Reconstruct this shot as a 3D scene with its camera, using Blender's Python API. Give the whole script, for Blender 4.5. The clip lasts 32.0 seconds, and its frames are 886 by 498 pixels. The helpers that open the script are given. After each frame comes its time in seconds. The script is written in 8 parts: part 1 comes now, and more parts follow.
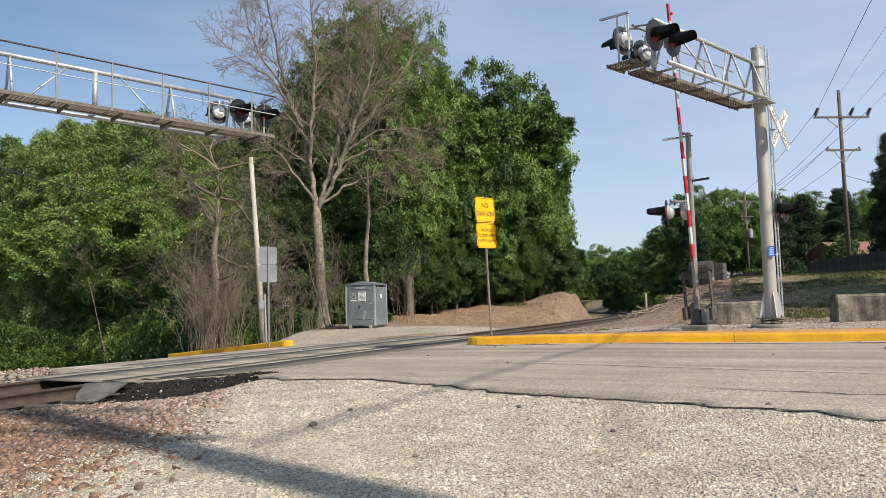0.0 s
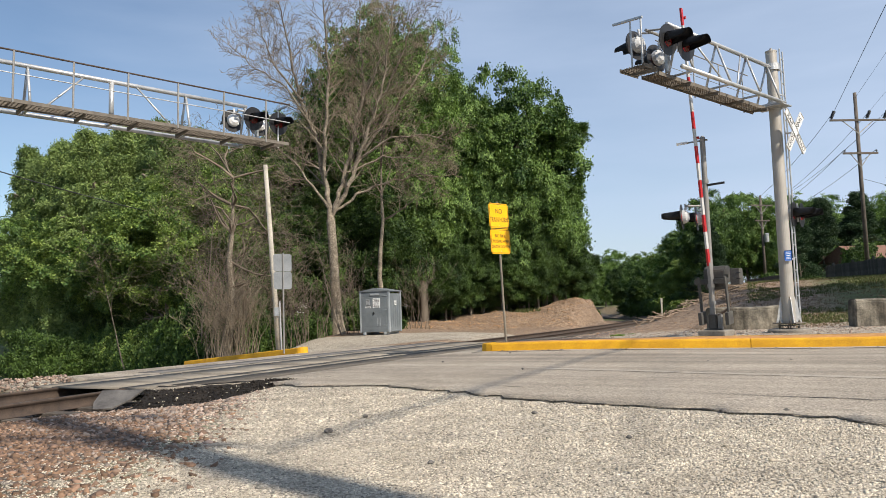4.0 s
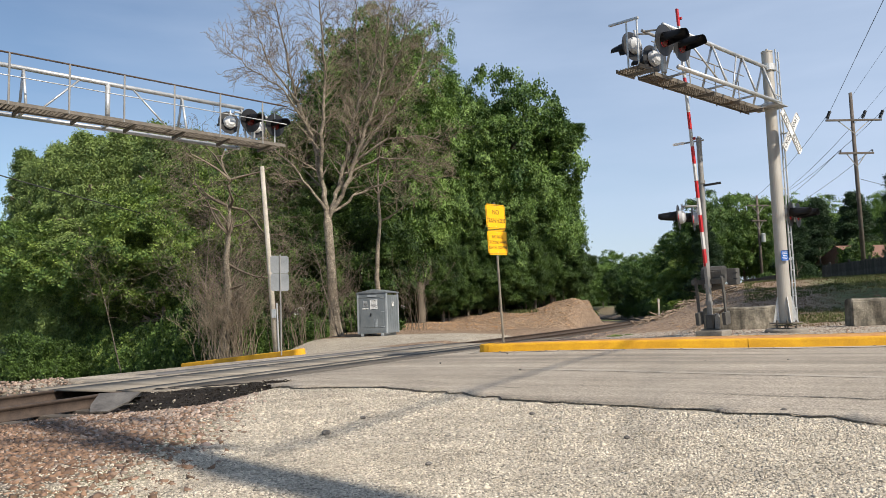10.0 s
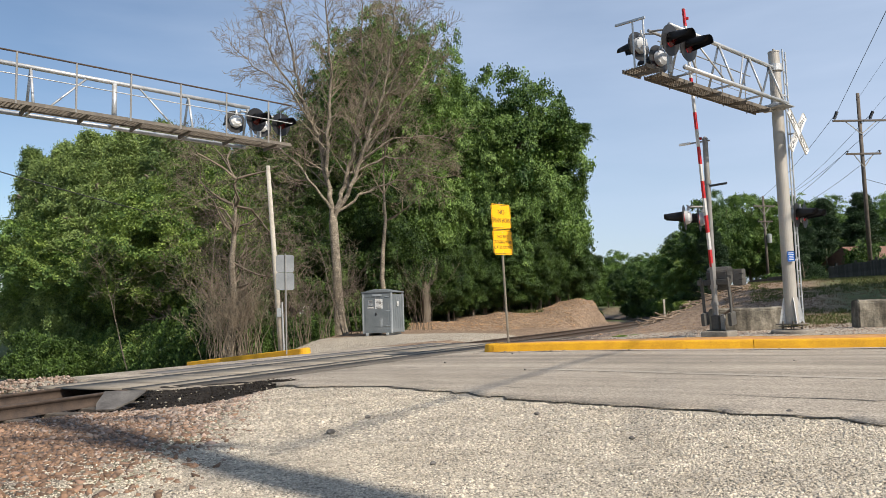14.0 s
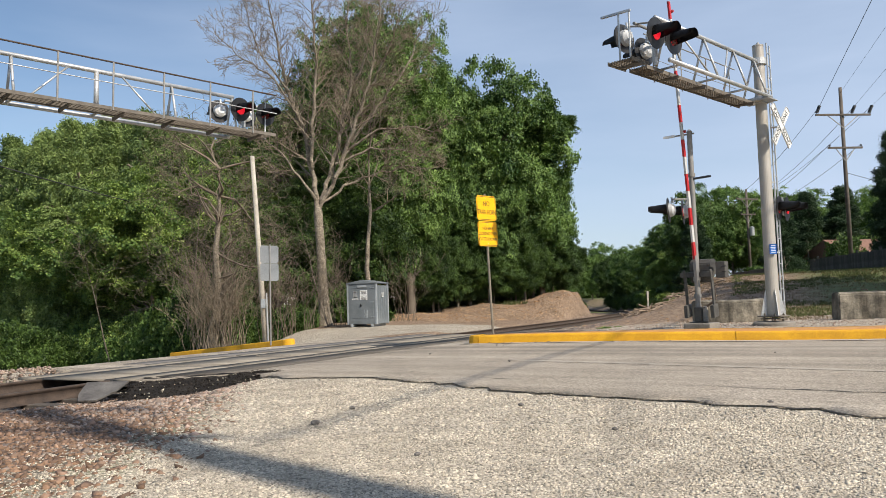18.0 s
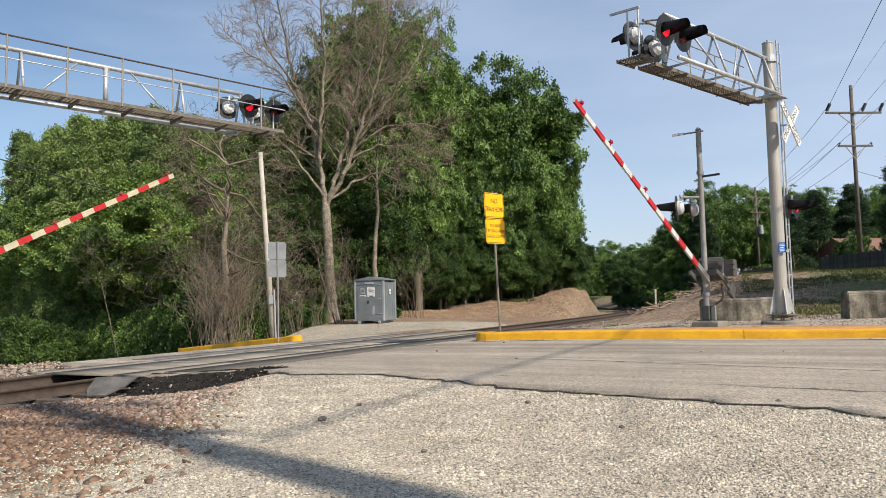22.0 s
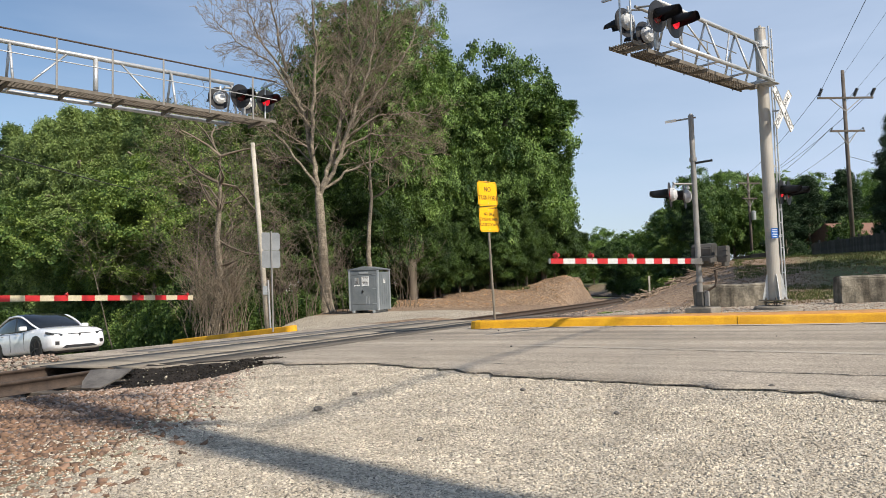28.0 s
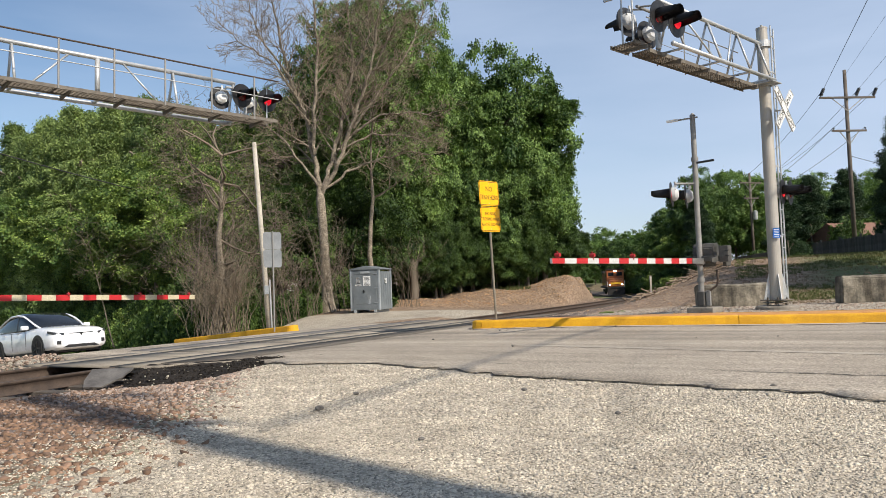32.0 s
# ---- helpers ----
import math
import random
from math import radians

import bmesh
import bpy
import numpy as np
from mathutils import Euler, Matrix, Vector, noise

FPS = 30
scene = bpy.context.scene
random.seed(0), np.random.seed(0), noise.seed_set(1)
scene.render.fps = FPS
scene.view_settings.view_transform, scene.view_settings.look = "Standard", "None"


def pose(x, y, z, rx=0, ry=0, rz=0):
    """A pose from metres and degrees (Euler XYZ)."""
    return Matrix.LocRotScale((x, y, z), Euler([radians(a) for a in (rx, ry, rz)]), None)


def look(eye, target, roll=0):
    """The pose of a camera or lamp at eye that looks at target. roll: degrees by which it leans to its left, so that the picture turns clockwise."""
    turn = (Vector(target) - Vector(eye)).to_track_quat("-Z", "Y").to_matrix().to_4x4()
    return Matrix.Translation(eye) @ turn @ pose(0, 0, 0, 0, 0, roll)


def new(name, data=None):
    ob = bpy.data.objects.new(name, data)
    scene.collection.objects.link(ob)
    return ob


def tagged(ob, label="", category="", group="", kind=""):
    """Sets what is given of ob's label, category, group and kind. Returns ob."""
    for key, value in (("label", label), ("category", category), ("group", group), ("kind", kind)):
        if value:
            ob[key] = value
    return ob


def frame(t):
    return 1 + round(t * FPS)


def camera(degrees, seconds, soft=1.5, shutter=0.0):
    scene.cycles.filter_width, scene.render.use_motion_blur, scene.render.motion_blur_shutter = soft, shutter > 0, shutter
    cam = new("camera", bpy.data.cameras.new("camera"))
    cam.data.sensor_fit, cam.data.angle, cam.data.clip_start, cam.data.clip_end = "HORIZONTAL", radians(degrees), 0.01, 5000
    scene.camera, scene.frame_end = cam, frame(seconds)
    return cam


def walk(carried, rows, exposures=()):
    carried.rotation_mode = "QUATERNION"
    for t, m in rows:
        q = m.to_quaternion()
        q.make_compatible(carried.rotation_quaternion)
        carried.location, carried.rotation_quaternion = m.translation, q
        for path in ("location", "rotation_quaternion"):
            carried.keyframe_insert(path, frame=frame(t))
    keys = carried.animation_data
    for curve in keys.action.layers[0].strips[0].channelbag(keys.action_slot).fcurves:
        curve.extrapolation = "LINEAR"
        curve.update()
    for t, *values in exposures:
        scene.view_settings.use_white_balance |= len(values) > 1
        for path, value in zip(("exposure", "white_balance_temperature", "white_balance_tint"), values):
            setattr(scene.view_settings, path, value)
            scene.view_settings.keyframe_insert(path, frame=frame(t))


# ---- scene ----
EYE = (0.0, 0.0, 1.02)
# tilt, lean and turn of the hand-held camera, degrees
TURNS = [
    (0, 93.882, 1.696, 0.115),
    (0.5, 93.955, 1.723, -0.000),
    (1, 94.075, 1.803, -0.018),
    (1.5, 94.159, 1.892, 0.075),
    (2, 94.217, 1.959, 0.278),
    (2.5, 94.228, 1.943, 0.510),
    (3, 94.253, 1.940, 0.789),
    (3.5, 94.322, 1.926, 1.036),
    (5.5, 94.437, 2.112, 1.431),
    (6, 94.377, 2.228, 1.498),
    (6.5, 94.406, 2.318, 1.561),
    (7, 94.472, 2.350, 1.596),
    (7.5, 94.524, 2.368, 1.524),
    (8, 94.512, 2.294, 1.356),
    (8.5, 94.423, 2.259, 1.171),
    (9, 94.364, 2.215, 1.034),
    (9.5, 94.375, 2.184, 0.975),
    (10, 94.458, 2.168, 0.982),
    (10.5, 94.551, 2.191, 1.038),
    (11, 94.565, 2.232, 1.085),
    (11.5, 94.555, 2.190, 1.155),
    (12, 94.542, 2.071, 1.234),
    (12.5, 94.555, 1.965, 1.382),
    (13, 94.563, 1.884, 1.467),
    (13.5, 94.518, 1.858, 1.460),
    (14, 94.446, 1.952, 1.358),
    (14.5, 94.366, 2.061, 1.120),
    (16.5, 94.156, 2.147, 0.467),
    (17, 93.987, 2.035, 0.360),
    (17.5, 93.852, 1.935, 0.274),
    (18, 93.767, 1.804, 0.229),
    (18.5, 93.718, 1.763, 0.221),
    (19, 93.700, 1.761, 0.301),
    (19.5, 93.646, 1.756, 0.423),
    (20, 93.628, 1.771, 0.493),
    (20.5, 93.640, 1.731, 0.555),
    (21, 93.646, 1.659, 0.597),
    (21.5, 93.621, 1.589, 0.692),
    (22, 93.568, 1.540, 0.772),
    (22.5, 93.493, 1.525, 0.844),
    (23, 93.444, 1.573, 0.823),
    (23.5, 93.439, 1.601, 0.713),
    (24, 93.478, 1.722, 0.547),
    (24.5, 93.495, 1.779, 0.431),
    (25, 93.435, 1.824, 0.372),
    (25.5, 93.301, 1.825, 0.362),
    (27.5, 92.802, 2.022, 0.360),
    (28, 92.723, 2.122, 0.349),
    (28.5, 92.714, 2.157, 0.318),
    (29, 92.757, 2.204, 0.309),
    (29.5, 92.802, 2.217, 0.304),
    (30, 92.796, 2.178, 0.321),
    (30.5, 92.778, 2.144, 0.363),
    (31, 92.764, 2.085, 0.416),
    (31.5, 92.743, 2.046, 0.448),
    (32, 92.702, 2.094, 0.452),
]
cam = camera(60, 32.0, soft=0.5)
walk(cam, [(t, pose(*EYE, rx, ry, rz)) for t, rx, ry, rz in TURNS], ((0, 0.10, 6800, 10), (32, 0.10, 6800, 10)))

# ---------------------------------------------------------------- light
world = bpy.data.worlds.new("sky")
scene.world = world
world.use_nodes = True
wn = world.node_tree
wn.nodes.clear()
sky = wn.nodes.new("ShaderNodeTexSky")
sky.sky_type, sky.sun_disc = "NISHITA", False
SUN_ELEVATION, SUN_AZIMUTH = radians(40), math.atan2(0.700, -0.714)
sky.sun_elevation, sky.sun_rotation = SUN_ELEVATION, SUN_AZIMUTH
sky.air_density, sky.dust_density, sky.ozone_density = 1.0, 0.5, 3.0
wtc = wn.nodes.new("ShaderNodeTexCoord")
wmap = wn.nodes.new("ShaderNodeMapping")
wmap.inputs["Scale"].default_value = (1.0, 1.0, 5.0)
wno = wn.nodes.new("ShaderNodeTexNoise")
wno.inputs["Scale"].default_value, wno.inputs["Detail"].default_value = 1.7, 7
wra = wn.nodes.new("ShaderNodeMapRange")
wra.inputs["From Min"].default_value, wra.inputs["From Max"].default_value = 0.20, 0.95
wra.inputs["To Min"].default_value, wra.inputs["To Max"].default_value = 0.02, 0.88
wsep = wn.nodes.new("ShaderNodeSeparateXYZ")
wveil = wn.nodes.new("ShaderNodeMath")      # the thin veil thickens towards the east
wveil.operation = "MULTIPLY_ADD"
wveil.inputs[1].default_value = 0.60
wmix = wn.nodes.new("ShaderNodeMix")
wmix.data_type = "RGBA"
wmix.inputs[7].default_value = (4.52, 5.58, 7.5, 1)
wbg = wn.nodes.new("ShaderNodeBackground")
wbg.inputs["Strength"].default_value = 0.12
wout = wn.nodes.new("ShaderNodeOutputWorld")
wn.links.new(wtc.outputs["Generated"], wmap.inputs["Vector"])
wn.links.new(wmap.outputs["Vector"], wno.inputs["Vector"])
wn.links.new(wtc.outputs["Generated"], wsep.inputs["Vector"])
wn.links.new(wsep.outputs["X"], wveil.inputs[0])
wn.links.new(wno.outputs["Fac"], wveil.inputs[2])
wn.links.new(wveil.outputs[0], wra.inputs["Value"])
wn.links.new(wra.outputs["Result"], wmix.inputs[0])
wn.links.new(sky.outputs["Color"], wmix.inputs[6])
wn.links.new(wmix.outputs[2], wbg.inputs["Color"])
wn.links.new(wbg.outputs["Background"], wout.inputs["Surface"])

sun_data = bpy.data.lights.new("sun", "SUN")
sun_data.energy, sun_data.angle, sun_data.color = 5.0, radians(0.85), (1.0, 0.93, 0.83)
sun = new("sun", sun_data)
_h = math.cos(SUN_ELEVATION)
SUN_WAY = Vector((0.700 * _h, -0.714 * _h, math.sin(SUN_ELEVATION)))
sun.matrix_world = look(SUN_WAY * 60, (0, 0, 0))

# ---------------------------------------------------------------- materials


def surface(name, c1, c2, scale=4.0, rough=0.8, bump=0.3, fine=60.0, c3=None, metal=0.0, dist=0.01, coords="Object", island=0.0, perobj=0.0, spec=0.5, grain=0.45):
    """Two-scale procedural surface: broad stains between c1 and c2, fine grain, relief."""
    m = bpy.data.materials.new(name)
    m.use_nodes = True
    nt = m.node_tree
    b = nt.nodes["Principled BSDF"]
    tc = nt.nodes.new("ShaderNodeTexCoord")
    n1 = nt.nodes.new("ShaderNodeTexNoise")
    n1.inputs["Scale"].default_value, n1.inputs["Detail"].default_value, n1.inputs["Roughness"].default_value = scale, 6, 0.6
    n2 = nt.nodes.new("ShaderNodeTexNoise")
    n2.inputs["Scale"].default_value, n2.inputs["Detail"].default_value = fine, 3
    nt.links.new(tc.outputs[coords], n1.inputs["Vector"])
    nt.links.new(tc.outputs[coords], n2.inputs["Vector"])
    r = nt.nodes.new("ShaderNodeValToRGB")
    r.color_ramp.elements[0].position, r.color_ramp.elements[0].color = 0.35, (*c1, 1)
    r.color_ramp.elements[1].position, r.color_ramp.elements[1].color = 0.65, (*c2, 1)
    if c3:
        e = r.color_ramp.elements.new(0.8)
        e.color = (*c3, 1)
    nt.links.new(n1.outputs["Fac"], r.inputs["Fac"])
    mx = nt.nodes.new("ShaderNodeMix")
    mx.data_type, mx.blend_type = "RGBA", "OVERLAY"
    mx.inputs[0].default_value = grain
    nt.links.new(r.outputs["Color"], mx.inputs[6])
    nt.links.new(n2.outputs["Color"], mx.inputs[7])
    hs = nt.nodes.new("ShaderNodeHueSaturation")
    nt.links.new(mx.outputs[2], hs.inputs["Color"])
    sep = nt.nodes.new("ShaderNodeRGBToBW")
    nt.links.new(n2.outputs["Color"], sep.inputs["Color"])
    # grey grain instead of coloured grain
    nt.links.new(n2.outputs["Fac"], mx.inputs[7])
    if island or perobj:
        if island:
            g = nt.nodes.new("ShaderNodeNewGeometry")
            rnd = g.outputs["Random Per Island"]
        else:
            g = nt.nodes.new("ShaderNodeObjectInfo")
            rnd = g.outputs["Random"]
        mr = nt.nodes.new("ShaderNodeMapRange")
        amount = island or perobj
        mr.inputs["To Min"].default_value, mr.inputs["To Max"].default_value = 1 - amount, 1 + amount
        nt.links.new(rnd, mr.inputs["Value"])
        nt.links.new(mr.outputs["Result"], hs.inputs["Value"])
    nt.links.new(hs.outputs["Color"], b.inputs["Base Color"])
    b.inputs["Roughness"].default_value, b.inputs["Metallic"].default_value = rough, metal
    b.inputs["Specular IOR Level"].default_value = spec
    rr = nt.nodes.new("ShaderNodeMapRange")
    rr.inputs["To Min"].default_value, rr.inputs["To Max"].default_value = max(0.02, rough - 0.12), min(1, rough + 0.12)
    nt.links.new(n1.outputs["Fac"], rr.inputs["Value"])
    nt.links.new(rr.outputs["Result"], b.inputs["Roughness"])
    if bump:
        bp = nt.nodes.new("ShaderNodeBump")
        bp.inputs["Strength"].default_value, bp.inputs["Distance"].default_value = bump, dist
        nt.links.new(n2.outputs["Fac"], bp.inputs["Height"])
        nt.links.new(bp.outputs["Normal"], b.inputs["Normal"])
    return m


def leafy(name, dark, light, hue=0.0):
    """Leaves: colour varies from clump to clump and leaf to leaf; some light goes through."""
    m = bpy.data.materials.new(name)
    m.use_nodes = True
    nt = m.node_tree
    b = nt.nodes["Principled BSDF"]
    g = nt.nodes.new("ShaderNodeNewGeometry")
    o = nt.nodes.new("ShaderNodeObjectInfo")
    tc = nt.nodes.new("ShaderNodeTexCoord")
    n = nt.nodes.new("ShaderNodeTexNoise")
    n.inputs["Scale"].default_value, n.inputs["Detail"].default_value = 2.6, 4
    nt.links.new(tc.outputs["Object"], n.inputs["Vector"])
    a1 = nt.nodes.new("ShaderNodeMath")
    a1.operation = "MULTIPLY_ADD"
    a1.inputs[1].default_value, a1.inputs[2].default_value = 0.35, -0.2
    nt.links.new(g.outputs["Random Per Island"], a1.inputs[0])
    a2 = nt.nodes.new("ShaderNodeMath")
    nt.links.new(a1.outputs[0], a2.inputs[0])
    nt.links.new(n.outputs["Fac"], a2.inputs[1])
    a3 = nt.nodes.new("ShaderNodeMath")
    a3.operation = "MULTIPLY_ADD"
    a3.inputs[1].default_value = 0.17
    nt.links.new(o.outputs["Random"], a3.inputs[0])
    nt.links.new(a2.outputs[0], a3.inputs[2])
    r = nt.nodes.new("ShaderNodeValToRGB")
    r.color_ramp.elements[0].position, r.color_ramp.elements[0].color = 0.36, (*dark, 1)
    r.color_ramp.elements[1].position, r.color_ramp.elements[1].color = 0.95, (*light, 1)
    nt.links.new(a3.outputs[0], r.inputs["Fac"])
    nt.links.new(r.outputs["Color"], b.inputs["Base Color"])
    b.inputs["Roughness"].default_value = 0.55
    b.inputs["Specular IOR Level"].default_value = 0.28
    tr = nt.nodes.new("ShaderNodeBsdfTranslucent")
    tint = nt.nodes.new("ShaderNodeMix")
    tint.data_type, tint.blend_type = "RGBA", "MULTIPLY"
    tint.inputs[0].default_value = 1.0
    tint.inputs[7].default_value = (1.5, 1.7, 0.6, 1)
    nt.links.new(r.outputs["Color"], tint.inputs[6])
    nt.links.new(tint.outputs[2], tr.inputs["Color"])
    mix = nt.nodes.new("ShaderNodeMixShader")
    mix.inputs[0].default_value = 0.07
    nt.links.new(b.outputs[0], mix.inputs[1])
    nt.links.new(tr.outputs[0], mix.inputs[2])
    nt.links.new(mix.outputs[0], nt.nodes["Material Output"].inputs["Surface"])
    return m


def plain(name, c, rough=0.5, metal=0.0, glow=0.0, alpha=None, coat=0.0):
    m = surface(name, tuple(x * 0.93 for x in c), tuple(min(1, x * 1.06) for x in c), 5.0, rough, 0.05, 90.0, None, metal)
    b = m.node_tree.nodes["Principled BSDF"]
    b.inputs["Coat Weight"].default_value = coat
    if glow:
        b.inputs["Emission Color"].default_value = (*c, 1)
        b.inputs["Emission Strength"].default_value = glow
    return m


GALV = surface("galvanised_steel", (0.42, 0.43, 0.43), (0.58, 0.58, 0.57), 3.0, 0.45, 0.1, 40, (0.36, 0.34, 0.31), 0.55)
GALV_DULL = surface("dull_galvanised", (0.22, 0.215, 0.205), (0.31, 0.30, 0.285), 2.0, 0.6, 0.05, 60, (0.19, 0.17, 0.145), 0.3)
MAST = surface("mast_aluminium", (0.37, 0.345, 0.305), (0.45, 0.425, 0.38), 0.9, 0.5, 0.02, 90, (0.33, 0.305, 0.265), 0.2)
GRATE = surface("weathered_grating", (0.12, 0.104, 0.085), (0.20, 0.175, 0.145), 6.0, 0.75, 0.3, 50, (0.10, 0.078, 0.055), 0.2)
BLACK = surface("black_enamel", (0.012, 0.012, 0.013), (0.022, 0.022, 0.024), 4.0, 0.45, 0.05, 60)
CANGREY = surface("lamp_case_grey", (0.45, 0.46, 0.47), (0.56, 0.57, 0.57), 5.0, 0.5, 0.05, 60)
CANWHITE = surface("lamp_case_white", (0.72, 0.72, 0.70), (0.82, 0.82, 0.80), 5.0, 0.45, 0.05, 60)
LENS_DARK = plain("unlit_red_lens", (0.10, 0.010, 0.010), 0.18)
LENS_LIT = plain("lit_red_lens", (0.80, 0.012, 0.03), 0.3, 0.0, 0.75)
RED = plain("red_reflective_sheet", (0.46, 0.018, 0.022), 0.45)
WHITE = surface("white_reflective_sheet", (0.62, 0.62, 0.60), (0.74, 0.74, 0.72), 3.0, 0.45, 0.05, 60)
YELLOW_SIGN = surface("yellow_sign_sheet", (0.86, 0.425, 0.0), (0.92, 0.475, 0.004), 2.0, 0.5, 0.02, 60)
YELLOW_KERB = surface("yellow_kerb_paint", (0.56, 0.28, 0.010), (0.74, 0.39, 0.013), 2.2, 0.75, 0.5, 45, (0.40, 0.22, 0.03), dist=0.006)
KERB_EDGE = surface("worn_kerb_top", (0.45, 0.20, 0.06), (0.58, 0.30, 0.10), 6.0, 0.85, 0.5, 60)
CONCRETE = surface("weathered_concrete", (0.15, 0.132, 0.108), (0.27, 0.243, 0.205), 1.8, 0.9, 0.6, 30, (0.11, 0.10, 0.085), dist=0.012)
ASPHALT = surface("aged_asphalt", (0.325, 0.28, 0.225), (0.43, 0.374, 0.305), 0.55, 0.92, 0.9, 60, (0.28, 0.246, 0.204), dist=0.012, grain=0.8, spec=0.3)


def speckled(m, scale, low, high):
    """Dark and pale grains of aggregate, worn into the surface."""
    nt = m.node_tree
    b = nt.nodes["Principled BSDF"]
    old = b.inputs["Base Color"].links[0].from_socket
    tc = nt.nodes.new("ShaderNodeTexCoord")
    v = nt.nodes.new("ShaderNodeTexVoronoi")
    v.inputs["Scale"].default_value = scale
    nt.links.new(tc.outputs["Object"], v.inputs["Vector"])
    bw = nt.nodes.new("ShaderNodeRGBToBW")
    nt.links.new(v.outputs["Color"], bw.inputs["Color"])
    mr = nt.nodes.new("ShaderNodeMapRange")
    mr.inputs["From Min"].default_value, mr.inputs["From Max"].default_value = 0.2, 0.8
    mr.inputs["To Min"].default_value, mr.inputs["To Max"].default_value = low, high
    nt.links.new(bw.outputs["Val"], mr.inputs["Value"])
    mx = nt.nodes.new("ShaderNodeMix")
    mx.data_type, mx.blend_type = "RGBA", "MULTIPLY"
    mx.inputs[0].default_value = 1.0
    nt.links.new(old, mx.inputs[6])
    nt.links.new(mr.outputs["Result"], mx.inputs[7])
    nt.links.new(mx.outputs[2], b.inputs["Base Color"])
    return m


speckled(ASPHALT, 64, 0.70, 1.26)
TAR = surface("fresh_asphalt", (0.020, 0.017, 0.0145), (0.045, 0.038, 0.032), 5.0, 0.92, 1.0, 55, dist=0.03, spec=0.15, grain=0.9)
APRON = surface("worn_dark_asphalt", (0.085, 0.074, 0.062), (0.15, 0.132, 0.112), 1.2, 0.92, 0.8, 60, (0.19, 0.17, 0.145), dist=0.012, spec=0.2, grain=0.8)
STREAK = surface("tyre_darkened_asphalt", (0.13, 0.12, 0.11), (0.19, 0.175, 0.16), 0.9, 0.88, 0.5, 130, dist=0.006)
PANEL = surface("concrete_crossing_panel", (0.225, 0.20, 0.165), (0.31, 0.278, 0.232), 1.2, 0.92, 0.4, 90, (0.165, 0.146, 0.12), dist=0.006, spec=0.2)
GAP_RUBBER = surface("flangeway_rubber", (0.02, 0.02, 0.02), (0.04, 0.037, 0.035), 4.0, 0.8, 0.3, 60)
RAIL_SIDE = surface("rusty_rail_steel", (0.05, 0.036, 0.028), (0.10, 0.07, 0.052), 6.0, 0.75, 0.4, 60, metal=0.3)
RAIL_TOP = surface("worn_rail_head", (0.15, 0.13, 0.11), (0.24, 0.215, 0.185), 5.0, 0.45, 0.05, 60, metal=0.7)
TIE = surface("creosoted_timber", (0.055, 0.045, 0.036), (0.12, 0.10, 0.08), 4.0, 0.9, 0.6, 40, perobj=0.25)
STONE_PALE = surface("pale_limestone_chips", (0.36, 0.314, 0.246), (0.58, 0.512, 0.408), 3.0, 0.9, 0.4, 90, island=0.42)
STONE_PINK = surface("pink_granite_ballast", (0.25, 0.165, 0.115), (0.36, 0.275, 0.22), 0.8, 0.9, 0.6, 45, island=0.35)


def mixed_stone(m, *colours):
    """Each stone takes one of several colours, tinted by the broad stains."""
    nt = m.node_tree
    g = nt.nodes.new("ShaderNodeNewGeometry")
    r = nt.nodes.new("ShaderNodeValToRGB")
    r.color_ramp.interpolation = "CONSTANT"
    els = r.color_ramp.elements
    while len(els) < len(colours):
        els.new(0.5)
    for i, c in enumerate(colours):
        els[i].position, els[i].color = i / len(colours), (*c, 1)
    w = nt.nodes.new("ShaderNodeMath")
    w.operation = "MULTIPLY"
    w.inputs[1].default_value = 17.31
    w2 = nt.nodes.new("ShaderNodeMath")
    w2.operation = "FRACT"
    nt.links.new(g.outputs["Random Per Island"], w.inputs[0])
    nt.links.new(w.outputs[0], w2.inputs[0])
    nt.links.new(w2.outputs[0], r.inputs["Fac"])
    hs = next(n for n in nt.nodes if n.bl_idname == "ShaderNodeHueSaturation")
    old = hs.inputs["Color"].links[0].from_socket
    mx = nt.nodes.new("ShaderNodeMix")
    mx.data_type = "RGBA"
    mx.inputs[0].default_value = 0.62
    nt.links.new(old, mx.inputs[6])
    nt.links.new(r.outputs["Color"], mx.inputs[7])
    nt.links.new(mx.outputs[2], hs.inputs["Color"])
    return m


mixed_stone(STONE_PINK, (0.36, 0.28, 0.225), (0.24, 0.165, 0.12), (0.46, 0.385, 0.32), (0.18, 0.145, 0.12), (0.33, 0.245, 0.19), (0.42, 0.315, 0.26), (0.25, 0.23, 0.20), (0.31, 0.21, 0.15))
STONE_RUST = surface("rust_stained_ballast", (0.17, 0.095, 0.055), (0.27, 0.17, 0.11), 0.8, 0.9, 0.6, 45, island=0.4)
mixed_stone(STONE_RUST, (0.24, 0.145, 0.09), (0.15, 0.09, 0.06), (0.30, 0.20, 0.14), (0.12, 0.085, 0.065), (0.21, 0.125, 0.075), (0.27, 0.17, 0.12))
STONE_BROWN = surface("brown_clay_stones", (0.29, 0.165, 0.085), (0.47, 0.30, 0.17), 0.6, 0.9, 0.5, 60, island=0.4)
STONE_DARK = surface("dark_stone", (0.10, 0.09, 0.08), (0.17, 0.155, 0.14), 20.0, 0.9, 0.5, 90)
BARK = surface("grey_brown_bark", (0.13, 0.105, 0.08), (0.22, 0.185, 0.145), 3.0, 0.92, 0.9, 18, dist=0.03)
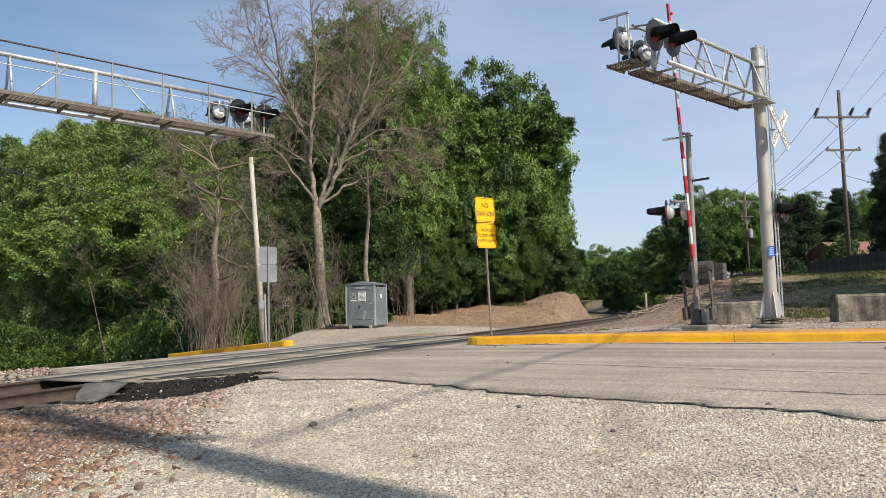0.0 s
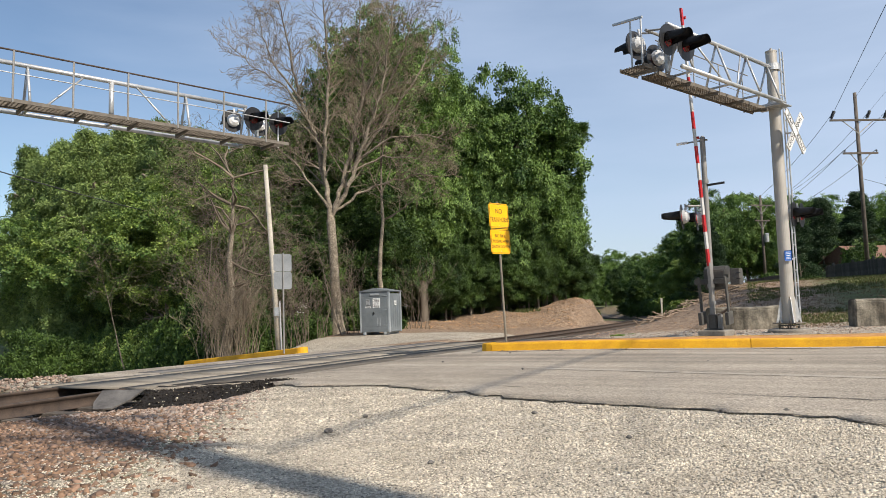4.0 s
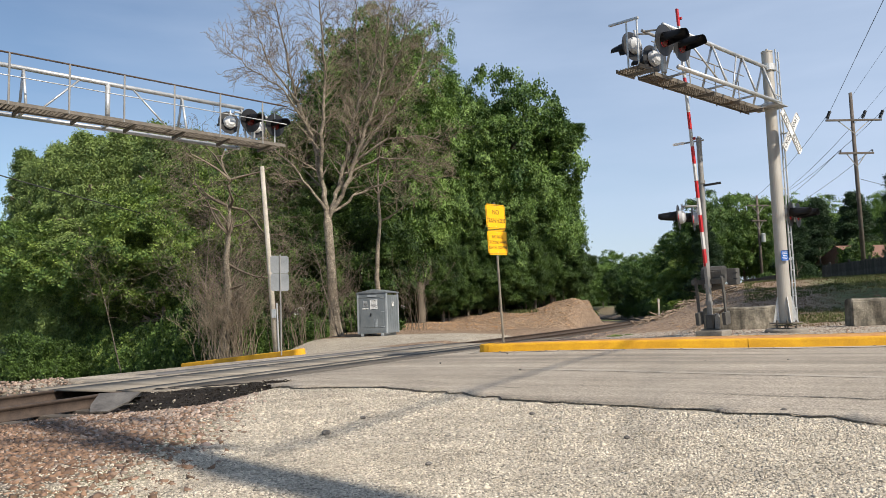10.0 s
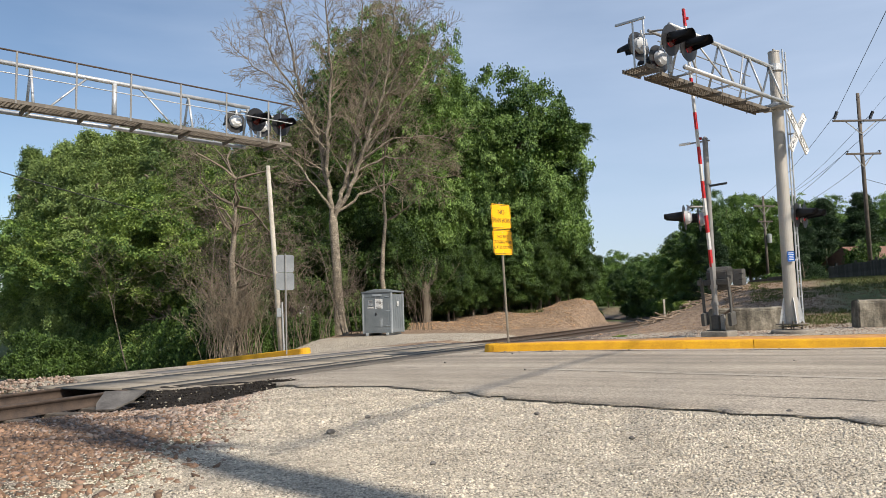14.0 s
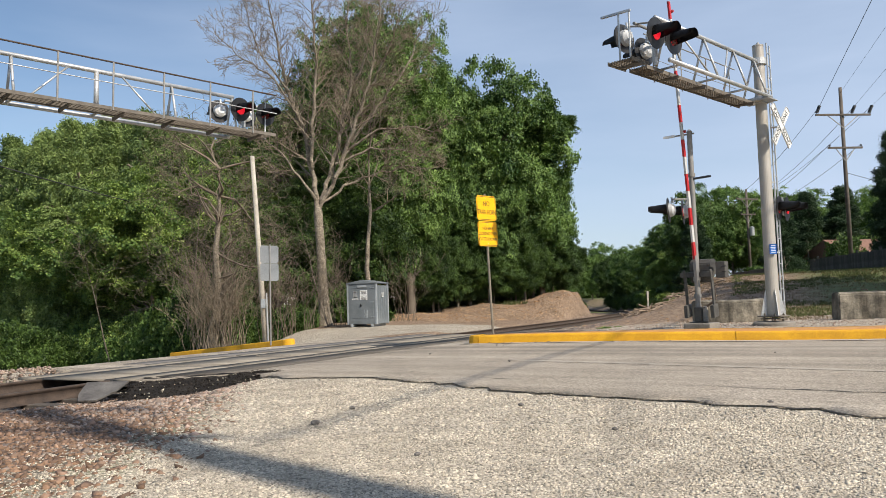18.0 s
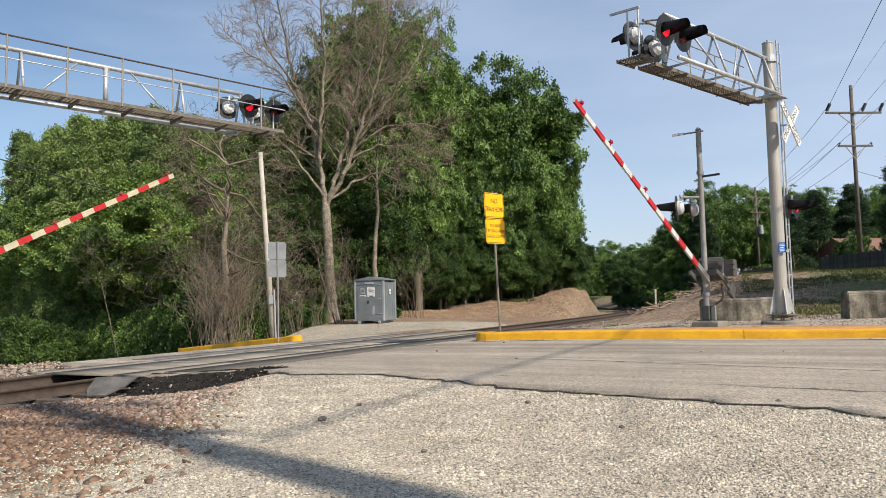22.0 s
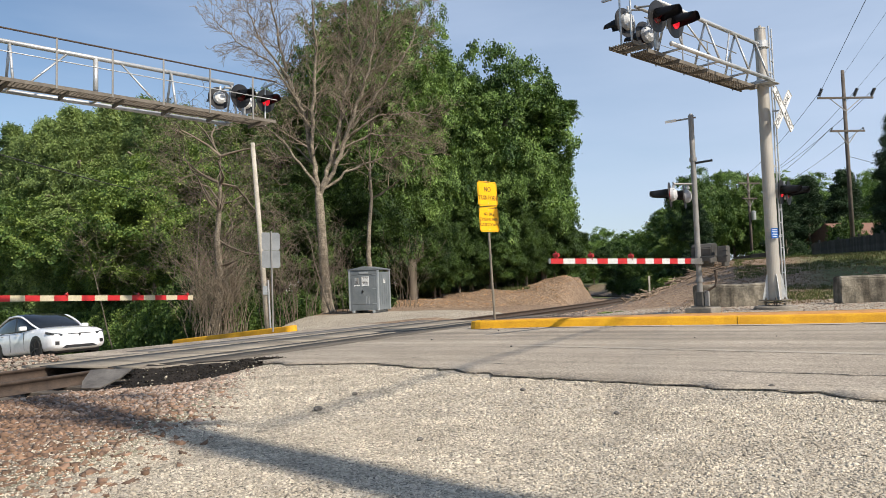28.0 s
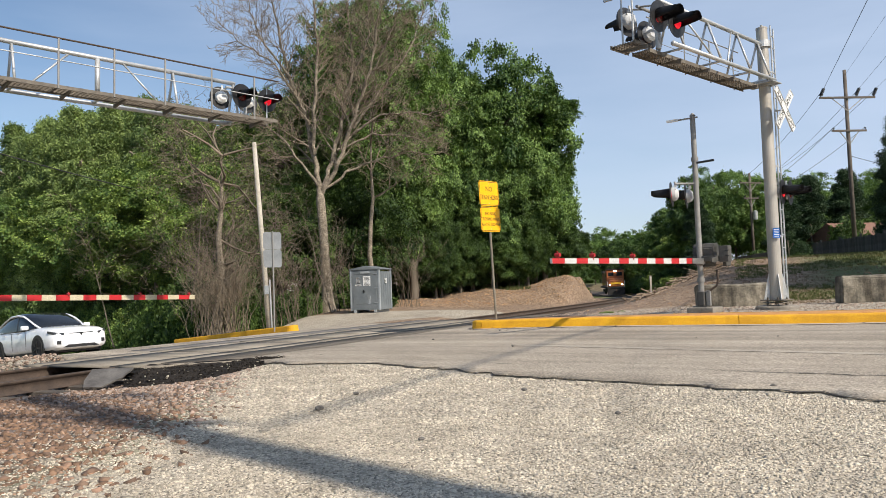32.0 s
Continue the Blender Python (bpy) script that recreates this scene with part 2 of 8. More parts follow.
BARK_PALE = surface("sunlit_dead_bark", (0.14, 0.115, 0.085), (0.31, 0.262, 0.20), 3.5, 0.95, 1.0, 13, dist=0.06, grain=0.8)
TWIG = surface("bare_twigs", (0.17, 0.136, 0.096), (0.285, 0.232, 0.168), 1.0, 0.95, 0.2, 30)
# darker copy of the twigs, with the thicket's shade put into their colour
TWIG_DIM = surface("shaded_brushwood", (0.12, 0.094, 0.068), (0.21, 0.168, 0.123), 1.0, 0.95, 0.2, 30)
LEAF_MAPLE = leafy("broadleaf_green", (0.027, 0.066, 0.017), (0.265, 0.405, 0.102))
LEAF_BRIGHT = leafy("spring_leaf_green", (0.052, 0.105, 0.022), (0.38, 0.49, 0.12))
# broadleaf green with the wood's lower shade put into the colour
LEAF_SHADED = leafy("shaded_leaf_green", (0.014, 0.036, 0.009), (0.135, 0.22, 0.048))
LEAF_PINE = leafy("pine_needle_green", (0.055, 0.10, 0.032), (0.33, 0.43, 0.135))
LEAF_BLUE = leafy("spruce_green", (0.014, 0.034, 0.016), (0.07, 0.12, 0.05))
GRASS = leafy("meadow_grass", (0.075, 0.095, 0.03), (0.17, 0.17, 0.07))
VERGE = leafy("mown_grass", (0.09, 0.14, 0.03), (0.22, 0.28, 0.07))
DRYGRASS = leafy("dry_grass", (0.15, 0.10, 0.055), (0.28, 0.20, 0.11))
POLE_WOOD = surface("weathered_pole_wood", (0.085, 0.07, 0.058), (0.15, 0.125, 0.105), 3.0, 0.9, 0.6, 26, dist=0.01)
PALE_WOOD = surface("bleached_pole_wood", (0.34, 0.305, 0.25), (0.50, 0.455, 0.385), 2.5, 0.85, 0.5, 26, dist=0.006)
FENCE_WOOD = surface("grey_fence_wood", (0.055, 0.05, 0.043), (0.12, 0.11, 0.095), 2.0, 0.9, 0.5, 20, perobj=0.25)
CABLE = surface("black_cable", (0.012, 0.012, 0.012), (0.03, 0.03, 0.03), 2.0, 0.7, 0.0, 10)
POTTY = surface("grey_moulded_plastic", (0.125, 0.145, 0.155), (0.175, 0.195, 0.205), 1.5, 0.55, 0.1, 40, (0.10, 0.115, 0.12))
POTTY_LIGHT = surface("pale_grey_plastic", (0.25, 0.275, 0.29), (0.33, 0.355, 0.37), 1.5, 0.55, 0.1, 40)
LABEL = plain("white_label", (0.75, 0.75, 0.73), 0.5)
INK = plain("black_print", (0.02, 0.02, 0.02), 0.6)
BLUE = plain("blue_sign_sheet", (0.02, 0.16, 0.55), 0.4)
ROOFTILE = surface("brown_roof_shingle", (0.17, 0.085, 0.06), (0.25, 0.14, 0.10), 2.0, 0.9, 0.5, 20)
HOUSEWALL = surface("tan_brick_wall", (0.30, 0.20, 0.15), (0.38, 0.27, 0.20), 2.0, 0.9, 0.4, 30)

# ---------------------------------------------------------------- mesh helpers


def part(name, bm, material, parent=None, label="", m=None, smooth=False):
    me = bpy.data.meshes.new(name)
    bm.to_mesh(me)
    bm.free()
    if smooth:
        for p in me.polygons:
            p.use_smooth = True
    me.materials.append(material)
    ob = new(name, me)
    ob.parent = parent
    if m is not None:
        ob.matrix_basis = m
    if label:
        ob["label"] = label
    return ob


def thing(name, m, label, category, group="", kind=""):
    ob = new(name)
    ob.empty_display_size = 0.2
    ob.matrix_basis = m
    return tagged(ob, label, category, group, kind)


def mesh_of(name, verts, faces, material):
    """A mesh object's data from arrays; faces all have the same number of corners."""
    verts, faces = np.asarray(verts, dtype=np.float32), np.asarray(faces, dtype=np.int32)
    me = bpy.data.meshes.new(name)
    k = faces.shape[1]
    me.vertices.add(len(verts))
    me.vertices.foreach_set("co", verts.ravel())
    me.loops.add(faces.size)
    me.loops.foreach_set("vertex_index", faces.ravel())
    me.polygons.add(len(faces))
    me.polygons.foreach_set("loop_start", np.arange(0, faces.size, k, dtype=np.int32))
    me.update(calc_edges=True)
    me.validate()
    me.materials.append(material)
    return me


def box(bm, sx, sy, sz, m=None, bevel=0.0):
    """A box centred on m."""
    r = bmesh.ops.create_cube(bm, size=1.0, matrix=(m or Matrix()) @ Matrix.Diagonal((sx, sy, sz, 1)))
    if bevel:
        edges = list({e for v in r["verts"] for e in v.link_edges})
        bmesh.ops.bevel(bm, geom=edges, offset=bevel, segments=2, affect="EDGES", profile=0.6)
    return bm


def tube(bm, a, b, r1, r2=None, n=10, caps=True):
    a, b = Vector(a), Vector(b)
    d = b - a
    m = Matrix.Translation((a + b) / 2) @ d.to_track_quat("Z", "Y").to_matrix().to_4x4()
    bmesh.ops.create_cone(bm, cap_ends=caps, segments=n, radius1=r1, radius2=r1 if r2 is None else r2, depth=d.length, matrix=m)
    return bm


def beam(bm, a, b, w, h, up=(0, 0, 1)):
    """A rectangular bar from a to b."""
    a, b = Vector(a), Vector(b)
    d = b - a
    y = d.normalized()
    x = y.cross(Vector(up)).normalized()
    z = x.cross(y)
    rot = Matrix((x, y, z)).transposed().to_4x4()
    return box(bm, w, d.length, h, Matrix.Translation((a + b) / 2) @ rot)


def prism(bm, outline, depth, m=None):
    """A closed outline in local x, z, pushed along y by depth, centred."""
    m = m or Matrix()
    front = [bm.verts.new(m @ Vector((x, -depth / 2, z))) for x, z in outline]
    back = [bm.verts.new(m @ Vector((x, depth / 2, z))) for x, z in outline]
    n = len(outline)
    bm.faces.new(front)
    bm.faces.new(back[::-1])
    for i in range(n):
        bm.faces.new((front[i], back[i], back[(i + 1) % n], front[(i + 1) % n]))
    bmesh.ops.recalc_face_normals(bm, faces=bm.faces)
    return bm


def hose(bm, pts, r, n=6):
    """A bent round bar in one piece."""
    pts = [Vector(p) for p in pts]
    rings = []
    for i, p in enumerate(pts):
        d = (pts[min(i + 1, len(pts) - 1)] - pts[max(i - 1, 0)]).normalized()
        x = d.cross(Vector((0, 0, 1)) if abs(d.z) < 0.9 else Vector((1, 0, 0))).normalized()
        y = d.cross(x)
        rings.append([bm.verts.new(p + (x * math.cos(k * 2 * math.pi / n) + y * math.sin(k * 2 * math.pi / n)) * r) for k in range(n)])
    for a, b in zip(rings, rings[1:]):
        for k in range(n):
            bm.faces.new((a[k], a[(k + 1) % n], b[(k + 1) % n], b[k]))
    bm.faces.new(rings[0][::-1])
    bm.faces.new(rings[-1])
    return bm


def letters(text, size, material, parent, m, name="lettering", width=1.0):
    """Raised lettering in the built-in font, as a mesh; reads along local x, up along local y."""
    cu = bpy.data.curves.new(name, "FONT")
    cu.body, cu.size, cu.align_x, cu.align_y, cu.extrude = text, size, "CENTER", "CENTER", 0.001
    cu.space_line = 1.0
    tmp = bpy.data.objects.new("t", cu)
    me = bpy.data.meshes.new_from_object(tmp)
    bpy.data.objects.remove(tmp)
    me.materials.append(material)
    ob = new(name, me)
    ob.parent = parent
    ob.matrix_basis = m @ Matrix.Diagonal((width, 1, 1, 1))
    return ob


def smoothstep(a, b, x):
    t = np.clip((np.asarray(x, dtype=float) - a) / (b - a), 0, 1)
    return t * t * (3 - 2 * t)


def streak_road(m, turn):
    """Wear drawn out along the lane, over the road's own colour."""
    nt = m.node_tree
    b = nt.nodes["Principled BSDF"]
    src = b.inputs["Base Color"].links[0].from_socket
    tc = nt.nodes.new("ShaderNodeTexCoord")
    mp = nt.nodes.new("ShaderNodeMapping")
    mp.inputs["Rotation"].default_value = (0, 0, turn)
    sc = nt.nodes.new("ShaderNodeMapping")
    sc.inputs["Scale"].default_value = (0.06, 1.5, 1)
    n = nt.nodes.new("ShaderNodeTexNoise")
    n.inputs["Scale"].default_value, n.inputs["Detail"].default_value, n.inputs["Roughness"].default_value = 1.0, 7, 0.65
    r = nt.nodes.new("ShaderNodeValToRGB")
    r.color_ramp.elements[0].position, r.color_ramp.elements[0].color = 0.36, (0.62, 0.61, 0.60, 1)
    r.color_ramp.elements[1].position, r.color_ramp.elements[1].color = 0.60, (1.06, 1.05, 1.03, 1)
    mx = nt.nodes.new("ShaderNodeMix")
    mx.data_type, mx.blend_type = "RGBA", "MULTIPLY"
    mx.inputs[0].default_value = 0.85
    nt.links.new(tc.outputs["Object"], mp.inputs["Vector"])
    nt.links.new(mp.outputs["Vector"], sc.inputs["Vector"])
    nt.links.new(sc.outputs["Vector"], n.inputs["Vector"])
    nt.links.new(n.outputs["Fac"], r.inputs["Fac"])
    nt.links.new(src, mx.inputs[6])
    nt.links.new(r.outputs["Color"], mx.inputs[7])
    nt.links.new(mx.outputs[2], b.inputs["Base Color"])


streak_road(ASPHALT, math.atan2(0.541, 0.841))
streak_road(PANEL, math.atan2(0.541, 0.841))


# ---------------------------------------------------------------- the lie of the land
# The track runs ahead and slightly right, falls about one in a hundred and bends left.
def track_x(y):
    k = np.asarray(y, dtype=float) - 13.36
    return -5.12 + 0.45 * k - np.where(k > 0, 0.00138 * k * k, 0)


def track_slope(y):
    k = np.asarray(y, dtype=float) - 13.36
    return 0.45 - np.where(k > 0, 0.00276 * k, 0)


def track_z(y):
    k = np.clip(np.asarray(y, dtype=float) - 12, 0, 140)
    return -0.05 - 0.0105 * k - 0.00004 * k * k


def side(x, y):
    """Metres to the left of the track's middle."""
    s = track_slope(y)
    return -(x - track_x(y)) / np.sqrt(1 + s * s)


def along(x, y):
    return (x + 5.12) * 0.41 + (y - 13.36) * 0.912


def lobe(x, y, cx, cy, rx, ry, turn):
    c, s = math.cos(turn), math.sin(turn)
    a, b = (x - cx) * c + (y - cy) * s, -(x - cx) * s + (y - cy) * c
    return np.clip(1 - (a / rx) ** 2 - (b / ry) ** 2, 0, 1) ** 0.8


def mound(x, y):
    wob = 0.10 * np.sin(x * 1.9 + y * 0.7) + 0.07 * np.sin(y * 2.3 - x)
    heap = np.maximum(1.95 * lobe(x, y, 9.7, 60.5, 5.8, 8.0, -0.3), 1.15 * lobe(x, y, 4.0, 58.5, 7.0, 7.0, 0.05))
    heap = np.maximum(heap, 0.50 * lobe(x, y, -1.5, 55.0, 8.0, 6.5, 0.1))
    return heap * (1 + 0.6 * wob)


def level(x, y):
    """Height of road and open ground."""
    n, m = side(x, y), along(x, y)
    z = track_z(y)
    drop = 0.078 * np.clip(n - 3, 0, 24)
    back = 11 * smoothstep(10, 16, n)
    z = z - drop * (1 - 0.88 * smoothstep(15, 21, m - back))
    z = z + 0.125 * smoothstep(0.8, 4.0, -n) + 0.008 * np.clip(-n - 4, 0, 16) + 0.10 * smoothstep(5, 9, -n) * smoothstep(5, 9, m)
    z = z + 0.28 * smoothstep(22, 30, m) * smoothstep(6, 12, n)
    z = z + 1.9 * smoothstep(15, 34, m) * smoothstep(2.8, 8.5, -n)
    # the lane dips towards the gutter along the median
    w, s = (x - 0.665) * 0.334 + (y - 16.65) * 0.943, (x - 0.665) * 0.943 - (y - 16.65) * 0.334
    return z - 0.10 * smoothstep(1, 8, s) * smoothstep(-4.5, -0.3, w) * (1 - smoothstep(0.9, 2.4, w))


def ground_z(x, y):
    x, y = np.asarray(x, dtype=float), np.asarray(y, dtype=float)
    n, m = side(x, y), along(x, y)
    z = level(x, y)
    bed = 1 - smoothstep(1.9, 3.2, np.abs(n))
    z = z * (1 - bed) + (track_z(y) - 0.21) * bed
    z = z - 0.20 * smoothstep(-2.1, -3.6, x) * smoothstep(7.5, 10.2, y) * (1 - smoothstep(11.7, 12.4, y)) * (1 - bed)
    z = z + mound(x, y) * smoothstep(1.9, 2.9, n)
    z = z + 0.18 * smoothstep(34.5, 37.6, y) * smoothstep(-10, -6.5, x) * (1 - smoothstep(-1.5, 3.0, x)) * (1 - smoothstep(43, 50, y))
    z = z + 0.007 * np.sin(x * 1.3 + 0.4 * y) * np.sin(y * 0.9) + 0.004 * np.sin(x * 3.1 - y * 2.2)
    return z


def road_z(x, y):
    return level(np.asarray(x, dtype=float), np.asarray(y, dtype=float)) + 0.020


def gz(x, y):
    return float(ground_z(x, y))


def sheet(name, pts, material, label="", category="", skirt=0.12, kind="structure", smooth=True):
    """A sheet over a grid of points (rows, columns, 3), with sides that go down by skirt."""
    pts = np.asarray(pts, dtype=float)
    r, c = pts.shape[:2]
    idx = np.arange(r * c).reshape(r, c)
    faces = np.stack([idx[:-1, :-1], idx[:-1, 1:], idx[1:, 1:], idx[1:, :-1]], -1).reshape(-1, 4)
    verts = pts.reshape(-1, 3)
    if skirt:
        rim = np.concatenate([idx[0, :], idx[1:, -1], idx[-1, -2::-1], idx[-2:0:-1, 0]])
        low = verts[rim] - (0, 0, skirt)
        k = np.arange(len(rim)) + len(verts)
        nxt = np.roll(np.arange(len(rim)), -1)
        faces = np.concatenate([faces, np.stack([rim, k, k[nxt], rim[nxt]], -1)])
        verts = np.concatenate([verts, low])
    me = mesh_of(name, verts, faces, material)
    ob = new(name, me)
    bmx = bmesh.new()
    bmx.from_mesh(me)
    bmesh.ops.recalc_face_normals(bmx, faces=bmx.faces)
    if sum(f.normal.z for f in bmx.faces) < 0:
        bmesh.ops.reverse_faces(bmx, faces=bmx.faces)
    bmx.to_mesh(me)
    bmx.free()
    if label:
        tagged(ob, label, category, kind=kind)
    return ob


# ground: one sheet to the horizon, with masks for what covers it
def axis(lo, hi, mid, fine, far):
    k = np.arange(lo, hi, fine)
    out, step, a, b = list(k), fine, lo, hi
    while b < far:
        step *= 1.35
        a, b = a - step, b + step
        out = [a] + out + [b]
    return np.array(out)


gx, gy = np.meshgrid(axis(-26, 34, 0, 0.34, 2600), axis(1.5, 70, 0, 0.34, 2600), indexing="ij")
gp = np.stack([gx, gy, ground_z(gx, gy)], -1)


def ground_material():
    m = bpy.data.materials.new("mixed_ground")
    m.use_nodes = True
    nt = m.node_tree
    b = nt.nodes["Principled BSDF"]
    b.inputs["Roughness"].default_value = 0.92
    tc = nt.nodes.new("ShaderNodeTexCoord")
    at = nt.nodes.new("ShaderNodeAttribute")
    at.attribute_name = "cover"
    sep = nt.nodes.new("ShaderNodeSeparateColor")
    nt.links.new(at.outputs["Color"], sep.inputs["Color"])

    def noise_of(scale, detail=5, rough=0.6):
        n = nt.nodes.new("ShaderNodeTexNoise")
        n.inputs["Scale"].default_value, n.inputs["Detail"].default_value, n.inputs["Roughness"].default_value = scale, detail, rough
        nt.links.new(tc.outputs["Object"], n.inputs["Vector"])
        return n

    def ramp(src, *stops):
        r = nt.nodes.new("ShaderNodeValToRGB")
        els = r.color_ramp.elements
        els[0].position, els[0].color = stops[0][0], (*stops[0][1], 1)
        els[1].position, els[1].color = stops[-1][0], (*stops[-1][1], 1)
        for p, c in stops[1:-1]:
            e = els.new(p)
            e.color = (*c, 1)
        nt.links.new(src, r.inputs["Fac"])
        return r.outputs["Color"]

    def cells(scale):
        v = nt.nodes.new("ShaderNodeTexVoronoi")
        v.inputs["Scale"].default_value = scale
        nt.links.new(tc.outputs["Object"], v.inputs["Vector"])
        bw = nt.nodes.new("ShaderNodeRGBToBW")
        nt.links.new(v.outputs["Color"], bw.inputs["Color"])
        return bw.outputs["Val"], v.outputs["Distance"]

    chips, chips_d = cells(58)
    clods, clods_d = cells(11)
    broad = noise_of(0.5).outputs["Fac"]
    grass = ramp(noise_of(1.3).outputs["Fac"], (0.3, (0.065, 0.10, 0.024)), (0.55, (0.13, 0.155, 0.045)), (0.75, (0.22, 0.185, 0.09)))
    pale = ramp(chips, (0.16, (0.12, 0.102, 0.078)), (0.38, (0.38, 0.33, 0.257)), (0.85, (0.60, 0.53, 0.425)))
    brown = ramp(clods, (0.15, (0.15, 0.095, 0.058)), (0.5, (0.28, 0.19, 0.125)), (0.9, (0.42, 0.31, 0.21)))
    # pink is darkened to stand in for shade between the ballast stones
    pink = ramp(clods, (0.15, (0.055, 0.042, 0.034)), (0.5, (0.13, 0.098, 0.078)), (0.9, (0.25, 0.20, 0.165)))

    def edge(channel, span=0.22):
        """The mask's edge, broken up by noise."""
        a = nt.nodes.new("ShaderNodeMath")
        a.operation = "MULTIPLY_ADD"
        a.inputs[1].default_value = 0.7
        nt.links.new(noise_of(2.2, 6, 0.7).outputs["Fac"], a.inputs[0])
        nt.links.new(sep.outputs[channel], a.inputs[2])
        r = nt.nodes.new("ShaderNodeMapRange")
        r.inputs["From Min"].default_value, r.inputs["From Max"].default_value = 0.85 - span, 0.85 + span
        nt.links.new(a.outputs[0], r.inputs["Value"])
        return r.outputs["Result"]

    col = grass
    for channel, c in (("Green", brown), ("Red", pale), ("Blue", pink)):
        mx = nt.nodes.new("ShaderNodeMix")
        mx.data_type = "RGBA"
        nt.links.new(edge(channel), mx.inputs[0])
        nt.links.new(col, mx.inputs[6])
        nt.links.new(c, mx.inputs[7])
        col = mx.outputs[2]
    st = nt.nodes.new("ShaderNodeMix")
    st.data_type, st.blend_type = "RGBA", "MULTIPLY"
    st.inputs[0].default_value = 0.6
    nt.links.new(col, st.inputs[6])
    nt.links.new(ramp(broad, (0.35, (0.72, 0.70, 0.68)), (0.6, (1, 1, 1))), st.inputs[7])
    nt.links.new(st.outputs[2], b.inputs["Base Color"])
    bp = nt.nodes.new("ShaderNodeBump")
    bp.inputs["Strength"].default_value, bp.inputs["Distance"].default_value = 0.9, 0.02
    bp2 = nt.nodes.new("ShaderNodeBump")
    bp2.inputs["Strength"].default_value, bp2.inputs["Distance"].default_value = 0.6, 0.05
    nt.links.new(chips, bp.inputs["Height"])
    nt.links.new(clods, bp2.inputs["Height"])
    nt.links.new(bp.outputs["Normal"], bp2.inputs["Normal"])
    nt.links.new(bp2.outputs["Normal"], b.inputs["Normal"])
    return m


def ballast_side(x, y):
    """1 where the pink track stone lies, towards the rails."""
    return smoothstep(-0.8, 0.8, -1.40 - (y - 3.7) * 0.24 - x) * (1 - smoothstep(12, 15, y)) * smoothstep(-9, -4, side(x, y))


def lot(x, y):
    return (1 - smoothstep(12, 14.5, y + 0.62 * x)) * (1 - smoothstep(3.0, 4.4, side(x, y)))


ground = sheet("ground", gp, ground_material(), "gravel, bare earth and grass around the railway crossing", "ground", skirt=0)
n_, m_ = side(gx, gy), along(gx, gy)
bed_ = (1 - smoothstep(1.5, 2.6, np.abs(n_)))
pink_ = np.maximum(bed_, ballast_side(gx, gy))
pink_ = np.maximum(pink_, smoothstep(-5, -3.5, n_) * (1 - smoothstep(-2.5, -1, n_)) * smoothstep(8, 12, m_))
pad_ = lobe(gx, gy, -2.6, 35.5, 6.5, 4.2, 0.25) > 0.05
verge_ = smoothstep(3, 5, -n_) * smoothstep(5, 8, m_) * (1 - smoothstep(15, 19, m_))
pale_ = np.maximum(np.maximum(lot(gx, gy), pad_ * 1.0), verge_ * 0.75)
brown_ = np.maximum((mound(gx, gy) > 0.02) * 1.0, smoothstep(8, 12, m_) * smoothstep(-14, -9, n_) * (1 - smoothstep(13, 17, n_)) * (1 - smoothstep(70, 95, m_)))
brown_ = np.maximum(brown_, smoothstep(12, 15, m_) * smoothstep(-26, -8, n_) * (n_ < -4) * (0.62 - 0.30 * smoothstep(-8, -14, n_)))
attr = ground.data.color_attributes.new("cover", "FLOAT_COLOR", "POINT")
cover = np.stack([np.clip(pale_, 0, 1) * (1 - np.clip(pink_, 0, 1)), np.clip(brown_, 0, 1), np.clip(pink_, 0, 1), np.ones_like(gx)], -1)
attr.data.foreach_set("color", cover.reshape(-1).astype(np.float32))

# ---------------------------------------------------------------- road
NOSE_R, NOSE_L = Vector((0.665, 16.65)), Vector((-5.26, 24.73))
U_L = Vector((-0.757, 0.653))           # along the road beyond the track
P_L = Vector((0.653, 0.757))
K_R, Q_R = Vector((0.943, -0.334)), Vector((0.334, 0.943))      # along and across the near median


def poly(points, step):
    """Evenly spaced points on a polyline, corners rounded by averaging."""
    out = []
    for a, b in zip(points, points[1:]):
        k = max(1, int((Vector(b) - Vector(a)).length / step))
        out += [np.array(a) + (np.array(b) - np.array(a)) * i / k for i in range(k)]
    out.append(np.array(points[-1]))
    return np.array(out)


near_edge = [(26, -9.6), (12.0, -0.6), (2.96, 5.30), (1.25, 6.91), (0.19, 7.84), (-0.31, 8.64), (-1.24, 9.66), (-2.10, 9.75), (-2.95, 11.0), (-4.72, 11.45), (-7.7, 15.0), (-11.2, 19.6), (-16.8, 23.9), (-60, 60)]
far_edge = [(36, -2.6), (20, 8.4), (11.7, 13.6), (8.0, 16.1), (6.0, 17.7), (4.9, 18.7), (3.8, 19.8), (3.0, 20.6), (2.2, 21.5), (0.4, 24.6), (-3.6, 26.8), (-9.7, 30.6), (-17, 36.6), (-58, 71)]
rows_ = []
for i, (a, b) in enumerate(zip(near_edge, near_edge[1:])):
    c, d = far_edge[i], far_edge[i + 1]
    steps = max(2, int((Vector(b) - Vector(a)).length / 0.14))
    for k in range(steps):
        f = k / steps
        rows_.append((np.array(a) * (1 - f) + np.array(b) * f, np.array(c) * (1 - f) + np.array(d) * f))
road_pts, brink = [], []
